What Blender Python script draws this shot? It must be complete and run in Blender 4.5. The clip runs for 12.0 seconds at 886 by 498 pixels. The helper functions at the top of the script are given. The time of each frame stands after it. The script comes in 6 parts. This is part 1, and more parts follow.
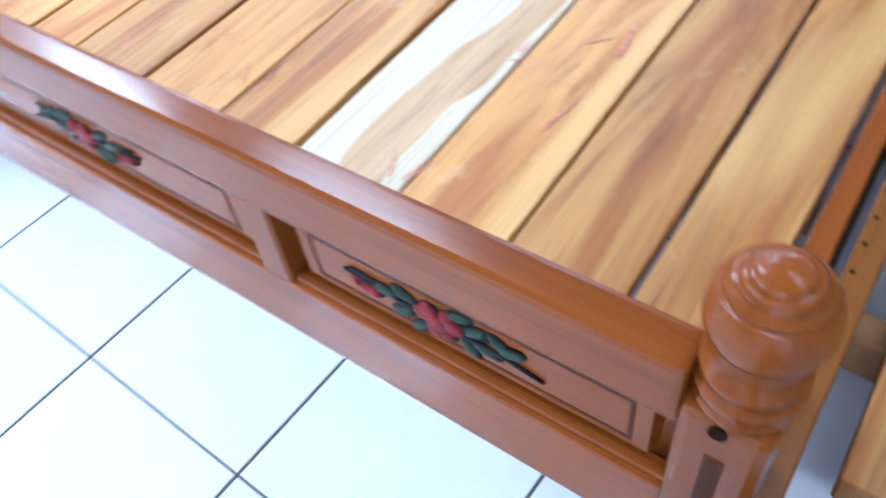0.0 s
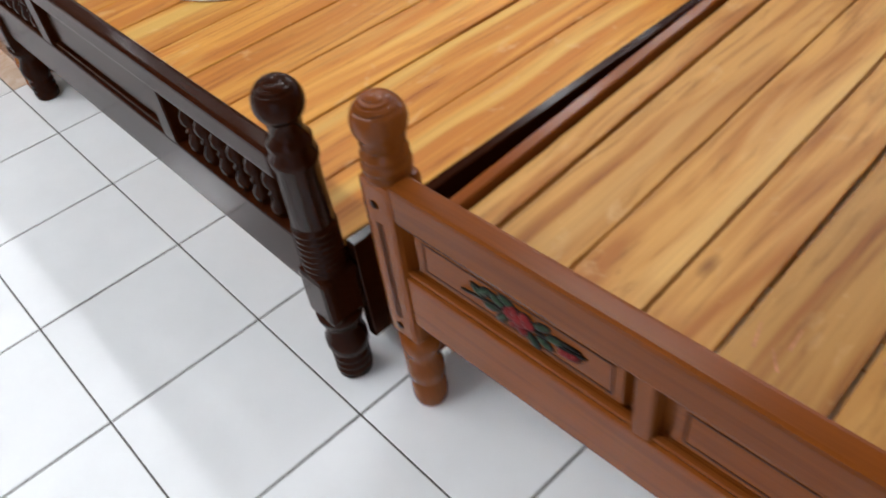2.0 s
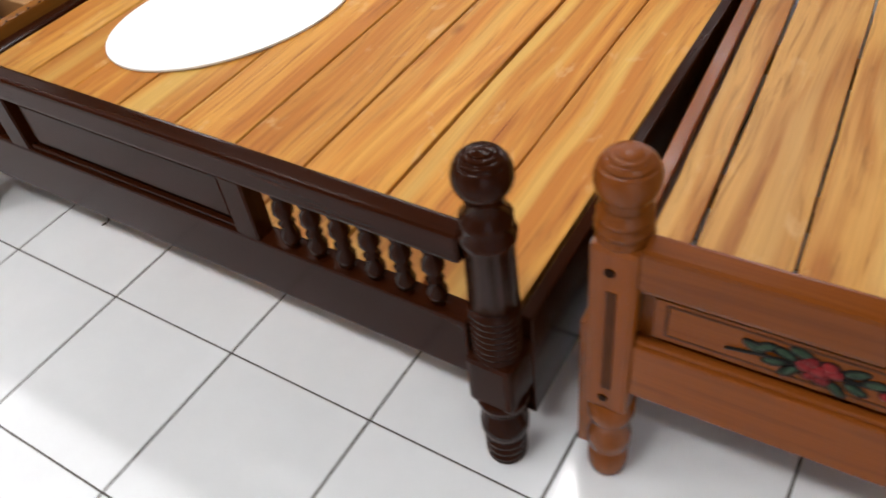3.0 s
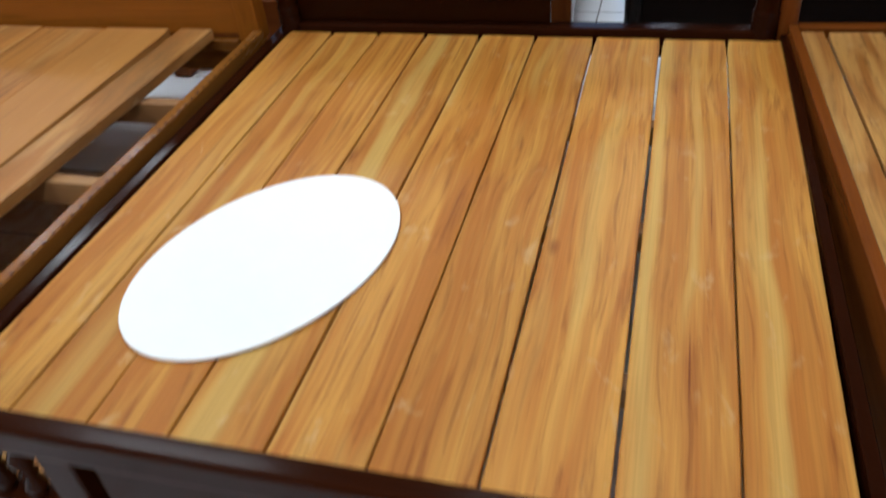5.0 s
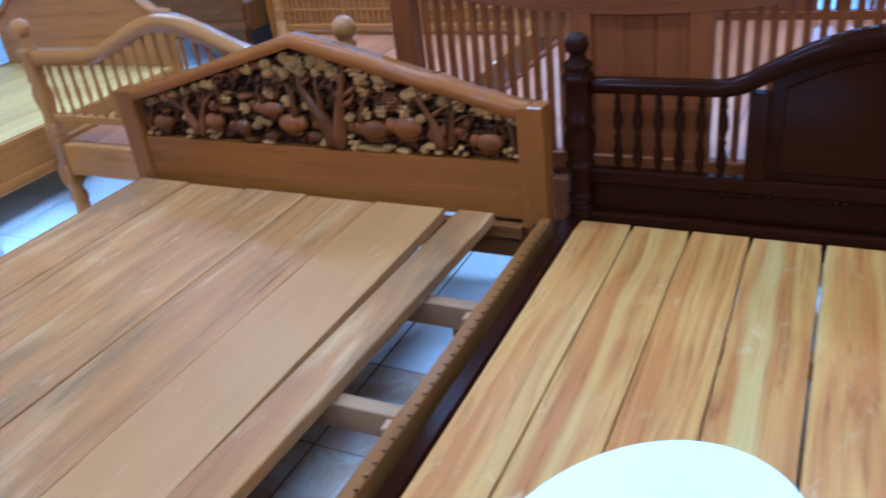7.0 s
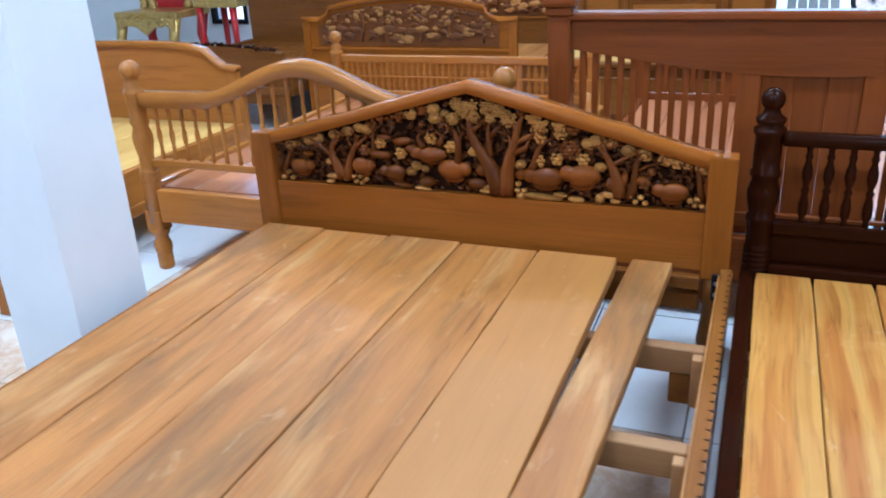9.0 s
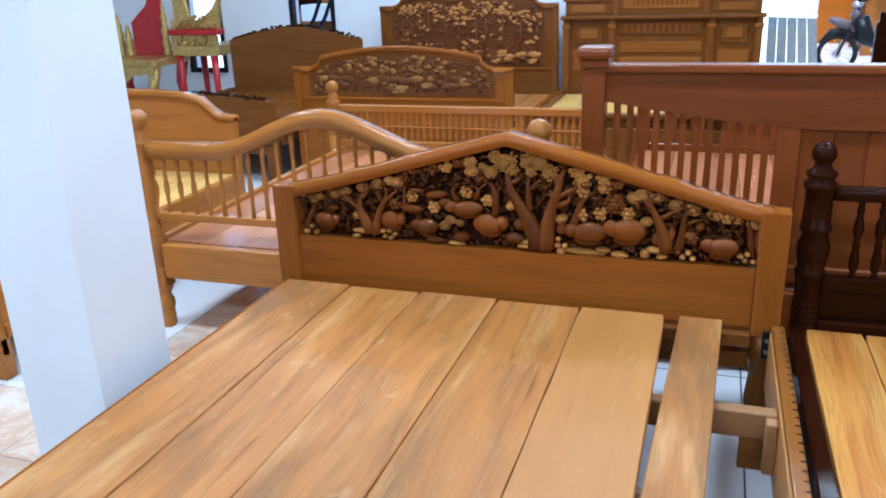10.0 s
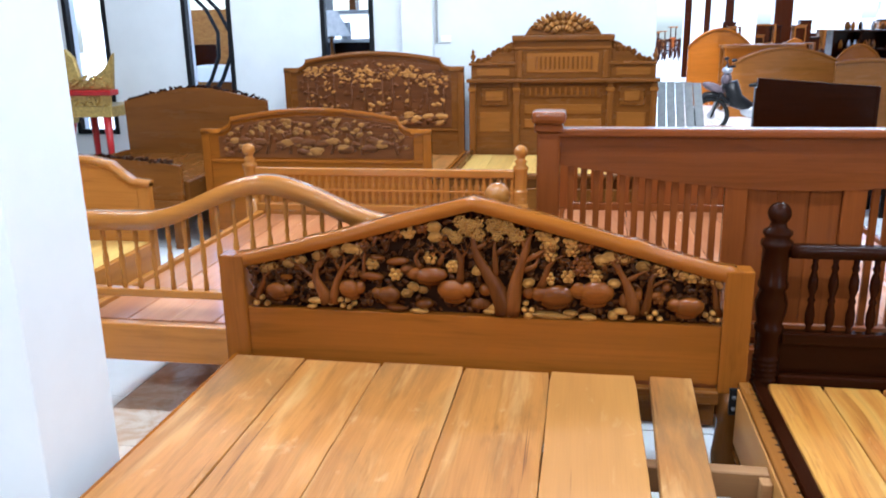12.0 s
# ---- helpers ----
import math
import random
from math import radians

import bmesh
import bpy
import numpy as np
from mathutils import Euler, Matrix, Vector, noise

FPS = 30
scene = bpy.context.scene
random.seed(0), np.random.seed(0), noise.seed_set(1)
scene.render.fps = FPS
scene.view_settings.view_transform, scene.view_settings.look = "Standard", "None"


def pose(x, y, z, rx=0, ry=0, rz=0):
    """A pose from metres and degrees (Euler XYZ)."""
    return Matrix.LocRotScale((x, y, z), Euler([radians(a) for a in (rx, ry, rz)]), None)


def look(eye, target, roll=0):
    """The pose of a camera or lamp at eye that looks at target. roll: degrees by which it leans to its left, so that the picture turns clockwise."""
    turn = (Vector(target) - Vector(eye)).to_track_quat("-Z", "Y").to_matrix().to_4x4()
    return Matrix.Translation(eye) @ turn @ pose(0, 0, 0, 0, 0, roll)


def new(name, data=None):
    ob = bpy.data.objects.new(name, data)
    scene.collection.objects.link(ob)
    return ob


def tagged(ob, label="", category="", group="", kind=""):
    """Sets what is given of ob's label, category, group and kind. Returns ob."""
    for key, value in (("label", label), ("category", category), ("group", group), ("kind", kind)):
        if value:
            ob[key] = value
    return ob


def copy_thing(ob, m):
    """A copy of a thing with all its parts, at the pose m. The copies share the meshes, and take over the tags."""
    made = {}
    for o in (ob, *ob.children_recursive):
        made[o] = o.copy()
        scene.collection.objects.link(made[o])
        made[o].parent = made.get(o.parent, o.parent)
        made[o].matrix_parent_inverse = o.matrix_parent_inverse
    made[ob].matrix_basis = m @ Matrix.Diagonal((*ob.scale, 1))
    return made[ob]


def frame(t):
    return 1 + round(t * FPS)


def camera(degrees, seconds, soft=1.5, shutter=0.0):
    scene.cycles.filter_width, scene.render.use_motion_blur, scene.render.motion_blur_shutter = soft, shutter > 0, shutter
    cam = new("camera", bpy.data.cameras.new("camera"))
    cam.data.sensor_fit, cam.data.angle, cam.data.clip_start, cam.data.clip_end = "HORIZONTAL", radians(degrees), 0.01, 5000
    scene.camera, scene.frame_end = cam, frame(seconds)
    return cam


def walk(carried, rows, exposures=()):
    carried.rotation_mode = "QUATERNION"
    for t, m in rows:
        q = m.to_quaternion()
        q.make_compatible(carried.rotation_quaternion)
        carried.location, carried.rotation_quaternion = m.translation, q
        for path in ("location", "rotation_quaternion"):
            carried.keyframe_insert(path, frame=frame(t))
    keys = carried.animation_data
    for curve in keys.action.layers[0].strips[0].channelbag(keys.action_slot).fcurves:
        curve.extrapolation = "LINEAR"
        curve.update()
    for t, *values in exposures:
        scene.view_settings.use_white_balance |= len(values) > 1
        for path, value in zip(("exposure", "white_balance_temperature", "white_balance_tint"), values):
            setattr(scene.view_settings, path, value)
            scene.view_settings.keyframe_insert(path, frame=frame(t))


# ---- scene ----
cam = camera(58.0, 12.0, soft=1.8, shutter=0.5)
PATH = [
    (0.0, look((2.016, -0.241, 1.171), (1.100, 0.685, -0.346), -9.5)),
    (0.5, look((1.905, -0.301, 1.301), (0.956, 0.529, -0.252), -4.2)),
    (1.0, look((1.644, -0.428, 1.426), (0.592, 0.436, -0.039), -6.7)),
    (1.5, look((1.335, -0.463, 1.486), (0.182, 0.346, 0.065), -10.4)),
    (2.0, look((1.051, -0.512, 1.451), (-0.084, 0.355, 0.051), -8.3)),
    (2.5, look((0.753, -0.662, 1.473), (-0.240, 0.384, 0.088), -5.5)),
    (2.7, look((0.638, -0.691, 1.444), (-0.297, 0.388, 0.043), -7.3)),
    (4.3, look((-0.155, -0.833, 1.461), (-0.749, 0.486, 0.079), -7.4)),
    (4.5, look((-0.205, -0.778, 1.479), (-0.770, 0.595, 0.138), -8.2)),
    (5.0, look((-0.355, -0.613, 1.525), (-0.857, 0.884, 0.298), -6.5)),
    (5.5, look((-0.474, -0.452, 1.655), (-0.840, 1.083, 0.570), -5.3)),
    (6.0, look((-0.660, -0.393, 1.618), (-0.973, 1.346, 0.680), -2.2)),
    (6.5, look((-0.918, -0.390, 1.595), (-1.410, 1.296, 0.639), -1.4)),
    (7.0, look((-1.026, -0.280, 1.591), (-1.866, 1.268, 0.643), -7.2)),
    (7.5, look((-1.289, -0.301, 1.635), (-2.182, 1.198, 0.657), -5.4)),
    (7.7, look((-1.358, -0.318, 1.649), (-2.205, 1.217, 0.687), -4.8)),
    (9.3, look((-1.882, -0.655, 1.495), (-2.565, 1.085, 0.781), -3.3)),
    (9.5, look((-1.947, -0.642, 1.505), (-2.619, 1.113, 0.821), -3.8)),
    (10.0, look((-2.078, -0.611, 1.512), (-2.693, 1.175, 0.855), -2.0)),
    (10.5, look((-2.241, -0.625, 1.526), (-2.743, 1.205, 0.894), -2.0)),
    (11.0, look((-2.345, -0.639, 1.516), (-2.802, 1.191, 0.851), -1.7)),
    (11.5, look((-2.366, -0.614, 1.521), (-2.750, 1.254, 0.917), -1.1)),
    (12.0, look((-2.371, -0.598, 1.526), (-2.707, 1.302, 0.999), -1.0)),
]
EXPOSURE = [
    (0.0, 1.1, 4850, 10), (0.5, 0.8, 5200, 10), (1.0, 0.35, 5800, 12), (1.5, 0.05, 6200, 12), (2.0, -0.15, 6500, 13), (2.5, -0.15, 6700, 14), (4.5, -0.05, 6900, 15),
    (5.0, -0.45, 6000, 9), (5.5, -0.82, 5900, 4), (6.0, -0.55, 5900, 5), (6.5, -0.3, 4400, 4), (7.0, 0.02, 3700, 4), (7.5, 0.1, 4020, 4),
    (9.5, 0.22, 4950, 6), (10.5, 0.23, 4980, 6), (11.5, 0.30, 5020, 6), (12.0, 0.5, 5400, 7),
]
walk(cam, PATH, EXPOSURE)
# ---- daylight and lamps ----
world = bpy.data.worlds.new("daylight")
scene.world = world
world.use_nodes = True
wn = world.node_tree.nodes
sky = wn.new("ShaderNodeTexSky")
sky.sky_type, sky.sun_disc = "NISHITA", False
sky.sun_elevation, sky.sun_rotation = radians(55), radians(200)
sky.air_density, sky.dust_density = 1.0, 2.5
world.node_tree.links.new(sky.outputs[0], wn["Background"].inputs[0])
wn["Background"].inputs[1].default_value = 0.55
sun_data = bpy.data.lights.new("sun", "SUN")
sun_data.energy, sun_data.angle, sun_data.color = 3.0, radians(0.6), (1, 0.95, 0.88)
sun = new("sun", sun_data)
sun.matrix_world = look((0, -20, 30), (6, 0, 0))

# unseen ceiling tubes; places and powers are assumed, some lowered to darken corners
LAMP_POWER = {-1.6: 62, 1.6: 44, 4.0: 34, 5.6: 32}
DIM_TUBES = {(2.7, -1.6): 28, (2.7, 1.6): 10}
CEILING = 3.5
LAMP_SPOTS = [(x, y) for y in LAMP_POWER for x in (-5.4, -2.9, -0.5, 2.7) if y < 3 or x < 0] + [(0, 10.5), (3.5, 10.5), (0, 15), (3.5, 15)]


def lamp(x, y):
    data = bpy.data.lights.new("tube_light", "AREA")
    data.shape, data.size, data.size_y = "RECTANGLE", 1.2, 0.22
    data.energy, data.color = DIM_TUBES.get((x, y), LAMP_POWER.get(y, 35)), (0.93, 0.98, 1.0)
    ob = new("tube_light", data)
    ob.matrix_world = pose(x, y, CEILING - 0.09)
    return ob


for spot in LAMP_SPOTS:
    lamp(*spot)


# ---- materials ----
def nodes_of(name):
    m = bpy.data.materials.new(name)
    m.use_nodes = True
    t = m.node_tree
    return m, t, t.nodes["Principled BSDF"]


def mixer(t, a, b, fac, mode="MIX"):
    """A colour mix node; a, b and fac may be sockets or values."""
    n = t.nodes.new("ShaderNodeMix")
    n.data_type, n.blend_type = "RGBA", mode
    for socket, value in ((n.inputs[0], fac), (n.inputs[6], a), (n.inputs[7], b)):
        if isinstance(value, bpy.types.NodeSocket):
            t.links.new(value, socket)
        elif isinstance(value, tuple):
            socket.default_value = (*value, 1)
        else:
            socket.default_value = value
    return n.outputs[2]


def ramp(t, value, low, high):
    n = t.nodes.new("ShaderNodeMapRange")
    n.inputs[1].default_value, n.inputs[2].default_value = low, high
    t.links.new(value, n.inputs[0])
    return n.outputs[0]


def noise_tex(t, vector, scale, detail=4.0, rough=0.55, distort=0.0):
    n = t.nodes.new("ShaderNodeTexNoise")
    n.inputs["Scale"].default_value, n.inputs["Detail"].default_value = scale, detail
    n.inputs["Roughness"].default_value, n.inputs["Distortion"].default_value = rough, distort
    t.links.new(vector, n.inputs["Vector"])
    return n.outputs[0]


def spread(t, axis, across, along, shift=60.0):
    """Object coordinates, drawn out along the grain, shifted by the object's random number."""
    tc, info = t.nodes.new("ShaderNodeTexCoord"), t.nodes.new("ShaderNodeObjectInfo")
    mul = t.nodes.new("ShaderNodeMath")
    mul.operation = "MULTIPLY"
    mul.inputs[1].default_value = shift
    t.links.new(info.outputs["Random"], mul.inputs[0])
    add = t.nodes.new("ShaderNodeVectorMath")
    t.links.new(tc.outputs["Object"], add.inputs[0])
    t.links.new(mul.outputs[0], add.inputs[1])
    mp = t.nodes.new("ShaderNodeMapping")
    mp.inputs["Scale"].default_value = [along if a == axis else across for a in "xyz"]
    t.links.new(add.outputs[0], mp.inputs[0])
    return mp.outputs[0], info.outputs["Random"], tc.outputs["Object"]


def bump(t, shader, height, strength, distance=0.002):
    b = t.nodes.new("ShaderNodeBump")
    b.inputs["Strength"].default_value, b.inputs["Distance"].default_value = strength, distance
    t.links.new(height, b.inputs["Height"])
    t.links.new(b.outputs[0], shader.inputs["Normal"])


def wood(name, light, mid, dark, axis, streak=9.0, contrast=(0.36, 0.64), rough=0.35, coat=0.0, vary=0.25, wear=0.0, pale=None, along=0.035, gloss=0.4, meander=0.02, knots=0.0, heart=None, fleck=0.6, relief=0.25, ring=12.0, figure=0.25, pore=0.17, scuff=0.0):
    """Planed timber: wandering heartwood bands, fine pores along the grain, and each piece a little different."""
    m, t, s = nodes_of(name)
    v, rnd, obj = spread(t, axis, 1.0, along)
    slow = t.nodes.new("ShaderNodeTexNoise")
    slow.inputs["Scale"].default_value, slow.inputs["Detail"].default_value = 3.0, 1.5
    t.links.new(spread(t, axis, 1.0, 0.5)[0], slow.inputs["Vector"])
    off = t.nodes.new("ShaderNodeVectorMath")
    off.operation = "MULTIPLY_ADD"
    off.inputs[1].default_value = (meander * 4,) * 3
    t.links.new(slow.outputs["Color"], off.inputs[0])
    t.links.new(v, off.inputs[2])
    v = off.outputs[0]
    broad = noise_tex(t, v, streak, 2.0, 0.5, 0.15)
    mids = noise_tex(t, v, streak * 3.2, 4.0, 0.62, 0.2)
    # growth rings: contours of a slow field, drawn out along the board
    field = noise_tex(t, spread(t, axis, 1.0, 0.07)[0], 4.5, 1.0, 0.4)
    far = t.nodes.new("ShaderNodeMath")
    far.operation, far.inputs[1].default_value = "MULTIPLY", ring
    t.links.new(field, far.inputs[0])
    grown = t.nodes.new("ShaderNodeTexNoise")
    grown.noise_dimensions = "1D"
    grown.inputs["Scale"].default_value, grown.inputs["Detail"].default_value = 1.0, 3.0
    t.links.new(far.outputs[0], grown.inputs["W"])
    both = t.nodes.new("ShaderNodeMix")
    both.inputs[0].default_value = figure
    t.links.new(broad, both.inputs[2])
    t.links.new(grown.outputs[0], both.inputs[3])
    broad = both.outputs[0]
    vf, _, _ = spread(t, axis, 1.0, 0.012)
    fine = noise_tex(t, vf, 210, 2.0, 0.6)
    col = mixer(t, mid, light, ramp(t, broad, *contrast))
    dim = t.nodes.new("ShaderNodeMapRange")
    dim.inputs[1].default_value, dim.inputs[2].default_value, dim.inputs[4].default_value = 0.52, 0.80, fleck
    t.links.new(mids, dim.inputs[0])
    col = mixer(t, col, dark, dim.outputs[0])
    if pale and not heart:
        sap = noise_tex(t, v, streak * 0.55, 2.0, 0.4, 0.3)
        col = mixer(t, col, pale, ramp(t, sap, 0.56, 0.70))
    if heart:
        xyz = t.nodes.new("ShaderNodeSeparateXYZ")
        t.links.new(obj, xyz.inputs[0])
        wave = noise_tex(t, spread(t, axis, 1.0, 0.35, 0.0)[0], 7.0, 2.0)
        lean, place, size = t.nodes.new("ShaderNodeMath"), t.nodes.new("ShaderNodeMath"), t.nodes.new("ShaderNodeMath")
        lean.operation, lean.inputs[1].default_value = "MULTIPLY_ADD", 0.025
        t.links.new(xyz.outputs[1], lean.inputs[0])
        t.links.new(xyz.outputs[0], lean.inputs[2])
        place.operation, place.inputs[1].default_value = "MULTIPLY_ADD", 0.16
        t.links.new(wave, place.inputs[0])
        t.links.new(lean.outputs[0], place.inputs[2])
        size.operation, size.inputs[1].default_value = "COMPARE", heart[0] + 0.08
        size.inputs[2].default_value = heart[1]
        t.links.new(place.outputs[0], size.inputs[0])
        col = mixer(t, pale, col, size.outputs[0])
    if knots:
        cell = t.nodes.new("ShaderNodeTexVoronoi")
        cell.inputs["Scale"].default_value = knots
        t.links.new(spread(t, axis, 1.0, 0.42)[0], cell.inputs["Vector"])
        col = mixer(t, dark, col, ramp(t, cell.outputs["Distance"], 0.012, 0.075))
    pores = ramp(t, fine, 0.35, 0.6)
    shade = t.nodes.new("ShaderNodeMapRange")
    shade.inputs[3].default_value, shade.inputs[4].default_value = 1 - pore, 1 + pore * 0.3
    t.links.new(pores, shade.inputs[0])
    col = mixer(t, col, shade.outputs[0], 1.0, "MULTIPLY")
    hsv = t.nodes.new("ShaderNodeHueSaturation")
    val = t.nodes.new("ShaderNodeMapRange")
    val.inputs[3].default_value, val.inputs[4].default_value = 1 - vary, 1 + vary
    t.links.new(rnd, val.inputs[0])
    t.links.new(val.outputs[0], hsv.inputs["Value"])
    t.links.new(col, hsv.inputs["Color"])
    out = hsv.outputs[0]
    dirt = noise_tex(t, spread(t, axis, 1.0, 0.20)[0], 6.0, 6.0, 0.68, 0.3)
    if wear:
        dust = noise_tex(t, spread(t, axis, 1.0, 0.12, 17.0)[0], 11.0, 4.0, 0.6, 0.3)
        out = mixer(t, out, (0.205, 0.102, 0.036), ramp(t, dirt, 0.47, 0.70))
        out = mixer(t, out, (0.52, 0.275, 0.092), ramp(t, dust, 0.54, 0.74))
    if scuff:
        rub = noise_tex(t, spread(t, axis, 1.0, 0.5, 23.0)[0], 17.0, 4.0, 0.6, 0.5)
        soft = t.nodes.new("ShaderNodeMapRange")
        soft.inputs[1].default_value, soft.inputs[2].default_value, soft.inputs[4].default_value = 0.62, 0.76, scuff
        t.links.new(rub, soft.inputs[0])
        out = mixer(t, out, (0.62, 0.40, 0.19), soft.outputs[0])
        crack = noise_tex(t, spread(t, axis, 1.0, 0.02, 31.0)[0], 75.0, 2.0, 0.5)
        out = mixer(t, out, dark, ramp(t, crack, 0.70, 0.76))
    t.links.new(out, s.inputs["Base Color"])
    gl = t.nodes.new("ShaderNodeMapRange")
    gl.inputs[3].default_value, gl.inputs[4].default_value = max(0.05, rough - 0.12), rough + 0.14
    t.links.new(dirt, gl.inputs[0])
    t.links.new(gl.outputs[0], s.inputs["Roughness"])
    s.inputs["Specular IOR Level"].default_value = gloss
    s.inputs["Coat Weight"].default_value, s.inputs["Coat Roughness"].default_value = coat, 0.08
    bump(t, s, fine, relief, 0.001)
    return m


def plain(name, colour, rough=0.5, metal=0.0, mottled=0.12, scale=14.0, relief=0.0, gloss=0.5):
    """A painted or cast surface with faint mottling."""
    m, t, s = nodes_of(name)
    tc = t.nodes.new("ShaderNodeTexCoord")
    n = noise_tex(t, tc.outputs["Object"], scale, 5.0, 0.6)
    dim = tuple(c * (1 - mottled * 2) for c in colour)
    t.links.new(mixer(t, dim, colour, ramp(t, n, 0.3, 0.62)), s.inputs["Base Color"])
    s.inputs["Roughness"].default_value, s.inputs["Metallic"].default_value = rough, metal
    s.inputs["Specular IOR Level"].default_value = gloss
    if relief:
        bump(t, s, n, relief, 0.003)
    return m


def ceramic(name, colour, vein=None, rough=0.1):
    """Glazed floor tile, each a shade apart, with faint smears on the glaze."""
    m, t, s = nodes_of(name)
    tc, info = t.nodes.new("ShaderNodeTexCoord"), t.nodes.new("ShaderNodeObjectInfo")
    geo = t.nodes.new("ShaderNodeNewGeometry")
    soft = noise_tex(t, geo.outputs["Position"], 1.7, 6.0, 0.65)
    base = mixer(t, tuple(c * 0.93 for c in colour), colour, ramp(t, soft, 0.35, 0.6))
    if vein:
        cloud = noise_tex(t, geo.outputs["Position"], 6.5, 8.0, 0.7, 1.2)
        base = mixer(t, base, vein, ramp(t, cloud, 0.42, 0.62))
    hsv = t.nodes.new("ShaderNodeHueSaturation")
    val = t.nodes.new("ShaderNodeMapRange")
    val.inputs[3].default_value, val.inputs[4].default_value = 0.965, 1.03
    t.links.new(info.outputs["Random"], val.inputs[0])
    t.links.new(val.outputs[0], hsv.inputs["Value"])
    t.links.new(base, hsv.inputs["Color"])
    t.links.new(hsv.outputs[0], s.inputs["Base Color"])
    gl = t.nodes.new("ShaderNodeMapRange")
    gl.inputs[3].default_value, gl.inputs[4].default_value = rough, rough + 0.16
    t.links.new(soft, gl.inputs[0])
    t.links.new(gl.outputs[0], s.inputs["Roughness"])
    wavy = noise_tex(t, geo.outputs["Position"], 9.0, 2.0)
    bump(t, s, wavy, 0.06, 0.004)
    return m


DECK_B = wood("oiled_teak_boards", (0.59, 0.272, 0.050), (0.445, 0.157, 0.023), (0.20, 0.054, 0.009), "y", 19.0, contrast=(0.42, 0.58), rough=0.42, vary=0.12, pale=(0.60, 0.345, 0.084), along=0.032, meander=0.022, knots=4.0, gloss=0.15, fleck=0.9, ring=18.0, figure=0.35, pore=0.10, scuff=0.5)
DECK_A = wood("raw_teak_boards", (0.50, 0.247, 0.064), (0.32, 0.117, 0.022), (0.12, 0.037, 0.007), "y", 17.0, contrast=(0.42, 0.58), rough=0.42, vary=0.17, pale=(0.54, 0.300, 0.094), along=0.036, meander=0.026, knots=4.0, gloss=0.2, fleck=0.85, ring=18.0, figure=0.4, pore=0.10, scuff=0.45)
DECK_PALE = wood("pale_sapwood_board", (0.50, 0.33, 0.16), (0.38, 0.22, 0.095), (0.13, 0.07, 0.03), "y", 14.0, contrast=(0.42, 0.60), rough=0.5, vary=0.02, pale=(0.52, 0.42, 0.28), along=0.06, meander=0.03, knots=6.0, heart=(1.185, 0.042), gloss=0.25, fleck=0.85)
DECK_C = wood("dusty_teak_boards", (0.44, 0.181, 0.039), (0.350, 0.135, 0.028), (0.16, 0.060, 0.015), "y", 9.0, contrast=(0.40, 0.60), rough=0.45, vary=0.10, wear=1.0, along=0.05, meander=0.03, knots=3.0, gloss=0.25, fleck=0.8, ring=10.0, figure=0.5, relief=0.08, pore=0.08, scuff=0.38)
DECK_WARM = wood("clean_orange_board", (0.49, 0.222, 0.050), (0.42, 0.176, 0.037), (0.28, 0.108, 0.024), "y", 5.0, contrast=(0.36, 0.64), rough=0.5, vary=0.03, along=0.06, fleck=0.3, ring=7.0, figure=0.3, relief=0.08, pore=0.04, scuff=0.3)
DECK_D = wood("pinkish_teak_boards", (0.52, 0.215, 0.092), (0.41, 0.150, 0.060), (0.26, 0.09, 0.036), "y", 6.0, rough=0.22, coat=0.3, vary=0.14, pore=0.06)
DECK_K = wood("yellow_boards", (0.72, 0.46, 0.13), (0.60, 0.34, 0.085), (0.42, 0.22, 0.06), "y", 5.0, rough=0.4, vary=0.1)
BARE = wood("bare_timber", (0.36, 0.180, 0.064), (0.28, 0.130, 0.044), (0.18, 0.076, 0.025), "x", 7.0, rough=0.6, vary=0.12, pore=0.06)


def varnished(name, colour, coat=0.35, rough=0.3, vary=0.08, gloss=0.4):
    """The three grain directions of one stained and lacquered timber."""
    light, dark = tuple(c * 1.2 for c in colour), tuple(c * 0.5 for c in colour)
    return {a: wood(f"{name}_{a}", light, colour, dark, a, 11.0, rough=rough, coat=coat, vary=vary, gloss=gloss, relief=0.05, pore=0.07, ring=8.0, figure=0.35) for a in "xyz"}


ORANGE = varnished("orange_stain", (0.180, 0.046, 0.0064), 0.03, 0.22, gloss=0.16)
DARK = varnished("dark_walnut_stain", (0.020, 0.0044, 0.0012), 0.02, 0.16, gloss=0.07)
GOLDEN = varnished("golden_teak", (0.238, 0.072, 0.0075), 0.10, 0.16, gloss=0.10)
HONEY = varnished("honey_teak", (0.340, 0.126, 0.020), 0.30, 0.22, gloss=0.16)
REDDISH = varnished("red_teak", (0.170, 0.0430, 0.0085), 0.05, 0.20, gloss=0.13)
BROWN = varnished("brown_teak", (0.145, 0.050, 0.0085), 0.03, 0.25, gloss=0.16)
TAWNY = varnished("tawny_teak", (0.200, 0.072, 0.012), 0.03, 0.24, gloss=0.16)
LEAF = wood("carved_leaf_wood", (0.42, 0.192, 0.038), (0.31, 0.132, 0.024), (0.09, 0.030, 0.007), "x", 60.0, rough=0.35, vary=0.25, along=0.6, gloss=0.12)
FLEAF = wood("carved_tan_wood", (0.40, 0.185, 0.046), (0.29, 0.122, 0.028), (0.13, 0.046, 0.012), "x", 40.0, rough=0.42, vary=0.25, along=0.6, gloss=0.15)
TRUNK = wood("carved_trunk_wood", (0.145, 0.042, 0.0070), (0.092, 0.025, 0.0042), (0.045, 0.013, 0.0025), "z", 24.0, rough=0.22, vary=0.25, gloss=0.16, pore=0.08)
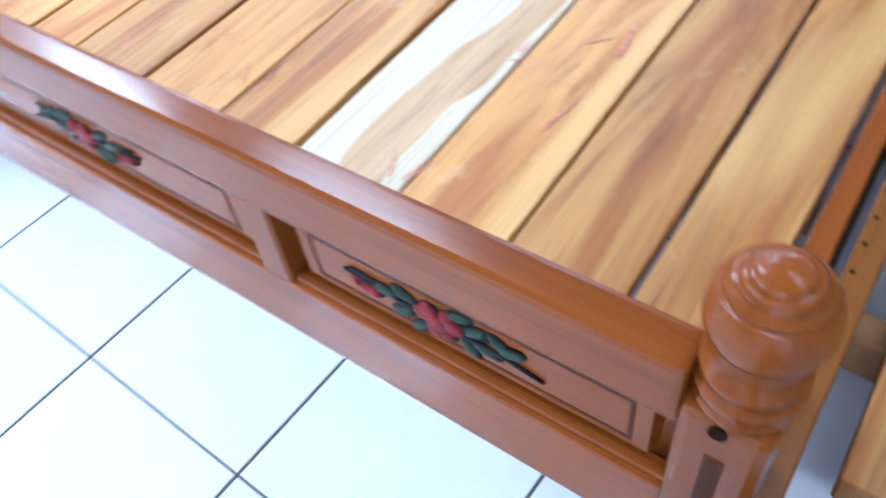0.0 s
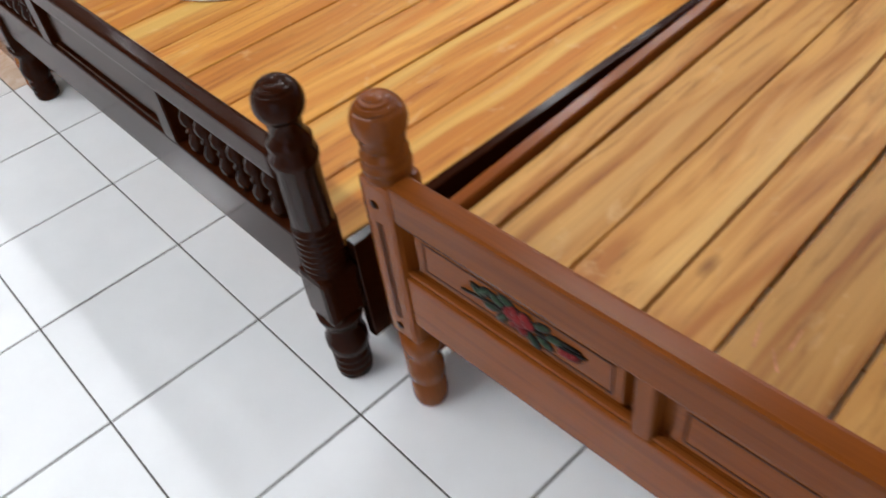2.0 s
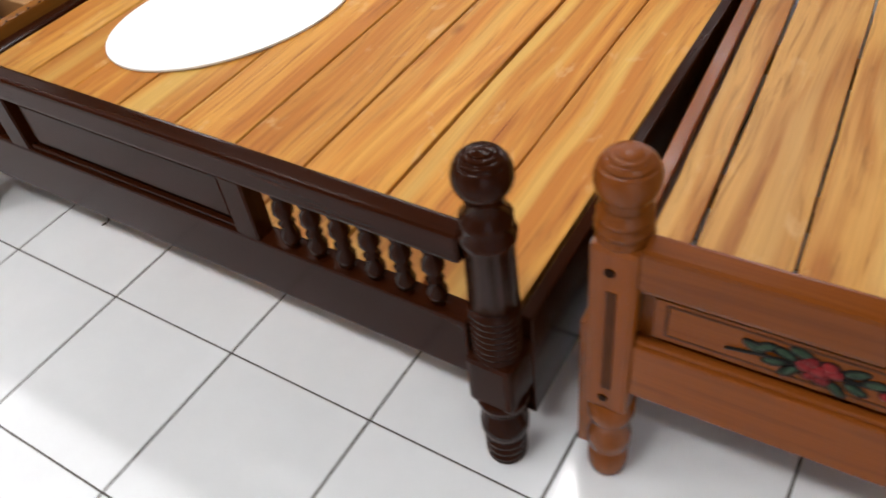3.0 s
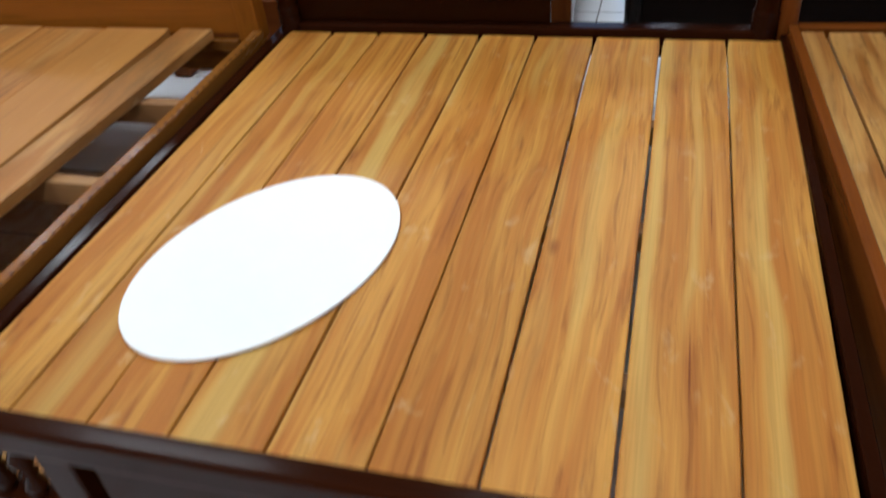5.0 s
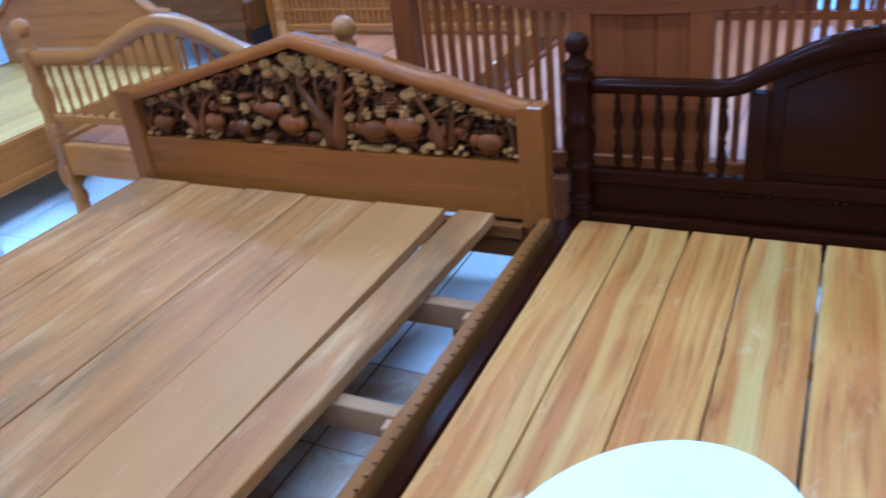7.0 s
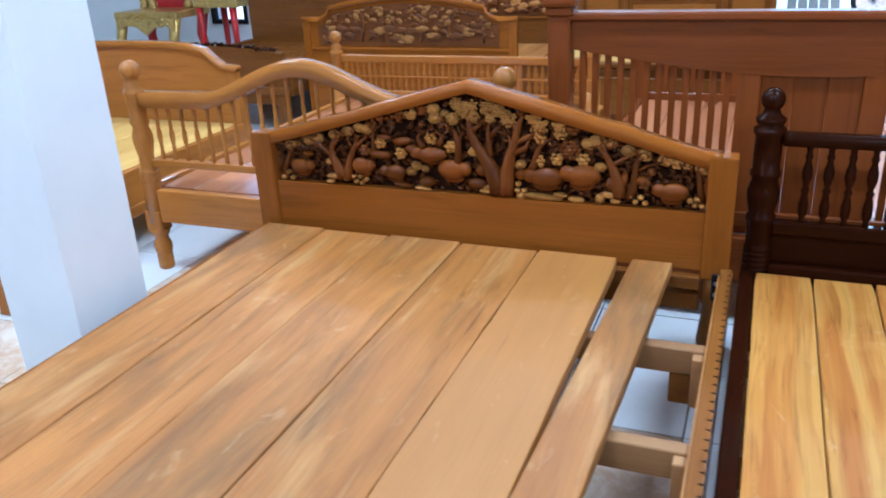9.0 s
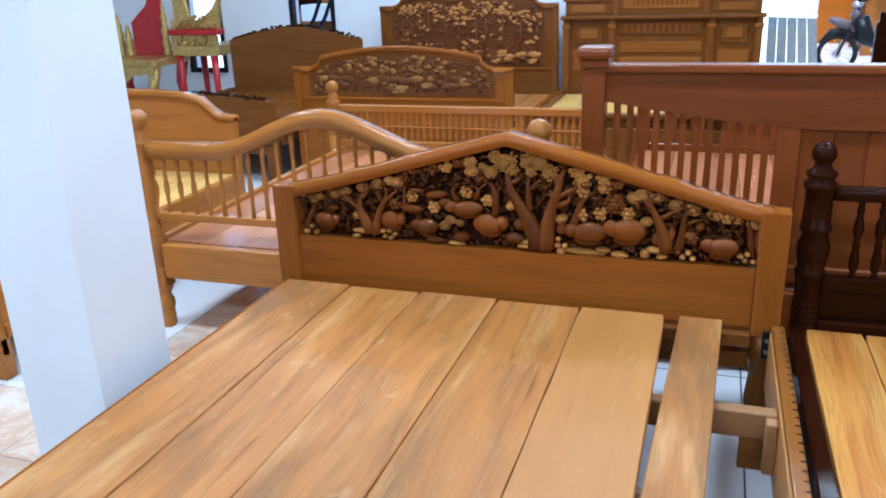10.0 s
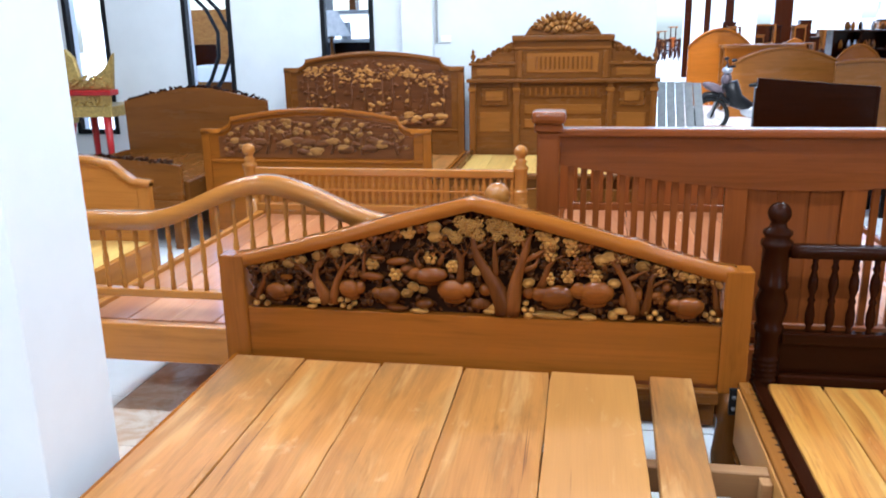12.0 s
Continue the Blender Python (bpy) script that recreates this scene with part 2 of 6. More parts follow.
LUMP = wood("carved_round_wood", (0.165, 0.045, 0.0052), (0.105, 0.028, 0.0034), (0.04, 0.011, 0.002), "x", 16.0, rough=0.20, vary=0.25, gloss=0.16, pore=0.1)
# leaf wood darkened to carry the shade deep in the carving
THICKET = wood("carved_shaded_wood", (0.070, 0.021, 0.0040), (0.048, 0.014, 0.0028), (0.022, 0.007, 0.0016), "x", 30.0, rough=0.25, vary=0.3, gloss=0.14)
# near-black wood; on the ball-post bed it stands for deep shade
EBONY = varnished("near_black_wood", (0.0085, 0.0040, 0.0024), 0.02, 0.25, gloss=0.10)
# near-black colour standing for shade inside holes, notches and carving depth
RECESS = plain("recess_shade", (0.022, 0.0075, 0.0028), 0.7, gloss=0.05)
FCARVE = wood("carved_brown_wood", (0.150, 0.048, 0.010), (0.105, 0.032, 0.0068), (0.05, 0.016, 0.004), "x", 18.0, rough=0.4, vary=0.2, gloss=0.2)
TILE = ceramic("white_floor_tile", (0.87, 0.88, 0.89), rough=0.07)
TAN = ceramic("tan_marbled_tile", (0.60, 0.42, 0.29), (0.72, 0.62, 0.52), 0.12)
GROUT = plain("grey_grout", (0.105, 0.095, 0.085), 0.9)
PLASTER = plain("white_wall_paint", (0.74, 0.76, 0.78), 0.75, 0.0, 0.03, 3.0, 0.08)
# ceiling is out of view; its grey is assumed, dark enough to cut bounce
CEIL = plain("ceiling_paint", (0.30, 0.30, 0.295), 0.9, 0.0, 0.04)
BLACK = plain("black_frame_paint", (0.010, 0.010, 0.011), 0.35, gloss=0.15)
STEEL = plain("zinc_steel", (0.42, 0.42, 0.43), 0.4, 0.9)
PAPER = plain("white_board", (0.90, 0.885, 0.86), 0.35, 0.0, 0.01)
ROSE = plain("rose_paint", (0.22, 0.012, 0.013), 0.4, 0.0, 0.3, 60.0, gloss=0.2)
GREEN = plain("leaf_paint", (0.026, 0.052, 0.027), 0.4, 0.0, 0.3, 60.0, gloss=0.2)
GROOVE = plain("groove_line_brown", (0.075, 0.022, 0.006), 0.6, gloss=0.1)
OUTLINE = plain("black_line_paint", (0.008, 0.006, 0.005), 0.45, gloss=0.15)
CHALK = plain("red_chalk", (0.56, 0.21, 0.12), 0.9, 0.0, 0.25, 90.0)
GOLD = plain("gold_leaf", (0.62, 0.42, 0.13), 0.33, 0.75, 0.2, 40.0, 0.3)
RED = plain("red_lacquer", (0.42, 0.012, 0.012), 0.3)
GREYWOOD = plain("grey_weathered_boards", (0.36, 0.36, 0.35), 0.7, 0.0, 0.1, 20.0)
RUBBER = plain("black_rubber", (0.014, 0.014, 0.014), 0.7, gloss=0.1)
BLUEGREY = plain("blue_grey_fairing", (0.10, 0.075, 0.085), 0.35, gloss=0.2)
CREAM = plain("cream_step_paint", (0.62, 0.56, 0.46), 0.5)
SHADE = plain("lamp_shade_cloth", (0.75, 0.72, 0.66), 0.8)
GLOW = bpy.data.materials.new("tube_glow")
GLOW.use_nodes = True
GLOW.node_tree.nodes["Principled BSDF"].inputs["Emission Color"].default_value = (0.93, 0.98, 1, 1)
GLOW.node_tree.nodes["Principled BSDF"].inputs["Emission Strength"].default_value = 6.0


# ---- mesh helpers ----
def part(name, bm, material, parent=None, label="", smooth=False):
    """Links a bmesh, drawn in world metres, as one mesh object under a thing or a part."""
    me = bpy.data.meshes.new(name)
    bm.to_mesh(me)
    bm.free()
    me.materials.append(material)
    if smooth:
        me.polygons.foreach_set("use_smooth", [True] * len(me.polygons))
    ob = new(name, me)
    if parent:
        base = Vector((0, 0, 0))
        up = parent
        while up:
            base += up.location
            up = up.parent
        me.transform(Matrix.Translation(-base))
        ob.parent = parent
    if label:
        ob["label"] = label
    return ob


def thing(name, x, y, z, label, category, group="", kind=""):
    ob = new(name)
    ob.location = (x, y, z)
    ob.empty_display_size = 0.1
    return tagged(ob, label, category, group, kind)


def box(x0, x1, y0, y1, z0, z1, bevel=0.004, into=None, segments=1):
    bm = bmesh.new()
    bmesh.ops.create_cube(bm, size=1, matrix=Matrix.LocRotScale(((x0 + x1) / 2, (y0 + y1) / 2, (z0 + z1) / 2), None, (abs(x1 - x0), abs(y1 - y0), abs(z1 - z0))))
    if bevel:
        bmesh.ops.bevel(bm, geom=bm.edges[:], offset=bevel, segments=segments, affect="EDGES", profile=0.6)
    return join(into, bm) if into else bm


def join(into, bm):
    me = bpy.data.meshes.new("scrap")
    bm.to_mesh(me)
    bm.free()
    into.from_mesh(me)
    bpy.data.meshes.remove(me)
    return into


def prism(outline, y0, y1, bevel=0.004, segments=1):
    """A board cut to an outline of (x, z) and as thick as y0 to y1."""
    bm = bmesh.new()
    front = [bm.verts.new((x, y0, z)) for x, z in outline]
    back = [bm.verts.new((x, y1, z)) for x, z in outline]
    n = len(outline)
    bm.faces.new(front)
    bm.faces.new(back[::-1])
    for i in range(n):
        bm.faces.new((front[i], back[i], back[(i + 1) % n], front[(i + 1) % n]))
    bmesh.ops.recalc_face_normals(bm, faces=bm.faces[:])
    if bevel:
        rim = [e for e in bm.edges if abs(e.verts[0].co.y - e.verts[1].co.y) < 1e-6]
        bmesh.ops.bevel(bm, geom=rim, offset=bevel, segments=segments, affect="EDGES", profile=0.6)
    return bm


def strip(top, bottom, y0, y1, bevel=0.006, segments=2):
    """A curved rail between two rows of (x, z) points of equal count."""
    bm = bmesh.new()
    n = len(top)
    rows = []
    for y in (y0, y1):
        rows.append(([bm.verts.new((x, y, z)) for x, z in top], [bm.verts.new((x, y, z)) for x, z in bottom]))
    (ft, fb), (bt, bb) = rows
    for i in range(n - 1):
        bm.faces.new((fb[i], fb[i + 1], ft[i + 1], ft[i]))
        bm.faces.new((bt[i], bt[i + 1], bb[i + 1], bb[i]))
        bm.faces.new((ft[i], ft[i + 1], bt[i + 1], bt[i]))
        bm.faces.new((bb[i], bb[i + 1], fb[i + 1], fb[i]))
    bm.faces.new((fb[0], ft[0], bt[0], bb[0]))
    bm.faces.new((fb[-1], bb[-1], bt[-1], ft[-1]))
    if bevel:
        rim = [e for e in bm.edges if len(e.link_faces) == 2 and e.calc_face_angle() > 1.0]
        bmesh.ops.bevel(bm, geom=rim, offset=bevel, segments=segments, affect="EDGES", profile=0.6)
    return bm


def lathe(x, y, profile, sides=20, into=None, z=0.0, scale=1.0):
    """A turned piece: rows of (radius, height)."""
    bm = into or bmesh.new()
    rings = []
    for r, h in profile:
        rings.append([bm.verts.new((x + r * scale * math.cos(2 * math.pi * i / sides), y + r * scale * math.sin(2 * math.pi * i / sides), z + h * scale)) for i in range(sides)])
    for a, b in zip(rings, rings[1:]):
        for i in range(sides):
            bm.faces.new((a[i], a[(i + 1) % sides], b[(i + 1) % sides], b[i]))
    bm.faces.new(rings[0][::-1])
    bm.faces.new(rings[-1])
    return bm


def ball(r, z, start=-0.8, steps=8, grooves=()):
    """Profile rows of a ball whose centre is at height z, with rings cut at the given slopes."""
    rows = []
    for i in range(steps + 1):
        rows.append((start + (math.pi / 2 - start) * i / steps, r))
    for g in grooves:
        rows += [(g - 0.05, r), (g, r * 0.925), (g + 0.05, r)]
    return [(max(0.002, k * math.cos(a)), z + k * math.sin(a)) for a, k in sorted(rows)]


def rings(r, z0, z1, count, depth=0.005):
    """Profile rows of a stretch cut with grooves."""
    rows, step = [], (z1 - z0) / count
    for i in range(count):
        rows += [(r - depth, z0 + i * step), (r, z0 + (i + 0.35) * step), (r, z0 + (i + 0.7) * step)]
    return rows + [(r - depth, z1)]


def tube(points, radii, sides=8, into=None, flat=1.0):
    """A tapered limb along points; flat presses it in y."""
    bm = into or bmesh.new()
    loops = []
    for i, p in enumerate(points):
        p = Vector(p)
        ahead = (Vector(points[min(i + 1, len(points) - 1)]) - Vector(points[max(i - 1, 0)])).normalized()
        side = ahead.cross(Vector((0, 1, 0)))
        side = side.normalized() if side.length > 1e-4 else Vector((1, 0, 0))
        other = ahead.cross(side)
        loops.append([bm.verts.new(p + radii[i] * (math.cos(a) * side + flat * math.sin(a) * other)) for a in [2 * math.pi * k / sides for k in range(sides)]])
    for a, b in zip(loops, loops[1:]):
        for i in range(sides):
            bm.faces.new((a[i], a[(i + 1) % sides], b[(i + 1) % sides], b[i]))
    bm.faces.new(loops[0][::-1])
    bm.faces.new(loops[-1])
    return bm


def blobs(rows, fine=1, knobbly=0.0, seed=0):
    """Rounded lumps, one for each row of centre, radii and turn about y."""
    bm = bmesh.new()
    rng = random.Random(seed)
    for c, r, turn in rows:
        m = Matrix.Translation(c) @ Matrix.Rotation(turn, 4, "Y") @ Matrix.Diagonal((*r, 1))
        made = bmesh.ops.create_icosphere(bm, subdivisions=fine, radius=1, matrix=m)["verts"]
        if knobbly:
            for v in made:
                v.co += (v.co - Vector(c)) * rng.uniform(-knobbly, knobbly)
    return bm


def lerp_rows(xs, zs, n):
    """n points on a smooth line through the given (x, z) knots."""
    out = []
    for i in range(n):
        x = xs[0] + (xs[-1] - xs[0]) * i / (n - 1)
        k = max(j for j in range(len(xs) - 1) if xs[j] <= x + 1e-9 or j == 0)
        f = min(1, max(0, (x - xs[k]) / (xs[k + 1] - xs[k])))
        f = f * f * (3 - 2 * f)
        out.append((x, zs[k] + (zs[k + 1] - zs[k]) * f))
    return out


# ---- the showroom ----
TS, TX, TY = 0.402, 0.109, -0.081


def tile_mesh(name, w, h, material):
    bm = box(-w / 2, w / 2, -h / 2, h / 2, -0.012, 0, 0.0015)
    me = bpy.data.meshes.new(name)
    bm.to_mesh(me)
    bm.free()
    me.materials.append(material)
    return me


def build_floor():
    floor = part("floor", box(-10, 10, -6, 26, -0.15, -0.0025, 0), GROUT)
    tagged(floor, "white glazed tile floor with dark grout lines", "floor", kind="structure")
    one = tile_mesh("tile", TS - 0.006, TS - 0.0045, TILE)
    sand = tile_mesh("tile", TS - 0.004, TS - 0.004, TAN)
    rest = {"white": bmesh.new(), "tan": bmesh.new()}
    for i in range(-25, 25):
        for j in range(-14, 64):
            x, y = TX + (i + 0.5) * TS, TY + (j + 0.5) * TS
            tan = (x < -4.26 and y < 1.49) or (-4.26 <= x < -2.7 and y < 2.9) or (-2.7 <= x < -1.75 and 0.1 < y < 1.46)
            near = (-2.3 < x < 2.0 and -1.5 < y < 0.4) or (-5.6 < x < -3.3 and 0.9 < y < 3.6) or (-2.3 < x < -1.7 and 0 < y < 2.4)
            if near:
                ob = new("tile", sand if tan else one)
                ob.location = (x, y, 0.0)
                ob.parent = floor
                continue
            bm, h = rest["tan" if tan else "white"], TS / 2 - 0.003
            bm.faces.new([bm.verts.new((x + a * h, y + b * h, 0.0)) for a, b in ((-1, -1), (1, -1), (1, 1), (-1, 1))])
    for key, material in (("white", TILE), ("tan", TAN)):
        tagged(part("floor_tiles", rest[key], material, floor), kind="stuff")


def wall(name, outline, y0, y1, label):
    return tagged(part(name, prism(outline, y0, y1, 0), PLASTER), label, "wall", kind="structure")


WINDOWS = [(-7.55, -7.08), (-6.27, -5.76), (-4.86, -4.34)]


def build_shell():
    # back wall, cut by three tall narrow windows
    tops, sill, head = 2.75, 0.55, 2.75
    xs = [-10] + [v for w in WINDOWS for v in w] + [-1.75]
    for k in range(0, len(xs), 2):
        tagged(part("wall_north", box(xs[k], xs[k + 1], 7.0, 7.2, 0, CEILING, 0), PLASTER), "white painted back wall between narrow windows", "wall", kind="structure")
    for a, b in WINDOWS:
        tagged(part("wall_north", box(a, b, 7.0, 7.2, 0, sill, 0), PLASTER), "white wall below a window", "wall", kind="structure")
        tagged(part("wall_north", box(a, b, 7.0, 7.2, head, CEILING, 0), PLASTER), "white wall over a window", "wall", kind="structure")
    tagged(part("wall_pier", box(-4.05, -3.76, 6.9, 6.998, 0, CEILING, 0.004), PLASTER), "shallow white pier on the back wall", "wall", kind="structure")
    tagged(part("wall_west", box(-10.2, -10, -6, 7.2, 0, CEILING, 0), PLASTER), "white side wall", "wall", kind="structure")
    tagged(part("wall_east", box(10, 10.2, -6, 26, 0, CEILING, 0), PLASTER), "white side wall", "wall", kind="structure")
    tagged(part("wall_hall", box(-1.95, -1.75, 7.2, 26, 0, CEILING, 0), PLASTER), "white wall of the far hall", "wall", kind="structure")
    # far end of the hall: piers between tall openings to the street
    for a, b in ((0.58, 2.70), (3.18, 5.63), (6.16, 10)):
        tagged(part("wall_far", box(a, b, 25.7, 26, 0, CEILING, 0), PLASTER), "white wall at the far end of the hall", "wall", kind="structure")
    for a, b, z0, z1 in ((-1.75, 0.58, 2.9, CEILING), (2.70, 3.18, 2.9, CEILING), (5.63, 6.16, 0, 1.67), (5.63, 6.16, 2.15, CEILING)):
        tagged(part("wall_far", box(a, b, 25.7, 26, z0, z1, 0), PLASTER), "white wall round an opening of the hall", "wall", kind="structure")
    for n, (a, b) in enumerate(((0.59, 0.79), (1.17, 1.40), (1.77, 2.02), (3.19, 3.70))):
        tagged(part(f"door_{n + 1}", box(a, b, 25.64, 25.69, 0, 2.9, 0.004), DARK["z"]), "tall dark brown wooden door leaf", "door", kind="structure")
    # unseen shop front behind the camera, mostly walled up to cut front light
    for a, b in ((-10, -7.0), (-5.5, 2.8), (8.5, 10)):
        tagged(part("wall_south", box(a, b, -6.2, -6, 0, CEILING, 0), PLASTER), "unseen white wall closing the shop front to limit light", "wall", kind="structure")
    tagged(part("wall_south", box(-10, 10, -6.2, -6, 3.0, CEILING - 0.002, 0), PLASTER), "unseen white lintel over the assumed shop front", "wall", kind="structure")
    tagged(part("ceiling", box(-10.2, 10.2, -6.2, 7.2, CEILING, CEILING + 0.15, 0), CEIL), "unseen showroom ceiling, assumed grey to cut bounced light", "ceiling", kind="structure")
    # unseen hall ceiling with added openings over side aisle and far bays for sunlight
    for n, (a, b, c, d) in enumerate(((-1.95, 10.2, 7.2, 8.0), (-0.3, 10.2, 8.0, 16.6), (-1.95, 10.2, 25.2, 26))):
        tagged(part(f"ceiling_hall_{n + 1}", box(a, b, c, d, CEILING, CEILING + 0.15, 0), CEIL), "unseen ceiling piece of the far hall beside added roof openings", "ceiling", kind="structure")
    street = part("ground", box(-60, 60, -60, 80, -0.4, -0.16, 0), plain("street_concrete", (0.62, 0.62, 0.61), 0.8))
    tagged(street, "pale concrete street outside", "ground", kind="structure")
    pillar = part("pillar", box(-3.945, -3.66, 0.975, 1.28, 0, CEILING, 0.006, segments=2), PLASTER)
    tagged(pillar, "square white painted pillar beside a bed", "pillar", kind="structure")


def build_window(k, a, b):
    w = thing(f"window_{k}", (a + b) / 2, 7.1, 0.55, "tall narrow window in a black frame", "window", kind="structure")
    for x0, x1, z0, z1 in ((a, a + 0.045, 0.55, 2.75), (b - 0.045, b, 0.55, 2.75), (a + 0.045, b - 0.045, 0.55, 0.6), (a + 0.045, b - 0.045, 2.7, 2.75)):
        part("window_frame", box(x0, x1, 6.985, 7.06, z0, z1, 0.003), BLACK, w)
    return w


def tube_fixture(x, y):
    f = thing("tube_lamp", x, y, CEILING, "assumed white ceiling lamp with two glowing tubes, out of view", "ceiling lamp", "ceiling tube lamps")
    part("housing", box(x - 0.62, x + 0.62, y - 0.07, y + 0.07, CEILING - 0.05, CEILING, 0.004), CEIL, f)
    for dy in (-0.035, 0.035):
        bm = bmesh.new()
        bmesh.ops.create_cone(bm, cap_ends=True, segments=10, radius1=0.013, radius2=0.013, depth=1.18, matrix=Matrix.Translation((x, y + dy, CEILING - 0.068)) @ Matrix.Rotation(math.pi / 2, 4, "Y"))
        part("tube", bm, GLOW, f)
    return f


build_shell()
for k, (a, b) in enumerate(WINDOWS, 1):
    build_window(k, a, b)
first_lamp = tube_fixture(*LAMP_SPOTS[0])
for x, y in LAMP_SPOTS[1:]:
    copy_thing(first_lamp, pose(x, y, CEILING))


# ---- beds ----
FOOT_B = [(0.034, 0), (0.040, 0.006)] + rings(0.042, 0.012, 0.075, 3, 0.004) + [(0.040, 0.08), (0.047, 0.10), (0.047, 0.125), (0.036, 0.15), (0.034, 0.165), (0.046, 0.18), (0.050, 0.195), (0.050, 0.21)]
UPPER_B = [(0.046, 0.325), (0.050, 0.34)] + rings(0.050, 0.345, 0.455, 7, 0.011) + [(0.047, 0.465), (0.045, 0.60), (0.050, 0.605), (0.051, 0.62), (0.044, 0.63), (0.046, 0.64), (0.046, 0.652), (0.036, 0.66), (0.034, 0.672)] + ball(0.056, 0.727, -0.95, 10)
FOOT_A = [(0.036, 0), (0.043, 0.008), (0.046, 0.03), (0.044, 0.075), (0.040, 0.08), (0.048, 0.09), (0.048, 0.12), (0.040, 0.145), (0.038, 0.16), (0.046, 0.175), (0.050, 0.19), (0.050, 0.236)]
FOOT_A = [(r * 0.84, h) for r, h in FOOT_A]
UPPER_A = [(0.036, 0.626), (0.041, 0.632), (0.041, 0.640), (0.035, 0.645), (0.043, 0.650), (0.043, 0.660), (0.036, 0.665), (0.041, 0.670), (0.041, 0.680), (0.033, 0.686), (0.034, 0.694), (0.039, 0.700)] + ball(0.047, 0.738, -0.7, 12, (0.62, 0.86, 1.10))
UPPER_B = [(r * 0.90, h) for r, h in UPPER_B[:-11]] + ball(0.046, 0.727, -0.8, 12, (0.66, 0.92, 1.15))
HEAD_B = [(0.030, 0), (0.040, 0.01), (0.044, 0.08), (0.036, 0.10), (0.047, 0.12), (0.047, 0.36)] + rings(0.044, 0.37, 0.46, 5) + [(0.040, 0.47), (0.042, 0.54), (0.047, 0.55), (0.047, 0.565), (0.040, 0.575), (0.050, 0.62), (0.052, 0.65), (0.040, 0.69), (0.048, 0.70), (0.048, 0.715), (0.043, 0.725), (0.043, 0.83), (0.050, 0.84), (0.050, 0.855), (0.036, 0.865), (0.046, 0.878), (0.046, 0.888), (0.028, 0.90), (0.026, 0.91)] + ball(0.037, 0.945, -0.9, 8)
BALUSTER = [(0.010, 0), (0.015, 0.03), (0.010, 0.06), (0.019, 0.12), (0.021, 0.24), (0.012, 0.38), (0.018, 0.42), (0.010, 0.47), (0.022, 0.60), (0.020, 0.70), (0.011, 0.80), (0.017, 0.85), (0.011, 0.90), (0.014, 0.96), (0.010, 1.0)]
SLIM = [(0.0085, 0), (0.0095, 0.1), (0.0065, 0.22), (0.010, 0.25), (0.0065, 0.28), (0.0105, 0.40), (0.0105, 0.52), (0.006, 0.62), (0.009, 0.66), (0.006, 0.70), (0.009, 0.85), (0.008, 1.0)]


def spindle(x, y, z0, z1, profile, material, parent, sides=10, width=1.0, name="spindle"):
    return part(name, lathe(x, y, [(r * width, z0 + h * (z1 - z0)) for r, h in profile], sides), material, parent, smooth=True)


def plank(x0, x1, y0, y1, z0, z1, material, parent, skew=0.0, name="plank", worn=0.0):
    """A board; worn gives its long edges a slow wander and a few nicks."""
    if not worn:
        bm = box(x0, x1, y0, y1, z0, z1, 0.0025)
    else:
        rng = random.Random(int(x0 * 1000) + int(z1 * 10000))
        phase = [rng.uniform(0, 6.28) for _ in range(4)]
        nicks = [(rng.uniform(y0, y1), rng.choice((0, 1)), rng.uniform(0.5, 1.6) * worn) for _ in range(3)]
        bm, n, c, rows = bmesh.new(), 28, 0.0022, []
        for j in range(n + 1):
            y = y0 + (y1 - y0) * j / n
            dents = [worn * 0.5 * (1 + math.sin(5.1 * y + phase[k]) * 0.6 + math.sin(13.7 * y + phase[k + 2]) * 0.4) for k in (0, 1)]
            for at, side, deep in nicks:
                dents[side] += deep * math.exp(-((y - at) / 0.05) ** 2)
            if j in (0, n):
                dents = [d + 0.004 for d in dents]
            a, b = x0 + dents[0], x1 - dents[1]
            rows.append([bm.verts.new((x, y, z)) for x, z in ((a, z0), (a, z1 - c), (a + c, z1), (b - c, z1), (b, z1 - c), (b, z0))])
        for p, q in zip(rows, rows[1:]):
            for i in range(6):
                bm.faces.new((p[i], q[i], q[(i + 1) % 6], p[(i + 1) % 6]))
        bm.faces.new(rows[0])
        bm.faces.new(rows[-1][::-1])
        bmesh.ops.recalc_face_normals(bm, faces=bm.faces[:])
    if skew:
        for v in bm.verts:
            v.co.x += skew * (v.co.y - 0.03)
    return part(name, bm, material, parent)


def turned_post(name, x, y, low, high, block, width, mats, parent, label=""):
    """A turned foot, a square block with cut corners and a turned top, in one post."""
    post = part(name, lathe(x, y, low, 22), mats["z"], parent, label, True)
    part("block", box(x - width / 2, x + width / 2, y - width / 2, y + width / 2, block[0], block[1], 0.012, segments=2), mats["z"], post)
    part("turned_top", lathe(x, y, high, 26), mats["z"], post, smooth=True)
    return post


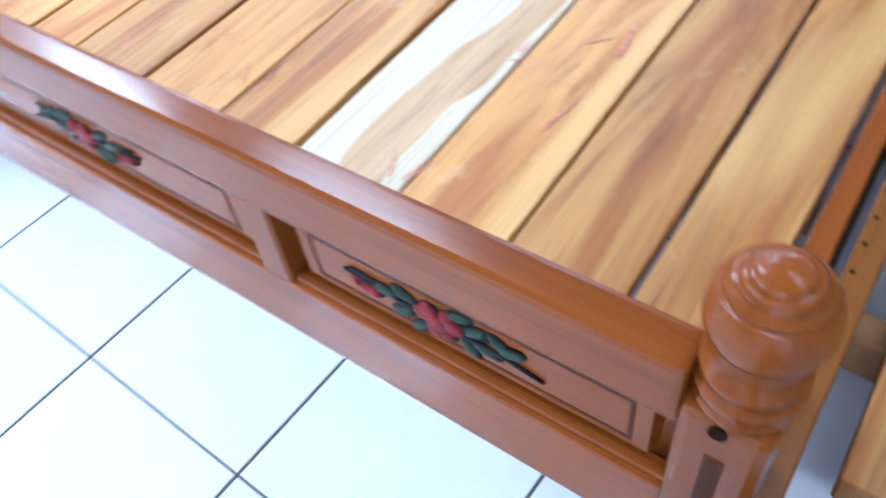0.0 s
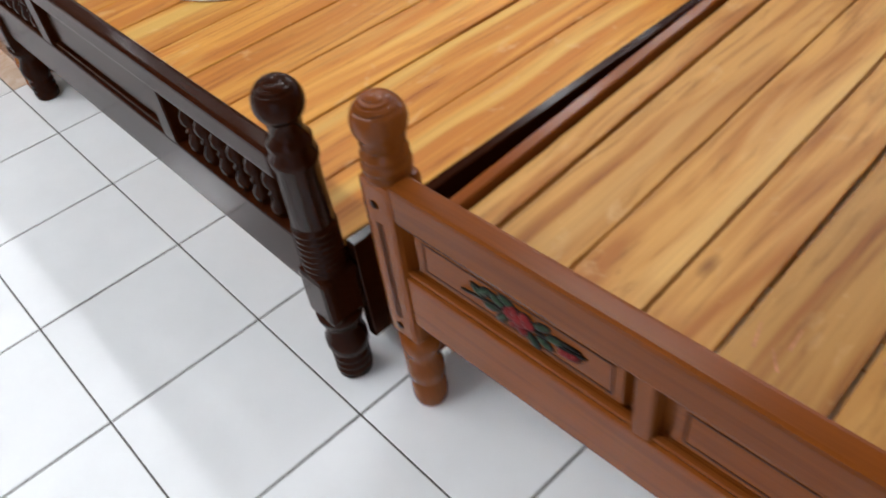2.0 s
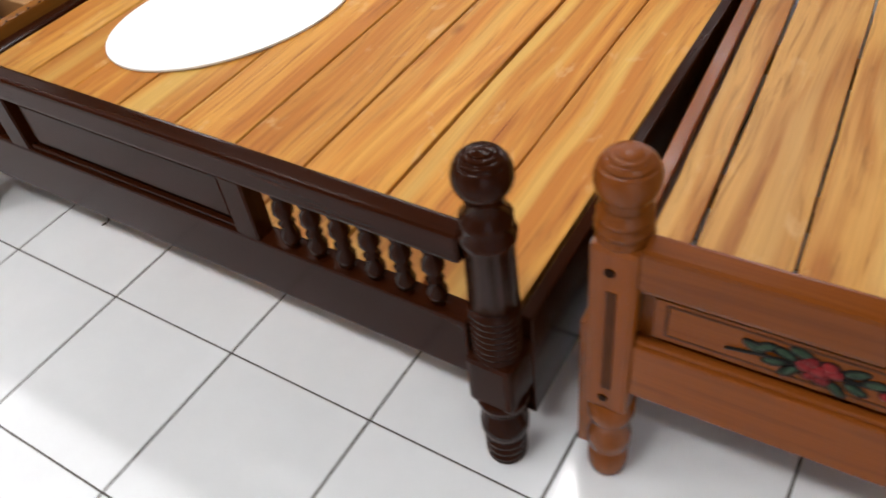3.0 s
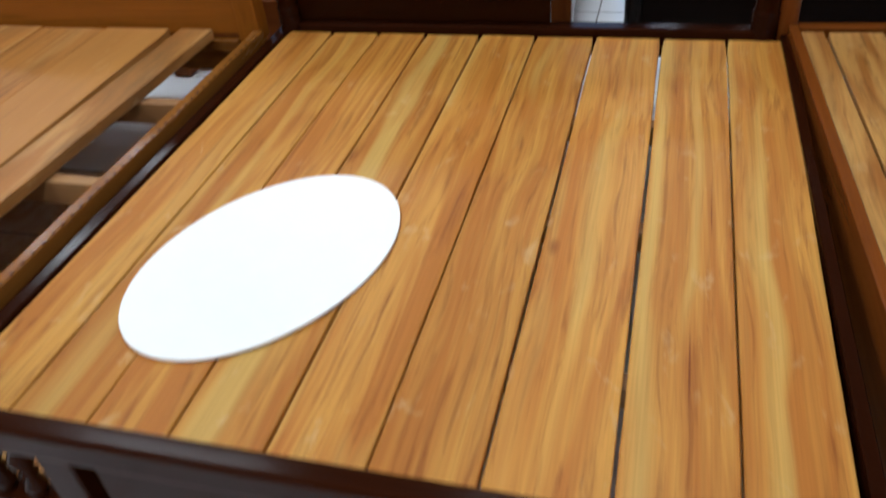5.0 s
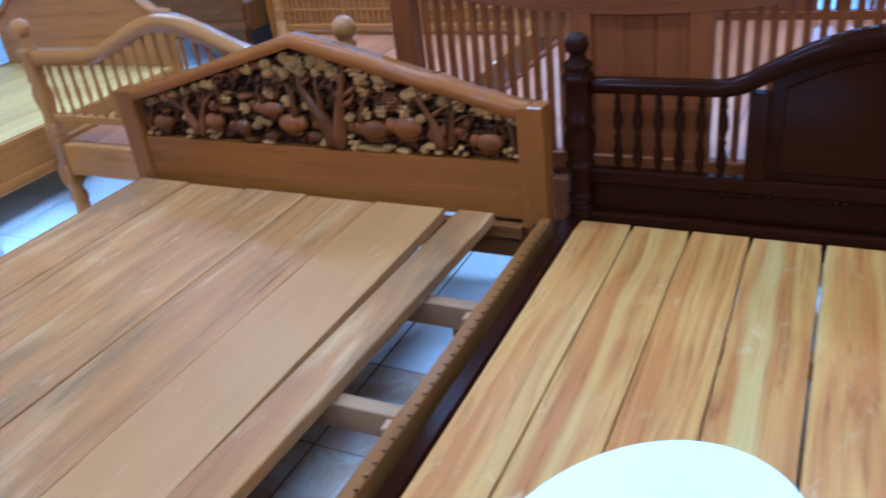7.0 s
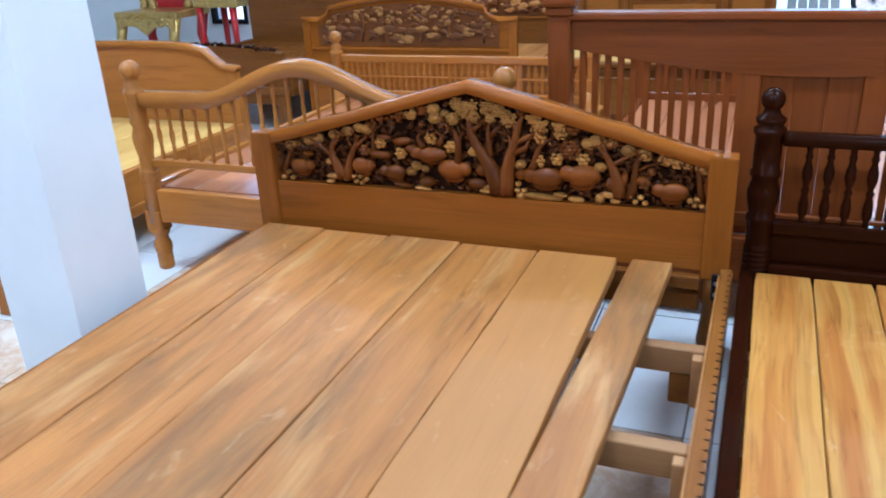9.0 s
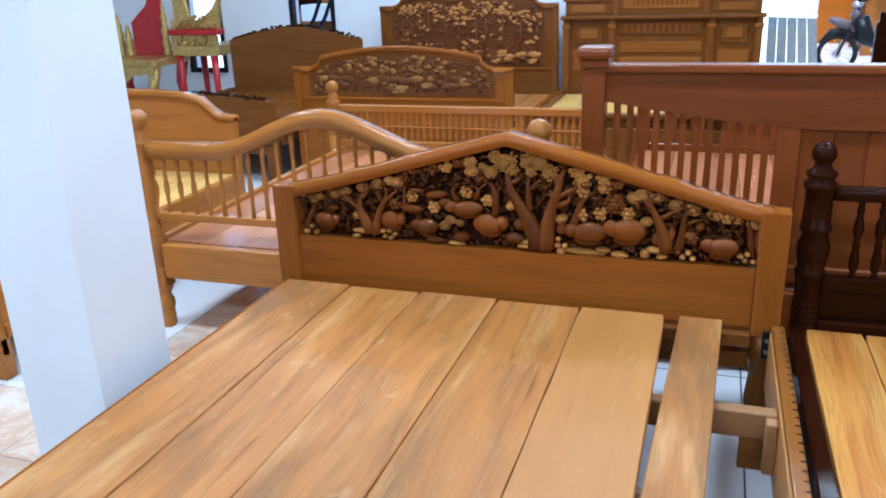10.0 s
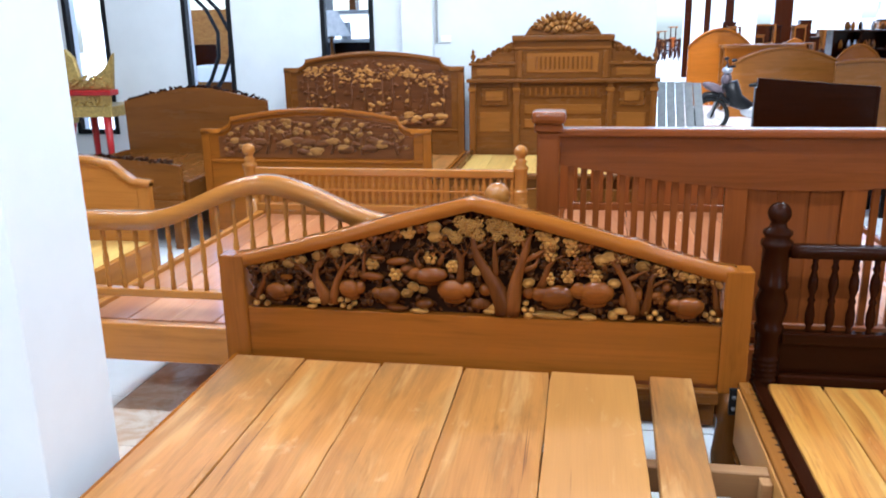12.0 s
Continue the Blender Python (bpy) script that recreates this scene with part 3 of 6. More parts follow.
def flower(x, y, z, parent, size=1.0, flip=1):
    """A carved and painted spray of roses on a panel face that looks towards -y."""
    rng = random.Random(5)

    def petals(rows):
        red, line = [], []
        for dx, dz, r in rows:
            c = (x + flip * dx * size, y - 0.001, z + dz * size)
            red.append((c, (r * size, 0.006, r * 0.8 * size), rng.uniform(-1, 1)))
            line.append(((c[0], y + 0.001, c[2] - 0.002), (r * 1.3 * size, 0.004, r * 1.1 * size), 0))
        return blobs(red, 2), blobs(line, 2)

    red, line = petals(((0, 0, 0.017), (0.019, 0.006, 0.013), (-0.019, 0.004, 0.013), (0.006, -0.014, 0.013), (0.012, 0.016, 0.011), (-0.012, 0.016, 0.011), (-0.010, -0.013, 0.010)))
    spray = part("painted_flower", red, ROSE, parent, "red painted rose carving", True)
    part("outline", line, OUTLINE, spray, "black painted outline", True)
    red, line = petals(((0.098, -0.004, 0.009), (0.110, 0.000, 0.008), (0.087, -0.006, 0.008)))
    part("bud", red, ROSE, spray, "", True)
    part("outline", line, OUTLINE, spray, "", True)
    for dx, dz, a in ((-0.045, 0.015, 0.5), (-0.058, -0.008, -0.3), (-0.036, -0.018, -0.9), (0.045, 0.018, -0.4), (0.050, -0.014, 0.4), (0.028, -0.026, 0.8), (-0.088, 0.010, 0.5), (-0.026, 0.027, 0.3), (0.070, 0.008, -0.2), (-0.074, 0.016, -0.6)):
        c = (x + flip * dx * size, y - 0.0005, z + dz * size)
        part("leaf", blobs([(c, (0.015 * size, 0.0045, 0.0062 * size), a * flip)], 2), GREEN, spray, "", True)
        part("outline", blobs([((c[0], y + 0.001, c[2] - 0.0015), (0.0195 * size, 0.0035, 0.0100 * size), a * flip)], 2), OUTLINE, spray, "", True)
    for points in (((-0.125, -0.012), (-0.07, -0.002), (0, 0), (0.08, 0.002), (0.128, 0.010)), ((-0.02, 0.0), (-0.06, 0.012), (-0.10, 0.020)), ((0.05, 0.0), (0.085, 0.014), (0.118, 0.016))):
        part("stem", tube([(x + flip * u * size, y, z + w * size) for u, w in points], [0.0026 * size] * len(points), 6), OUTLINE, spray, "", True)
    return spray


def field_panel(name, x0, x1, z0, z1, yf, depth, mats, parent):
    """A recessed panel with a sloped border and a raised flat field, facing -y."""
    bm = bmesh.new()
    loops = []
    for inset, y in ((0, yf + depth), (0.018, yf + depth), (0.024, yf + depth * 0.45), (0.03, yf + depth * 0.45)):
        loops.append([bm.verts.new(p) for p in ((x0 + inset, y, z0 + inset), (x1 - inset, y, z0 + inset), (x1 - inset, y, z1 - inset), (x0 + inset, y, z1 - inset))])
    for a, b in zip(loops, loops[1:]):
        for i in range(4):
            bm.faces.new((a[i], a[(i + 1) % 4], b[(i + 1) % 4], b[i]))
    bm.faces.new(loops[-1])
    back = [bm.verts.new((v.co.x, yf + depth + 0.012, v.co.z)) for v in loops[0]]
    bm.faces.new(back[::-1])
    for i in range(4):
        bm.faces.new((back[i], back[(i + 1) % 4], loops[0][(i + 1) % 4], loops[0][i]))
    return part(name, bm, mats["x"], parent)


def stroke(p, q, w, parent):
    """One tapering chalk stroke between two points of a board's face."""
    d = (Vector(q) - Vector(p)).normalized()
    n = Vector((-d.y, d.x, 0)) * w
    bm = bmesh.new()
    bm.faces.new([bm.verts.new(v) for v in (Vector(p) - n, Vector(q) - n * 0.4, Vector(q) + n * 0.4, Vector(p) + n)])
    return part("chalk_mark", bm, CHALK, parent, "faded red chalk mark")


def chalk(x, y, z, parent, seed, size=0.05):
    rng = random.Random(seed)
    for _ in range(3):
        a, l, px, py = rng.uniform(0.6, 2.3), size * rng.uniform(0.4, 1), x + rng.uniform(-1, 1) * size * 0.5, y + rng.uniform(-1, 1) * size * 0.5
        stroke((px, py, z), (px + math.cos(a) * l, py + math.sin(a) * l, z), 0.0021, parent)


def build_bed_a():
    k = -0.025
    bed = thing("wooden_bed", 0.187, 0.060, 0, "orange-stained wooden bed with painted rose panels and bare board deck", "bed", "beds in a row")
    xl, xr, y = 0.187, 1.962, 0.060
    for x in (xl, xr):
        drop = 0.034 if x == xr else 0.0
        post = turned_post("foot_post", x, y, FOOT_A, [(r, h - drop) for r, h in UPPER_A], (0.234, 0.634 - drop), 0.078, ORANGE, bed, "orange turned foot post with ball top")
        part("flute", box(x - 0.009, x + 0.009, y - 0.0405, y - 0.0355, 0.30, 0.545, 0.002), GROOVE, post, "shallow dark groove")
        for z in (0.272, 0.585):
            bm = bmesh.new()
            bmesh.ops.create_cone(bm, cap_ends=True, segments=14, radius1=0.008, radius2=0.008, depth=0.006, matrix=Matrix.Translation((x - 0.004, y - 0.0385, z)) @ Matrix.Rotation(math.pi / 2, 4, "X"))
            # dark disc drawn as the shaded inside of a hole
            part("bolt_hole", bm, RECESS, post)
    part("top_rail", box(xl + 0.037, xr - 0.037, 0.022, 0.068, 0.562, 0.642, 0.008, segments=2), ORANGE["x"], bed)
    part("lower_rail", box(xl + 0.037, xr - 0.037, 0.026, 0.068, 0.300, 0.428, 0.006, segments=2), ORANGE["x"], bed)
    edges = [xl + 0.037, 0.698, 0.732, 1.397, 1.446, xr - 0.037]
    for i in range(3):
        x0, x1 = edges[2 * i], edges[2 * i + 1]
        panel = field_panel("panel", x0, x1, 0.428, 0.562, 0.028, 0.03, ORANGE, bed)
        flower((x0 + x1) / 2 + (0.02, 0, -0.02)[i], 0.0395, 0.495, bed, 1.0 if i != 1 else 0.95, (1, 1, -1)[i])
        for a, b in (((x0, x1), 0.428), ((x0, x1), 0.550)):
            part("moulding", box(a[0] + 0.001, a[1] - 0.001, 0.032, 0.046, b, b + 0.012, 0.005, segments=2), ORANGE["x"], panel)
        for a, b, c, d in ((x0 + 0.046, x1 - 0.046, 0.460, 0.465), (x0 + 0.046, x1 - 0.046, 0.527, 0.532), (x0 + 0.041, x0 + 0.046, 0.460, 0.532), (x1 - 0.046, x1 - 0.041, 0.460, 0.532)):
            part("groove", box(a, b, 0.0405, 0.0435, c, d, 0.0008), GROOVE, panel)
        if i < 2:
            part("mullion", box(x1, edges[2 * i + 2], 0.026, 0.066, 0.426, 0.564, 0.004), ORANGE["z"], bed)
    # rails run nearly to the floor, deeper than known, to keep slots dark
    for x, z in ((0.128, 0.415), (1.944, 0.452)):
        plank(x, x + 0.030, 0.05, 2.04, 0.06, z, ORANGE["y"], bed, k, "side_rail")
    seams = [0.162, 0.245, 0.418, 0.575, 0.712, 0.90, 1.085, 1.252, 1.446, 1.624, 1.795, 1.932]
    for i, (a, b) in enumerate(zip(seams, seams[1:])):
        plank(a + 0.002, b - (0.006 if i in (0, 3, 6, 9) else 0.0025), 0.062, 2.03, 0.372, 0.394 - 0.002 * (i % 2), DECK_PALE if i == 7 else DECK_A, bed, k, worn=0.0016)
    for y0 in (0.5, 1.0, 1.5):
        plank(0.2, 1.93, y0, y0 + 0.05, 0.315, 0.371, BARE, bed, k, "cross_bar")
    for n, (x, yy) in enumerate(((1.42, 0.27), (1.50, 0.66), (1.10, 0.33), (0.95, 0.37), (1.90, 0.22), (0.78, 0.30), (0.33, 1.5), (1.46, 0.58))):
        chalk(x + k * (yy - 0.03), yy, 0.3955, bed, n, 0.06)
    stroke((1.563, 0.641, 0.3957), (1.549, 0.726, 0.3957), 0.006, bed)
    stroke((1.547, 0.441, 0.3957), (1.560, 0.532, 0.3957), 0.004, bed)
    # headboard, pushed a little to one side
    hx, hy = -0.116, 2.075
    for x in (xl + hx, xr + hx):
        part("head_post", lathe(x, hy, [(r * 0.86, h) for r, h in [(0.036, 0), (0.046, 0.02), (0.046, 0.24), (0.048, 0.25), (0.048, 0.70), (0.052, 0.72), (0.044, 0.74), (0.044, 0.82), (0.052, 0.83), (0.052, 0.85), (0.040, 0.86), (0.050, 0.88), (0.050, 0.90), (0.036, 0.915)] + ball(0.036, 0.935, -0.5, 6)], 18), ORANGE["z"], bed, smooth=True)
    part("head_rail", box(xl + hx + 0.04, xr + hx - 0.04, 2.055, 2.095, 0.745, 0.81, 0.006), ORANGE["x"], bed)
    part("head_rail", box(xl + hx + 0.04, xr + hx - 0.04, 2.055, 2.095, 0.505, 0.565, 0.006), ORANGE["x"], bed)
    part("head_rail", box(xl + hx + 0.04, xr + hx - 0.04, 2.055, 2.095, 0.33, 0.40, 0.006), ORANGE["x"], bed)
    for a, b in ((xl + hx + 0.045, 0.62), (0.66, 1.33), (1.37, xr + hx - 0.045)):
        panel = field_panel("head_panel", a, b, 0.565, 0.745, 2.058, 0.024, ORANGE, bed)
        flower(a + 0.168 if a < 0.3 else (a + b) / 2, 2.066, 0.668, bed, 1.0)
    for a in (0.62, 1.33):
        part("mullion", box(a, a + 0.04, 2.056, 2.094, 0.563, 0.747, 0.003), ORANGE["z"], bed)
    bed.rotation_euler = (0, 0, radians(2.0))
    return bed


def build_bed_b():
    bed = thing("wooden_bed", -0.87, 0, 0, "dark walnut-stained bed with turned balusters and oiled teak deck", "bed", "beds in a row")
    xl, xr, y = -1.752, 0.0, -0.005
    for x in (xl, xr):
        turned_post("foot_post", x, y, FOOT_B, UPPER_B, (0.205, 0.335), 0.090, DARK, bed, "dark turned foot post with ball top")
    part("top_rail", box(xl + 0.035, xr - 0.035, -0.040, 0.004, 0.556, 0.618, 0.010, segments=3), DARK["x"], bed)
    part("lower_rail", box(xl + 0.04, xr - 0.04, -0.036, 0.012, 0.268, 0.412, 0.006, segments=2), DARK["x"], bed)
    m0, m1, m2, m3 = -1.262, -1.196, -0.556, -0.498
    for a, b in ((m0, m1), (m2, m3)):
        part("mullion", box(a, b, -0.036, 0.010, 0.410, 0.558, 0.004), DARK["z"], bed)
    panel = field_panel("panel", m1, m2, 0.412, 0.556, -0.030, 0.022, DARK, bed)
    for z in (0.413, 0.545):
        part("moulding", box(m1 + 0.001, m2 - 0.001, -0.028, -0.014, z, z + 0.011, 0.004, segments=2), DARK["x"], panel)
    for i in range(6):
        spindle(-0.430 + 0.0645 * i, -0.012, 0.405, 0.562, BALUSTER, DARK["z"], bed, 12, 0.95, "baluster")
        spindle(-1.330 - 0.0645 * i, -0.012, 0.405, 0.562, BALUSTER, DARK["z"], bed, 12, 0.95, "baluster")
    # side rails reach low, out of sight, to block light between the beds
    part("side_rail", box(-1.790, -1.745, 0.04, 2.03, 0.07, 0.378, 0.004), DARK["y"], bed)
    plank(0.018, 0.045, 0.04, 2.03, 0.10, 0.383, DARK["y"], bed, -0.0144, "side_rail")
    plank(-0.045, 0.0175, 0.05, 2.02, 0.27, 0.315, DARK["y"], bed, -0.0144, "ledger")
    seams = [-1.742, -1.566, -1.385, -1.205, -1.006, -0.806, -0.605, -0.383, -0.175, 0.004]
    for i, (a, b) in enumerate(zip(seams, seams[1:])):
        plank(a + (0.005 if i in (4, 6, 7) else 0.0015), b - 0.0015, 0.02, 2.005, 0.348, 0.370 - 0.0015 * (i % 2), DECK_B, bed, worn=0.0012)
    for y0 in (0.45, 0.95, 1.45):
        part("cross_bar", box(-1.744, -0.009, y0, y0 + 0.05, 0.288, 0.346, 0.002), BARE, bed)
    # headboard
    for x in (-1.743, -0.062):
        part("head_post", lathe(x, 2.04, HEAD_B, 20), DARK["z"], bed, "dark turned head post with small ball", True)
    def crown(x, half, power):
        row = [abs(x + 0.88 + d) / half for d in (-0.04, -0.02, 0, 0.02, 0.04)]
        return sum(math.cos(math.pi / 2 * min(1.0, f)) ** power for f in row) / 5

    xs = [-1.70 + 1.61 * i / 60 for i in range(61)]
    top = [(x, 0.842 + 0.160 * crown(x, 0.405, 0.95)) for x in xs]
    low = [(x, 0.803 + 0.148 * crown(x, 0.385, 0.95)) for x in xs]
    part("arched_rail", strip(top, low, 2.016, 2.064, 0.009, 2), DARK["x"], bed, "dark rail arched in the middle", True)
    part("head_rail", box(-1.705, -0.085, 2.018, 2.062, 0.506, 0.550, 0.008, segments=2), DARK["x"], bed)
    part("head_rail", box(-1.705, -0.085, 2.010, 2.070, 0.30, 0.400, 0.006), DARK["x"], bed)
    part("backing_board", box(-1.705, -0.76, 2.045, 2.058, 0.400, 0.506, 0.001), DARK["x"], bed)
    bead = part("bead", lathe(-1.30, 2.024, [(0.003, 0), (0.009, 0.008), (0.003, 0.016)], 8, None, 0.490), DARK["x"], bed, "", True)
    for i in range(1, 22):
        more = new("bead", bead.data)
        more.parent, more.location = bed, (0.026 * i, 0, 0)
    part("head_mullion", box(-1.243, -1.186, 2.018, 2.062, 0.548, 0.815, 0.004), DARK["z"], bed)
    part("head_mullion", box(-0.576, -0.520, 2.018, 2.062, 0.548, 0.815, 0.004), DARK["z"], bed)
    arch = [(x, 0.806 + 0.148 * crown(x, 0.36, 0.95)) for x in [-1.186 + 0.61 * i / 24 for i in range(25)]]
    part("head_panel", prism([(-1.186, 0.547)] + [(-0.576, 0.547)] + arch[::-1], 2.036, 2.052, 0), DARK["x"], bed)
    inner = [(x, 0.775 + 0.138 * crown(x, 0.36, 0.95)) for x in [-1.15 + 0.538 * i / 24 for i in range(25)]]
    part("raised_field", prism([(-1.15, 0.575), (-0.612, 0.575)] + inner[::-1], 2.028, 2.038, 0.004), DARK["x"], bed)
    for i in range(6):
        spindle(-1.62 + 0.062 * i, 2.04, 0.548, 0.808, BALUSTER, DARK["z"], bed, 10, 0.75, "baluster")
        spindle(-0.135 - 0.065 * i, 2.04, 0.548, 0.808, BALUSTER, DARK["z"], bed, 10, 0.75, "baluster")
    return bed


def limb(points, base, tip, y, into):
    """One carved limb of a tree along (x, z) points, thinning from base to tip."""
    steps = 3 * (len(points) - 1)
    rows, radii = [], []
    for i in range(steps + 1):
        f = i / steps
        k = min(int(f * (len(points) - 1)), len(points) - 2)
        u = f * (len(points) - 1) - k
        (ax, az), (bx, bz) = points[k], points[k + 1]
        sway = base * 0.32 * math.sin(5.5 * f + 40 * points[0][0])
        rows.append((ax + (bx - ax) * u + (sway if 0 < i < steps else 0), y - 0.008 * math.sin(math.pi * f), az + (bz - az) * u))
        radii.append((tip + (base - tip) * (1 - f) ** 1.5) * (1 + 0.10 * math.sin(9 * f + 60 * points[0][0])))
    tube(rows, radii, 8, into, 0.9)


def carved_tree(parent, y, trunk, thick, *branches):
    """A carved tree: a tapering trunk, its branches, and twigs at each end."""
    bm = bmesh.new()
    limb(trunk, thick * 1.15, thick * 0.26, y, bm)
    rng = random.Random(len(branches) + int(abs(trunk[0][0]) * 1000))
    for row in branches:
        limb(row, thick * 0.46, thick * 0.16, y - 0.004, bm)
    for row in (trunk, *branches):
        (ax, az), (ex, ez) = row[-2], row[-1]
        lean = math.atan2(ex - ax, ez - az)
        for side in (-1, -0.2, 0.9):
            a, l = lean + side * rng.uniform(0.5, 0.9), rng.uniform(0.02, 0.034)
            limb([(ex, ez), (ex + math.sin(a) * l, ez + math.cos(a) * l)], 0.0034, 0.0014, y - 0.008, bm)
        mx, mz = (ax + ex) / 2, (az + ez) / 2
        a, l = lean + rng.choice((-1, 1)) * rng.uniform(0.7, 1.1), rng.uniform(0.025, 0.04)
        limb([(mx, mz), (mx + math.sin(a) * l, mz + math.cos(a) * l)], 0.0042, 0.0016, y - 0.008, bm)
    return part("carved_tree", bm, TRUNK, parent, "carved tree with forked branches", True)


def leaf_plate(parent, x, z, r, y, turn):
    """A domed leaf with two rings cut into it and a scalloped rim, facing -y."""
    bm = bmesh.new()
    n, loops = 18, []
    for f, h in ((1.0, -0.5), (1.0, 0.25), (0.88, 0.62), (0.76, 0.0), (0.68, 0.80), (0.48, 0.15), (0.40, 0.96), (0.15, 1.0)):
        ring_ = []
        for i in range(n):
            a = 2 * math.pi * i / n
            k = r * f * (1 + 0.05 * math.cos(6 * a + turn))
            u, w = 1.15 * k * math.cos(a), 0.84 * k * math.sin(a)
            ring_.append(bm.verts.new((x + u * math.cos(turn) - w * math.sin(turn), y - 0.013 * h, z + u * math.sin(turn) + w * math.cos(turn))))
        loops.append(ring_)
    for a, b in zip(loops, loops[1:]):
        for i in range(n):
            bm.faces.new((a[i], a[(i + 1) % n], b[(i + 1) % n], b[i]))
    bm.faces.new(loops[-1])
    bm.faces.new(loops[0][::-1])
    return part("leaf_plate", bm, LEAF, parent, "", True)


def bead_rows(x, z, r, size, y, rng):
    """Small balls packed in a round patch."""
    rows, step = [], size * 1.75
    k = int(r / step) + 1
    for i in range(-k, k + 1):
        for j in range(-k, k + 1):
            u, w = (i + 0.5 * (j % 2)) * step, j * step * 0.87
            if u * u + w * w <= r * r:
                lift = 0.010 * (1 - (u * u + w * w) / (r * r * 1.2))
                s = size * rng.uniform(0.85, 1.15)
                rows.append(((x + u + rng.uniform(-1, 1) * size * 0.2, y - lift, z + w + rng.uniform(-1, 1) * size * 0.2), (s * 1.1, s, s), rng.uniform(-0.5, 0.5)))
    return rows


def build_bed_c():
    bed = thing("wooden_bed", -2.72, 0.9, 0, "golden teak bed with a deep-carved gabled headboard and loose boards", "bed", "beds in a row")
    y0, y1 = 1.935, 1.995
    xl, xr = -3.618, -1.823
    for a in (xl, xr - 0.088):
        part("head_stile", box(a, a + 0.088, y0 - 0.011, y1 + 0.008, 0.36, 0.780, 0.006, segments=2), GOLDEN["z"], bed)
        leg = [(0.040, 0), (0.046, 0.008), (0.046, 0.03), (0.030, 0.045), (0.040, 0.075), (0.044, 0.12), (0.036, 0.20), (0.033, 0.25), (0.042, 0.27), (0.042, 0.36)]
        part("head_leg", lathe(a + 0.044, (y0 + y1) / 2, leg, 18), BROWN["z"], bed, "brown turned leg under the headboard", True)
    part("head_board", box(xl + 0.088, xr - 0.088, y0 + 0.004, y1 - 0.01, 0.385, 0.588, 0.002), GOLDEN["x"], bed, "wide plain golden teak board")
    knots_x = [xl - 0.002, -3.52, -3.29, -2.72, -2.175, -1.93, xr + 0.002]
    top_z = [0.772, 0.786, 0.845, 1.003, 0.858, 0.790, 0.776]

    def ridge(x):
        for a, b, za, zb in zip(knots_x, knots_x[1:], top_z, top_z[1:]):
            if a <= x <= b:
                return za + (zb - za) * (x - a) / (b - a)
        return 0.77

    xs = [xl + 0.05 + (xr - xl - 0.10) * i / 60 for i in range(61)]
    top = [(x, ridge(x) - 0.004 + 0.004 * math.sin((x + 2.72) * 5.5) ** 2 + sum(0.007 * math.exp(-((x - k) / 0.035) ** 2) for k in (-3.29, -2.175))) for x in xs]
    low = [(x, ridge(x) - 0.046) for x in xs]
    part("gable_rail", strip(top, low, y0 - 0.007, y1 + 0.005, 0.005, 2), GOLDEN["x"], bed, "golden rail rising to a ridge", True)
    inside = [x for x in xs if xl + 0.08 < x < xr - 0.08]
    # the recess shade behind the carving is put into this ground's colour
    part("carving_ground", prism([(inside[0], 0.58), (inside[-1], 0.58)] + [(x, ridge(x) - 0.03) for x in inside[::-1]], y1 - 0.022, y1 - 0.006, 0), RECESS, bed, "near-black ground behind the carving, its shade put into the colour")
    yr = y1 - 0.030
    rng = random.Random(11)
    clear = lambda x, z, r: z + r < ridge(x) - 0.047 and xl + 0.09 + r < x < xr - 0.09 - r and z - r > 0.585
    # trees from one end of the field to the other
    grow = lambda *limbs: carved_tree(bed, yr - 0.014, *limbs)
    grow([(-3.493, 0.615), (-3.474, 0.67), (-3.466, 0.702), (-3.476, 0.753)], 0.012, [(-3.466, 0.698), (-3.421, 0.736)], [(-3.47, 0.722), (-3.497, 0.759)])
    grow([(-3.236, 0.615), (-3.265, 0.699), (-3.266, 0.75), (-3.246, 0.785)], 0.021, [(-3.268, 0.69), (-3.327, 0.748), (-3.375, 0.768)], [(-3.262, 0.74), (-3.223, 0.785)], [(-3.308, 0.728), (-3.329, 0.77)])
    grow([(-3.215, 0.615), (-3.187, 0.702), (-3.172, 0.753), (-3.174, 0.79)], 0.018, [(-3.173, 0.733), (-3.139, 0.77), (-3.114, 0.785)], [(-3.185, 0.736), (-3.207, 0.78)])
    grow([(-3.105, 0.70), (-3.092, 0.786), (-3.081, 0.816)], 0.010)
    grow([(-2.618, 0.60), (-2.648, 0.711), (-2.694, 0.798), (-2.717, 0.856), (-2.732, 0.885)], 0.030, [(-2.648, 0.72), (-2.645, 0.81), (-2.638, 0.887)], [(-2.679, 0.77), (-2.717, 0.798)], [(-2.638, 0.81), (-2.601, 0.846)], [(-2.704, 0.827), (-2.672, 0.852)])
    grow([(-2.592, 0.60), (-2.563, 0.725), (-2.548, 0.793), (-2.545, 0.861), (-2.535, 0.885)], 0.028, [(-2.548, 0.784), (-2.508, 0.814), (-2.468, 0.834)], [(-2.548, 0.754), (-2.516, 0.775), (-2.498, 0.805)], [(-2.559, 0.774), (-2.578, 0.816)], [(-2.545, 0.832), (-2.567, 0.87)])
    grow([(-2.767, 0.70), (-2.755, 0.787), (-2.77, 0.816), (-2.812, 0.832)], 0.016, [(-2.755, 0.787), (-2.736, 0.826)], [(-2.789, 0.825), (-2.808, 0.854)])
    grow([(-2.497, 0.69), (-2.474, 0.767), (-2.443, 0.797), (-2.394, 0.821)], 0.014, [(-2.461, 0.781), (-2.456, 0.819)], [(-2.434, 0.797), (-2.41, 0.779)])
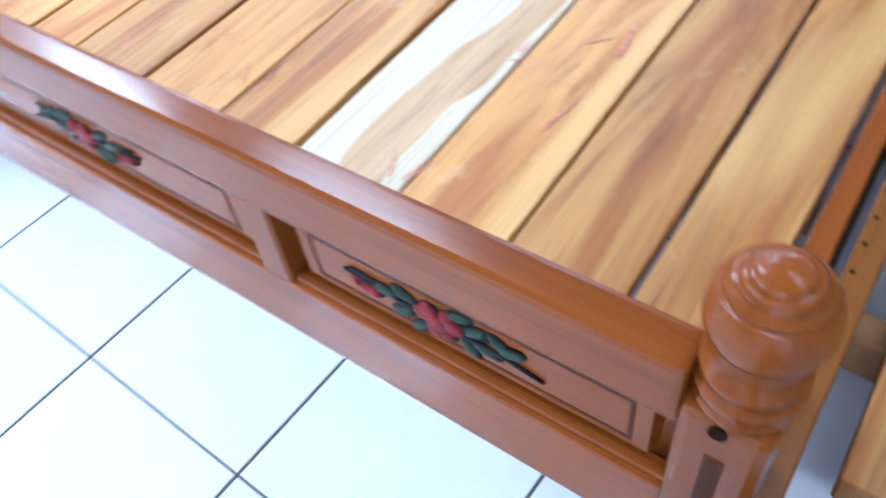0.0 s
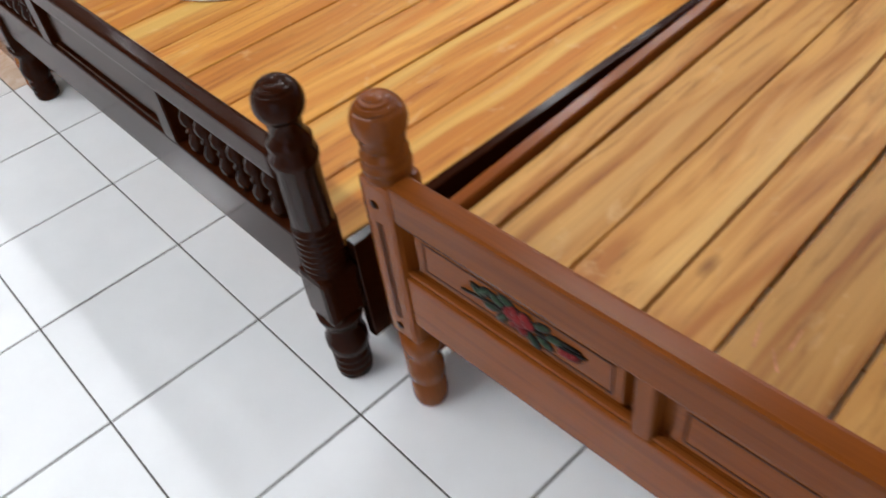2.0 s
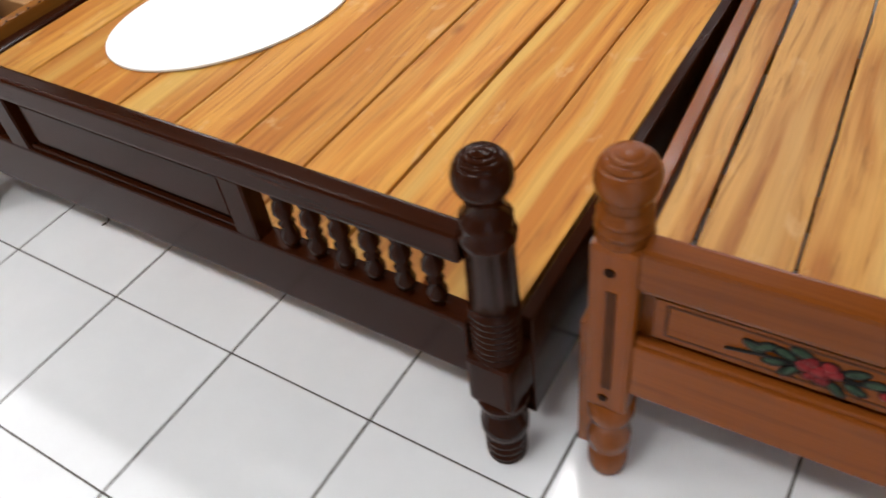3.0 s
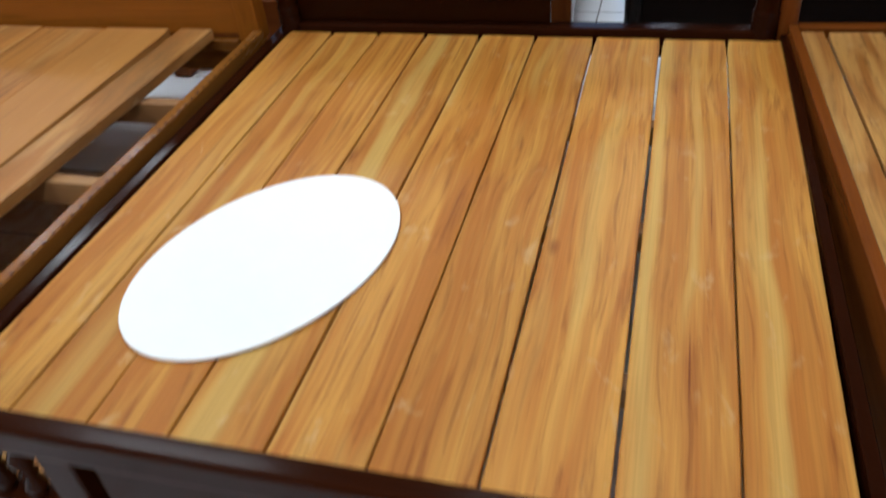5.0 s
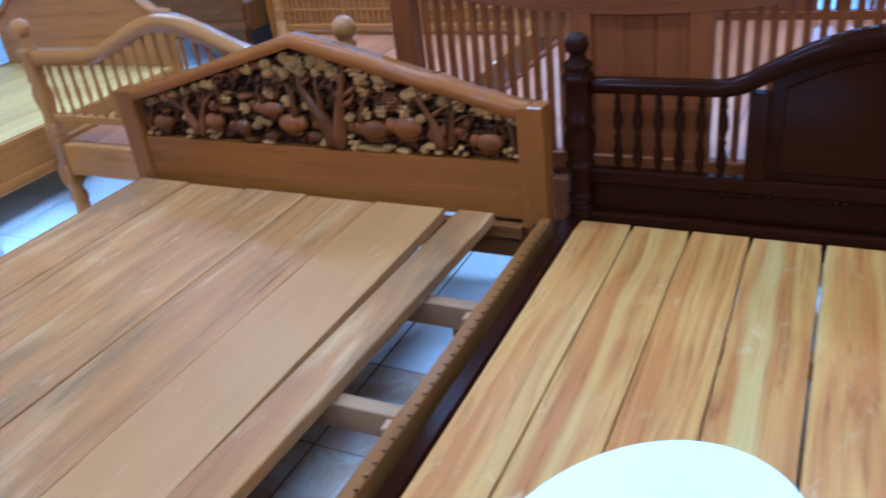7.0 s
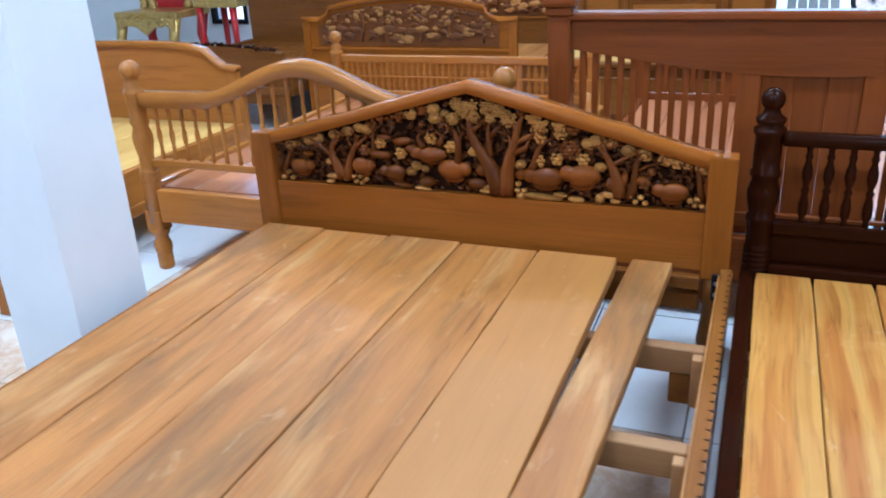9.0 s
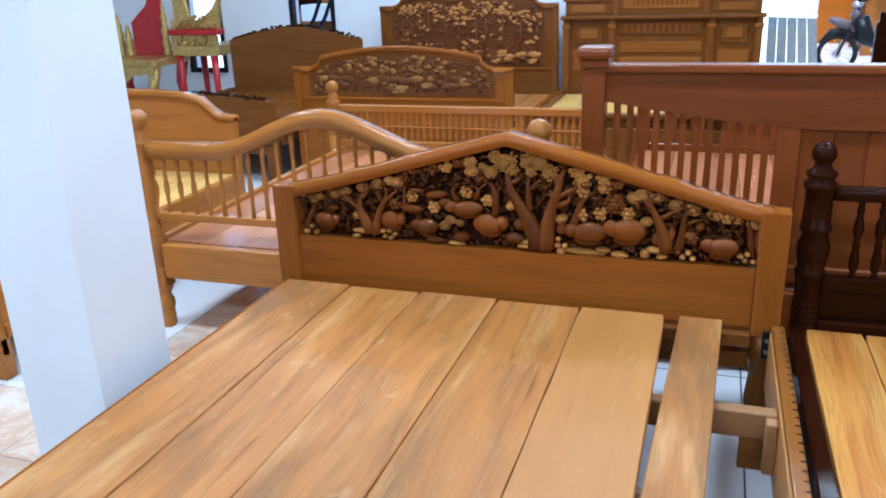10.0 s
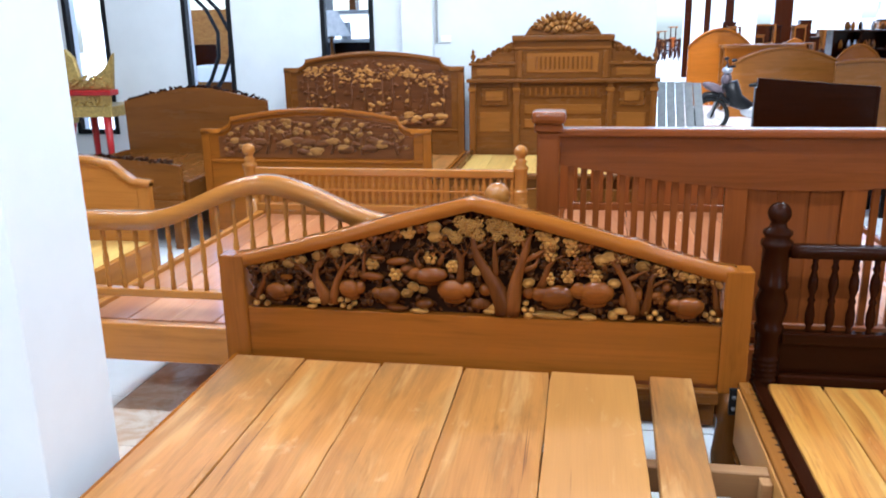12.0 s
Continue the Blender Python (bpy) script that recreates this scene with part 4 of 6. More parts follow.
    grow([(-2.190, 0.62), (-2.221, 0.718), (-2.238, 0.775), (-2.232, 0.806)], 0.022, [(-2.238, 0.765), (-2.271, 0.799), (-2.285, 0.779)], [(-2.26, 0.787), (-2.254, 0.81)], [(-2.218, 0.728), (-2.18, 0.758), (-2.142, 0.769)], [(-2.231, 0.788), (-2.208, 0.80)])
    grow([(-2.158, 0.62), (-2.139, 0.711), (-2.13, 0.75), (-2.137, 0.775)], 0.016, [(-2.132, 0.716), (-2.099, 0.736), (-2.063, 0.749)], [(-2.13, 0.75), (-2.107, 0.764)])
    grow([(-1.920, 0.62), (-1.946, 0.719), (-1.967, 0.745)], 0.013, [(-1.946, 0.715), (-1.931, 0.738)], [(-1.959, 0.735), (-1.982, 0.745)])
    grow([(-2.897, 0.752), (-2.915, 0.791), (-2.901, 0.825)], 0.012)
    grow([(-2.838, 0.764), (-2.824, 0.80), (-2.851, 0.823)], 0.012)
    # domed leaves under the ridge and between the trunks
    plates = [(-3.454, 0.764, 22), (-3.427, 0.740, 16), (-3.367, 0.765, 22), (-3.324, 0.785, 20), (-3.258, 0.797, 22), (-3.197, 0.812, 24), (-3.150, 0.828, 22), (-3.121, 0.810, 24), (-2.851, 0.895, 24), (-2.846, 0.862, 24), (-2.807, 0.881, 16), (-2.269, 0.820, 29), (-2.297, 0.797, 24), (-2.224, 0.812, 20), (-2.165, 0.795, 24)]
    plates += [(-2.115, 0.782, 24), (-2.534, 0.712, 20), (-2.702, 0.749, 22), (-2.256, 0.720, 20), (-2.948, 0.660, 20), (-2.926, 0.683, 20), (-2.893, 0.674, 16), (-3.284, 0.677, 18)]
    for x, z, r in plates:
        leaf_plate(bed, x, min(z, ridge(x) - 0.052 - 0.00085 * r), r / 1080, yr - 0.018, rng.uniform(-0.3, 0.3))
    grains, berries = [], {0: [], 1: []}
    for x, z, r in ((-2.761, 0.924, 25), (-2.735, 0.896, 27), (-2.777, 0.864, 24), (-2.702, 0.874, 22), (-2.647, 0.906, 27), (-2.605, 0.900, 22), (-2.575, 0.870, 27), (-2.638, 0.872, 18), (-2.703, 0.912, 18)):
        grains += bead_rows(x, min(z, ridge(x) - 0.05 - r / 1000), r / 1000, 0.0058, yr - 0.020, rng)
    # fruit clusters, pale and brown
    fruit = [(-3.059, 0.866, 24, 0), (-2.991, 0.874, 24, 0), (-2.938, 0.875, 22, 1), (-2.893, 0.895, 16, 0), (-3.100, 0.832, 16, 0), (-2.491, 0.880, 22, 1), (-2.468, 0.850, 24, 1), (-2.462, 0.812, 18, 1), (-2.399, 0.858, 18, 1), (-2.393, 0.827, 18, 1), (-2.352, 0.845, 20, 0), (-2.360, 0.773, 27, 0), (-2.405, 0.740, 18, 1)]
    fruit += [(-2.314, 0.743, 16, 1), (-2.469, 0.730, 18, 1), (-2.788, 0.762, 18, 1), (-2.867, 0.787, 14, 1), (-3.135, 0.730, 16, 0), (-2.986, 0.725, 16, 1), (-3.068, 0.761, 14, 1), (-2.045, 0.775, 20, 1), (-2.011, 0.752, 18, 1), (-2.048, 0.759, 16, 1), (-1.977, 0.750, 16, 1), (-1.931, 0.735, 14, 1), (-2.114, 0.674, 14, 0)]
    for x, z, r, fair in fruit:
        berries[fair] += [row for row in bead_rows(x, z, r / 1000 * 1.15, 0.0088, yr - 0.014, rng) if clear(row[0][0], row[0][2], 0.006)]
    tagged(part("carved_grain_mass", blobs(grains, 1), LEAF, bed, "pale leaf grains under the ridge", True), kind="stuff")
    tagged(part("carved_berry_mass", blobs(berries[1], 2), LEAF, bed, "pale carved berries", True), kind="stuff")
    tagged(part("carved_brown_berry_mass", blobs(berries[0], 2), TRUNK, bed, "brown carved berries", True), kind="stuff")
    # stones along the foot of the field
    stones = [(-3.499, 0.602, 12, 10), (-3.476, 0.622, 10, 10), (-3.459, 0.601, 12, 10), (-3.269, 0.620, 39, 12), (-3.222, 0.620, 16, 18), (-3.292, 0.598, 20, 8), (-2.907, 0.597, 35, 8), (-2.661, 0.605, 27, 10), (-2.638, 0.618, 35, 12), (-2.594, 0.602, 20, 14), (-2.458, 0.600, 78, 12), (-2.533, 0.598, 18, 13), (-2.337, 0.599, 31, 12), (-2.255, 0.609, 18, 18), (-2.223, 0.624, 33, 12), (-2.202, 0.604, 20, 10), (-2.393, 0.611, 27, 10)]
    stones += [(x, z, 11, 9) for x, z in ((-3.187, 0.625), (-3.162, 0.626), (-3.139, 0.615), (-3.18, 0.605), (-3.156, 0.60), (-2.546, 0.618), (-2.522, 0.617), (-2.543, 0.64), (-2.153, 0.627), (-2.12, 0.623), (-2.137, 0.607), (-2.105, 0.604), (-1.94, 0.631), (-1.946, 0.61), (-1.923, 0.609), (-1.961, 0.623))]
    for n, (x, z, a, b) in enumerate(stones):
        part("carved_stone", blobs([((x, yr - 0.016, z), (a / 1000, 0.016, b / 1000), 0.05 * (-1) ** n)], 2, 0.02, n), LEAF, bed, "", True)
    # smooth rounded forms between the trunks, each with a lesser lobe and two stubs
    for x, z, a, b, s in ((-3.417, 0.651, 43, 35, 1), (-3.152, 0.668, 39, 39, 1), (-3.014, 0.651, 43, 35, -1), (-2.864, 0.727, 59, 33, -1), (-2.791, 0.676, 53, 43, 1), (-2.441, 0.670, 59, 43, -1), (-2.312, 0.685, 59, 47, -1), (-2.015, 0.649, 49, 38, -1)):
        a, b = a / 1000, b / 1000
        rows = [((x, yr - 0.018, z), (a, 0.026, b * 0.86), 0.08 * s), ((x + s * a * 0.95, yr - 0.018, z + b * 0.12), (a * 0.48, 0.020, b * 0.62), 0.4 * s), ((x + s * a * 0.1, yr - 0.008, z - b * 0.75), (a * 0.75, 0.016, b * 0.45), 0)]
        part("rounded_carving", blobs(rows, 3), LUMP, bed, "smooth rounded carved form", True)
    for n, (x, z, a, b) in enumerate(((-3.053, 0.783, 31, 10), (-2.980, 0.771, 43, 16), (-3.076, 0.716, 49, 16), (-2.946, 0.745, 27, 16), (-2.990, 0.604, 39, 14), (-2.890, 0.621, 35, 18), (-2.695, 0.630, 39, 20), (-2.676, 0.681, 27, 24), (-2.534, 0.676, 20, 24), (-2.221, 0.660, 18, 27), (-2.177, 0.681, 16, 27), (-2.123, 0.683, 24, 14), (-2.089, 0.713, 16, 16), (-3.328, 0.738, 27, 12), (-3.382, 0.701, 24, 10))):
        part("carved_mound", blobs([((x, yr - 0.012, z), (a / 1000, 0.018, b / 1000), 0.1 * (-1) ** n)], 2, 0.03, n), LUMP if n % 3 else TRUNK, bed, "", True)
    # a thicket of small leaves behind it all, coloured dark for shade in the depth
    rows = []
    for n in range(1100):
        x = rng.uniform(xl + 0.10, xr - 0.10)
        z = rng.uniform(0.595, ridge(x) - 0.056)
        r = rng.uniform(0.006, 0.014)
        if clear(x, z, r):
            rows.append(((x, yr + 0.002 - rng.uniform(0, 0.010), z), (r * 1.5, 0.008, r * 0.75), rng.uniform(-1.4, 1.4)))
    tagged(part("carved_leaf_mass", blobs(rows, 1), THICKET, bed, "small carved leaves, coloured dark as the carving's shaded depth", True), kind="stuff")
    # under the headboard
    part("head_ledger", box(xl + 0.088, xr - 0.088, 1.90, 1.94, 0.33, 0.372, 0.002), BROWN["x"], bed)
    part("low_head_rail", box(xl + 0.088, xr - 0.088, 1.95, 1.985, 0.23, 0.33, 0.003), BROWN["x"], bed)
    bracket = part("corner_bracket", box(xr - 0.05, xr - 0.022, 1.915, 1.93, 0.29, 0.385, 0.002), BLACK, bed, "dark iron corner bracket")
    for z in (0.315, 0.355):
        part("bolt", lathe(xr - 0.036, 1.912, [(0.006, z - 0.005), (0.007, z), (0.006, z + 0.005)], 8), STEEL, bracket)
    part("corner_block", box(-1.945, -1.856, 1.405, 1.43, 0.20, 0.298, 0.003), BROWN["x"], bed, "brown block hanging under the cross bar")
    # side rails, the near one with a notched lip; deepened to darken the gap
    part("side_rail", box(-1.848, -1.810, 0.03, 1.93, 0.14, 0.405, 0.005, segments=2), TAWNY["y"], bed)
    part("rail_lining", box(-1.854, -1.8482, 0.05, 1.90, 0.20, 0.392, 0.001), DECK_WARM, bed, "pale unstained inner face of the rail")
    part("side_rail", box(-3.590, -3.574, 0.03, 1.93, 0.12, 0.414, 0.003), GOLDEN["y"], bed)
    # dark wedges stand for the shade inside the lip's notches
    notch = part("notch", prism([(-1.824, 0.0), (-1.812, 0.0045), (-1.812, -0.0045)], 0, 0.004, 0), RECESS, bed)
    notch.data.transform(Matrix.Translation((0, -bed.location.y + 0.076, 0.4065)) @ Matrix.Rotation(-math.pi / 2, 4, "X") @ Matrix.Translation((0, bed.location.y, 0)))
    for i in range(1, 46):
        more = new("notch", notch.data)
        more.parent, more.location = bed, (0, 0.04 * i, 0)
    for yy in (0.50, 0.95, 1.42):
        bar = part("cross_bar", box(-3.573, -1.855, yy - 0.022, yy + 0.022, 0.30, 0.378, 0.003), BARE, bed)
        part("rail_block", box(-1.885, -1.855, yy - 0.060, yy - 0.0225, 0.22, 0.372, 0.003), BARE, bar)
    edges = [-3.572, -3.31, -3.033, -2.745, -2.455, -2.178]
    for i, (a, b) in enumerate(zip(edges, edges[1:])):
        plank(a + 0.0004, b - 0.0004, 0.04, 1.896 - 0.006 * (i % 2), 0.381, 0.420 - 0.002 * (i % 2), DECK_WARM if i == 4 else DECK_C, bed, worn=0.0017)
    loose = box(-0.066, 0.066, -0.93, 0.94, 0.381, 0.421, 0.003)
    for v in loose.verts:
        v.co.x, v.co.y = v.co.x - 2.098 + 0.035 * v.co.y, v.co.y + 0.96
    part("loose_plank", loose, DECK_C, bed, "narrow loose plank lying askew")
    # foot end
    for x in (xl + 0.04, xr - 0.01):
        turned_post("foot_post", x, 0.0, FOOT_A, UPPER_A, (0.234, 0.634), 0.096, GOLDEN, bed)
    # unseen lower rail, made deep to shade the floor under the bed
    part("foot_rail", box(xl + 0.085, xr - 0.055, -0.02, 0.03, 0.06, 0.44, 0.006), GOLDEN["x"], bed)
    part("foot_rail", box(xl + 0.085, xr - 0.055, -0.02, 0.03, 0.52, 0.60, 0.006), GOLDEN["x"], bed)
    return bed


def build_bed_right():
    """The bed that stands past the orange one; only its rail and boards show."""
    bed = thing("wooden_bed", 2.75, 0.9, 0, "golden teak bed with notched side rail beside the orange bed", "bed", "beds in a row")
    k = -0.055
    # rail set close and deep so the slot beside it stays black
    plank(1.992, 2.026, -0.10, 2.0, 0.06, 0.45, BROWN["y"], bed, k, "side_rail")
    for yy in (0.42, 0.95, 1.45):
        part("cross_bar", box(2.0, 3.6, yy - 0.022, yy + 0.022, 0.30, 0.365, 0.003), BARE, bed)
    # small dark blocks drawn as the shade in cut notches
    notch = part("notch", box(1.996, 2.002, 0.05, 0.056, 0.446, 0.4512, 0.001), RECESS, bed)
    for i in range(1, 40):
        more = new("notch", notch.data)
        more.parent, more.location = bed, (k * 0.045 * i, 0.045 * i, 0)
    for i in range(6):
        plank(2.065 + 0.26 * i, 2.32 + 0.26 * i, 0.20, 1.95, 0.367, 0.41 - 0.002 * (i % 2), DECK_A, bed, k)
    for x in (2.07, 3.68):
        turned_post("foot_post", x, -0.15, FOOT_A, UPPER_A, (0.234, 0.634), 0.096, BROWN, bed)
    part("foot_rail", box(2.11, 3.63, -0.17, -0.12, 0.25, 0.45, 0.006), BROWN["x"], bed)
    for x in (1.96, 3.56):
        part("head_post", box(x - 0.04, x + 0.04, 1.96, 2.03, 0, 0.8, 0.006), BROWN["z"], bed)
    part("head_board", box(2.0, 3.52, 1.98, 2.01, 0.4, 0.78, 0.006), BROWN["x"], bed)
    return bed


def build_oval():
    bm = bmesh.new()
    n = 72
    c, s = math.cos(OVAL_TURN), math.sin(OVAL_TURN)
    ring = [(OVAL_A * math.cos(2 * math.pi * i / n), OVAL_B * math.sin(2 * math.pi * i / n)) for i in range(n)]
    rows = [[bm.verts.new((OVAL_X + c * u - s * v, OVAL_Y + s * u + c * v, z)) for u, v in ring] for z in (0.372, 0.378)]
    bm.faces.new(rows[1])
    bm.faces.new(rows[0][::-1])
    for i in range(n):
        bm.faces.new((rows[0][i], rows[0][(i + 1) % n], rows[1][(i + 1) % n], rows[1][i]))
    return tagged(part("oval_board", bm, PAPER), "blank white oval board lying on the dark bed", "board")


OVAL_X, OVAL_Y, OVAL_A, OVAL_B, OVAL_TURN = -1.239, 0.704, 0.375, 0.2685, radians(65.3)
build_bed_a()
build_bed_b()
build_bed_c()
build_bed_right()
build_oval()


def shaving(x, y, turn):
    """A curl of dark wood lying on the tiles."""
    pts = [(x + 0.012 * k * math.cos(turn + 0.5 * k), y + 0.012 * k * math.sin(turn + 0.5 * k), 0.003 + 0.002 * (k % 2)) for k in range(5)]
    tagged(part("wood_shaving", tube(pts, [0.002, 0.003, 0.003, 0.003, 0.0015], 6), DARK["x"], None, "", True), "small dark curl of wood on the tiles", "shaving")


shaving(-1.345, 0.092, 0.4)


# ---- beds behind ----
def build_bed_d():
    bed = thing("daybed", -3.55, 3.2, 0, "honey teak bed with an arched spindle board and pinkish deck", "bed", "beds behind the row")
    xl, xr, y = -4.405, -2.665, 2.2
    low = [(r * 0.92, h) for r, h in FOOT_B]
    post = [(0.044, 0.24), (0.044, 0.42), (0.048, 0.43)] + rings(0.045, 0.44, 0.50, 4) + [(0.038, 0.51), (0.034, 0.56), (0.046, 0.63), (0.046, 0.66), (0.034, 0.70), (0.044, 0.72), (0.040, 0.74), (0.040, 0.84), (0.047, 0.85), (0.047, 0.865), (0.030, 0.88), (0.040, 0.895), (0.026, 0.91)] + ball(0.046, 0.955, -0.9, 8)
    for x in (xl, xr):
        turned_post("foot_post", x, y, low, post, (0.195, 0.30), 0.085, HONEY, bed, "honey turned post with ball top")
    knots, tops = [xl + 0.04, -4.05, -3.54, -3.03, xr - 0.04], [0.862, 0.866, 1.016, 0.866, 0.862]
    top = lerp_rows(knots, tops, 61)
    part("arched_rail", strip(top, [(x, z - 0.068) for x, z in top], y - 0.032, y + 0.032, 0.016, 3), HONEY["x"], bed, "rounded rail arched in the middle", True)
    part("low_rail", box(xl + 0.04, xr - 0.04, y - 0.022, y + 0.022, 0.520, 0.553, 0.006, segments=2), HONEY["x"], bed)
    part("base_rail", box(xl + 0.04, xr - 0.04, y - 0.026, y + 0.026, 0.245, 0.405, 0.008, segments=2), HONEY["x"], bed)
    for i in range(23):
        x = xl + 0.10 + 0.07 * i
        z = min(top, key=lambda p: abs(p[0] - x))[1] - 0.066
        if x < xr - 0.06:
            spindle(x, y, 0.548, z, SLIM, HONEY["z"], bed, 10, 1.1)
    for x in (xl - 0.01, xr - 0.02):
        part("side_rail", box(x, x + 0.032, y + 0.03, 4.17, 0.25, 0.43, 0.006), HONEY["y"], bed)
    for i in range(9):
        plank(xl + 0.026 + 0.1885 * i, xl + 0.211 + 0.1885 * i, y + 0.028, 4.16, 0.385, 0.408 - 0.0015 * (i % 2), DECK_D, bed)
    # far end with a low spindle rail
    far = [(0.036, 0), (0.044, 0.02), (0.044, 0.5)] + rings(0.044, 0.5, 0.58, 4) + [(0.036, 0.59), (0.040, 0.70), (0.046, 0.71), (0.046, 0.725), (0.028, 0.74), (0.040, 0.755), (0.026, 0.77)] + ball(0.042, 0.815, -0.9, 8)
    for x in (-4.468, -2.733):
        part("head_post", lathe(x, 4.2, far, 18), HONEY["z"], bed, smooth=True)
    part("head_rail", box(-4.43, -2.77, 4.175, 4.225, 0.655, 0.705, 0.012, segments=3), HONEY["x"], bed)
    part("head_rail", box(-4.43, -2.77, 4.18, 4.22, 0.56, 0.572, 0.003), HONEY["x"], bed)
    part("head_rail", box(-4.43, -2.77, 4.175, 4.225, 0.425, 0.475, 0.008), HONEY["x"], bed)
    for i in range(38):
        if i != 28:
            spindle(-4.40 + 0.0437 * i, 4.2, 0.47, 0.66, BALUSTER, HONEY["z"], bed, 8, 0.85)
    part("mullion", box(-3.205, -3.17, 4.182, 4.218, 0.475, 0.655, 0.004), HONEY["z"], bed)
    return bed


def build_bed_e():
    bed = thing("wooden_bed", -1.625, 3.3, 0, "tall reddish teak bed with square posts and slatted board", "bed", "beds behind the row")
    y = 2.36
    xl, xr = -2.492, -0.765
    for x in (xl, xr):
        post = part("square_post", box(x - 0.042, x + 0.042, y - 0.042, y + 0.042, 0, 1.165, 0.006), REDDISH["z"], bed)
        part("cap", box(x - 0.052, x + 0.052, y - 0.052, y + 0.052, 1.165, 1.195, 0.006), REDDISH["x"], post)
        part("cap_top", box(x - 0.062, x + 0.062, y - 0.062, y + 0.062, 1.195, 1.240, 0.016, segments=2), REDDISH["x"], post)
    n = 31
    xs = [xl + 0.042 + (xr - xl - 0.084) * i / (n - 1) for i in range(n)]
    part("top_rail", strip([(x, 1.150) for x in xs], [(x, 1.045 - 0.085 * math.sin(math.pi * i / (n - 1))) for i, x in enumerate(xs)], y - 0.022, y + 0.022, 0.005), REDDISH["x"], bed, "deep rail bowed along its underside")
    part("rail_cap", box(xl + 0.03, xr - 0.03, y - 0.042, y + 0.042, 1.148, 1.178, 0.008, segments=2), REDDISH["x"], bed)
    for a, b in ((-1.862, -1.785), (-1.465, -1.388)):
        part("stile", box(a, b, y - 0.020, y + 0.020, 0.46, 1.0, 0.003), REDDISH["z"], bed)
    for i in range(3):
        part("panel_board", box(-1.785 + 0.1067 * i, -1.6785 + 0.1067 * i - 0.001, y - 0.006, y + 0.010, 0.46, 0.99, 0.003), REDDISH["z"], bed)
    for k in range(12):
        for x0, x1 in ((xl + 0.06, -1.872), (-1.378, xr - 0.06)):
            x = x0 + (x1 - x0) * (k + 0.5) / 12
            part("slat", box(x - 0.0115, x + 0.0115, y - 0.010, y + 0.010, 0.46, 1.04, 0.002), REDDISH["z"], bed)
    part("low_rail", box(xl + 0.042, xr - 0.042, y - 0.022, y + 0.022, 0.40, 0.465, 0.005), REDDISH["x"], bed)
    part("base_rail", box(xl + 0.042, xr - 0.042, y - 0.022, y + 0.022, 0.18, 0.36, 0.005), REDDISH["x"], bed)
    ye = 4.60
    for x in (xl - 0.015, xr - 0.015):
        part("side_rail", box(x, x + 0.03, y + 0.042, ye, 0.22, 0.40, 0.004), REDDISH["y"], bed)
    for i in range(9):
        plank(xl + 0.018 + 0.187 * i, xl + 0.202 + 0.187 * i, y + 0.03, ye - 0.03, 0.36, 0.385, DECK_D, bed)
    # the far end: a lower board of the same make
    for x in (xl, xr):
        part("square_post", box(x - 0.04, x + 0.04, ye - 0.03, ye + 0.05, 0, 0.88, 0.006), REDDISH["z"], bed)
    part("foot_rail", box(xl + 0.04, xr - 0.04, ye - 0.012, ye + 0.032, 0.76, 0.85, 0.006), REDDISH["x"], bed)
    part("foot_rail", box(xl + 0.04, xr - 0.04, ye - 0.012, ye + 0.032, 0.34, 0.43, 0.006), REDDISH["x"], bed)
    for i in range(6):
        part("panel_board", box(-2.02 + 0.133 * i, -1.888 + 0.133 * i, ye, ye + 0.018, 0.43, 0.76, 0.003), REDDISH["z"], bed)
    for k in range(7):
        for x in (xl + 0.085 + 0.055 * k, -1.18 + 0.055 * k):
            part("slat", box(x - 0.012, x + 0.012, ye, ye + 0.02, 0.43, 0.76, 0.002), REDDISH["z"], bed)
    return bed


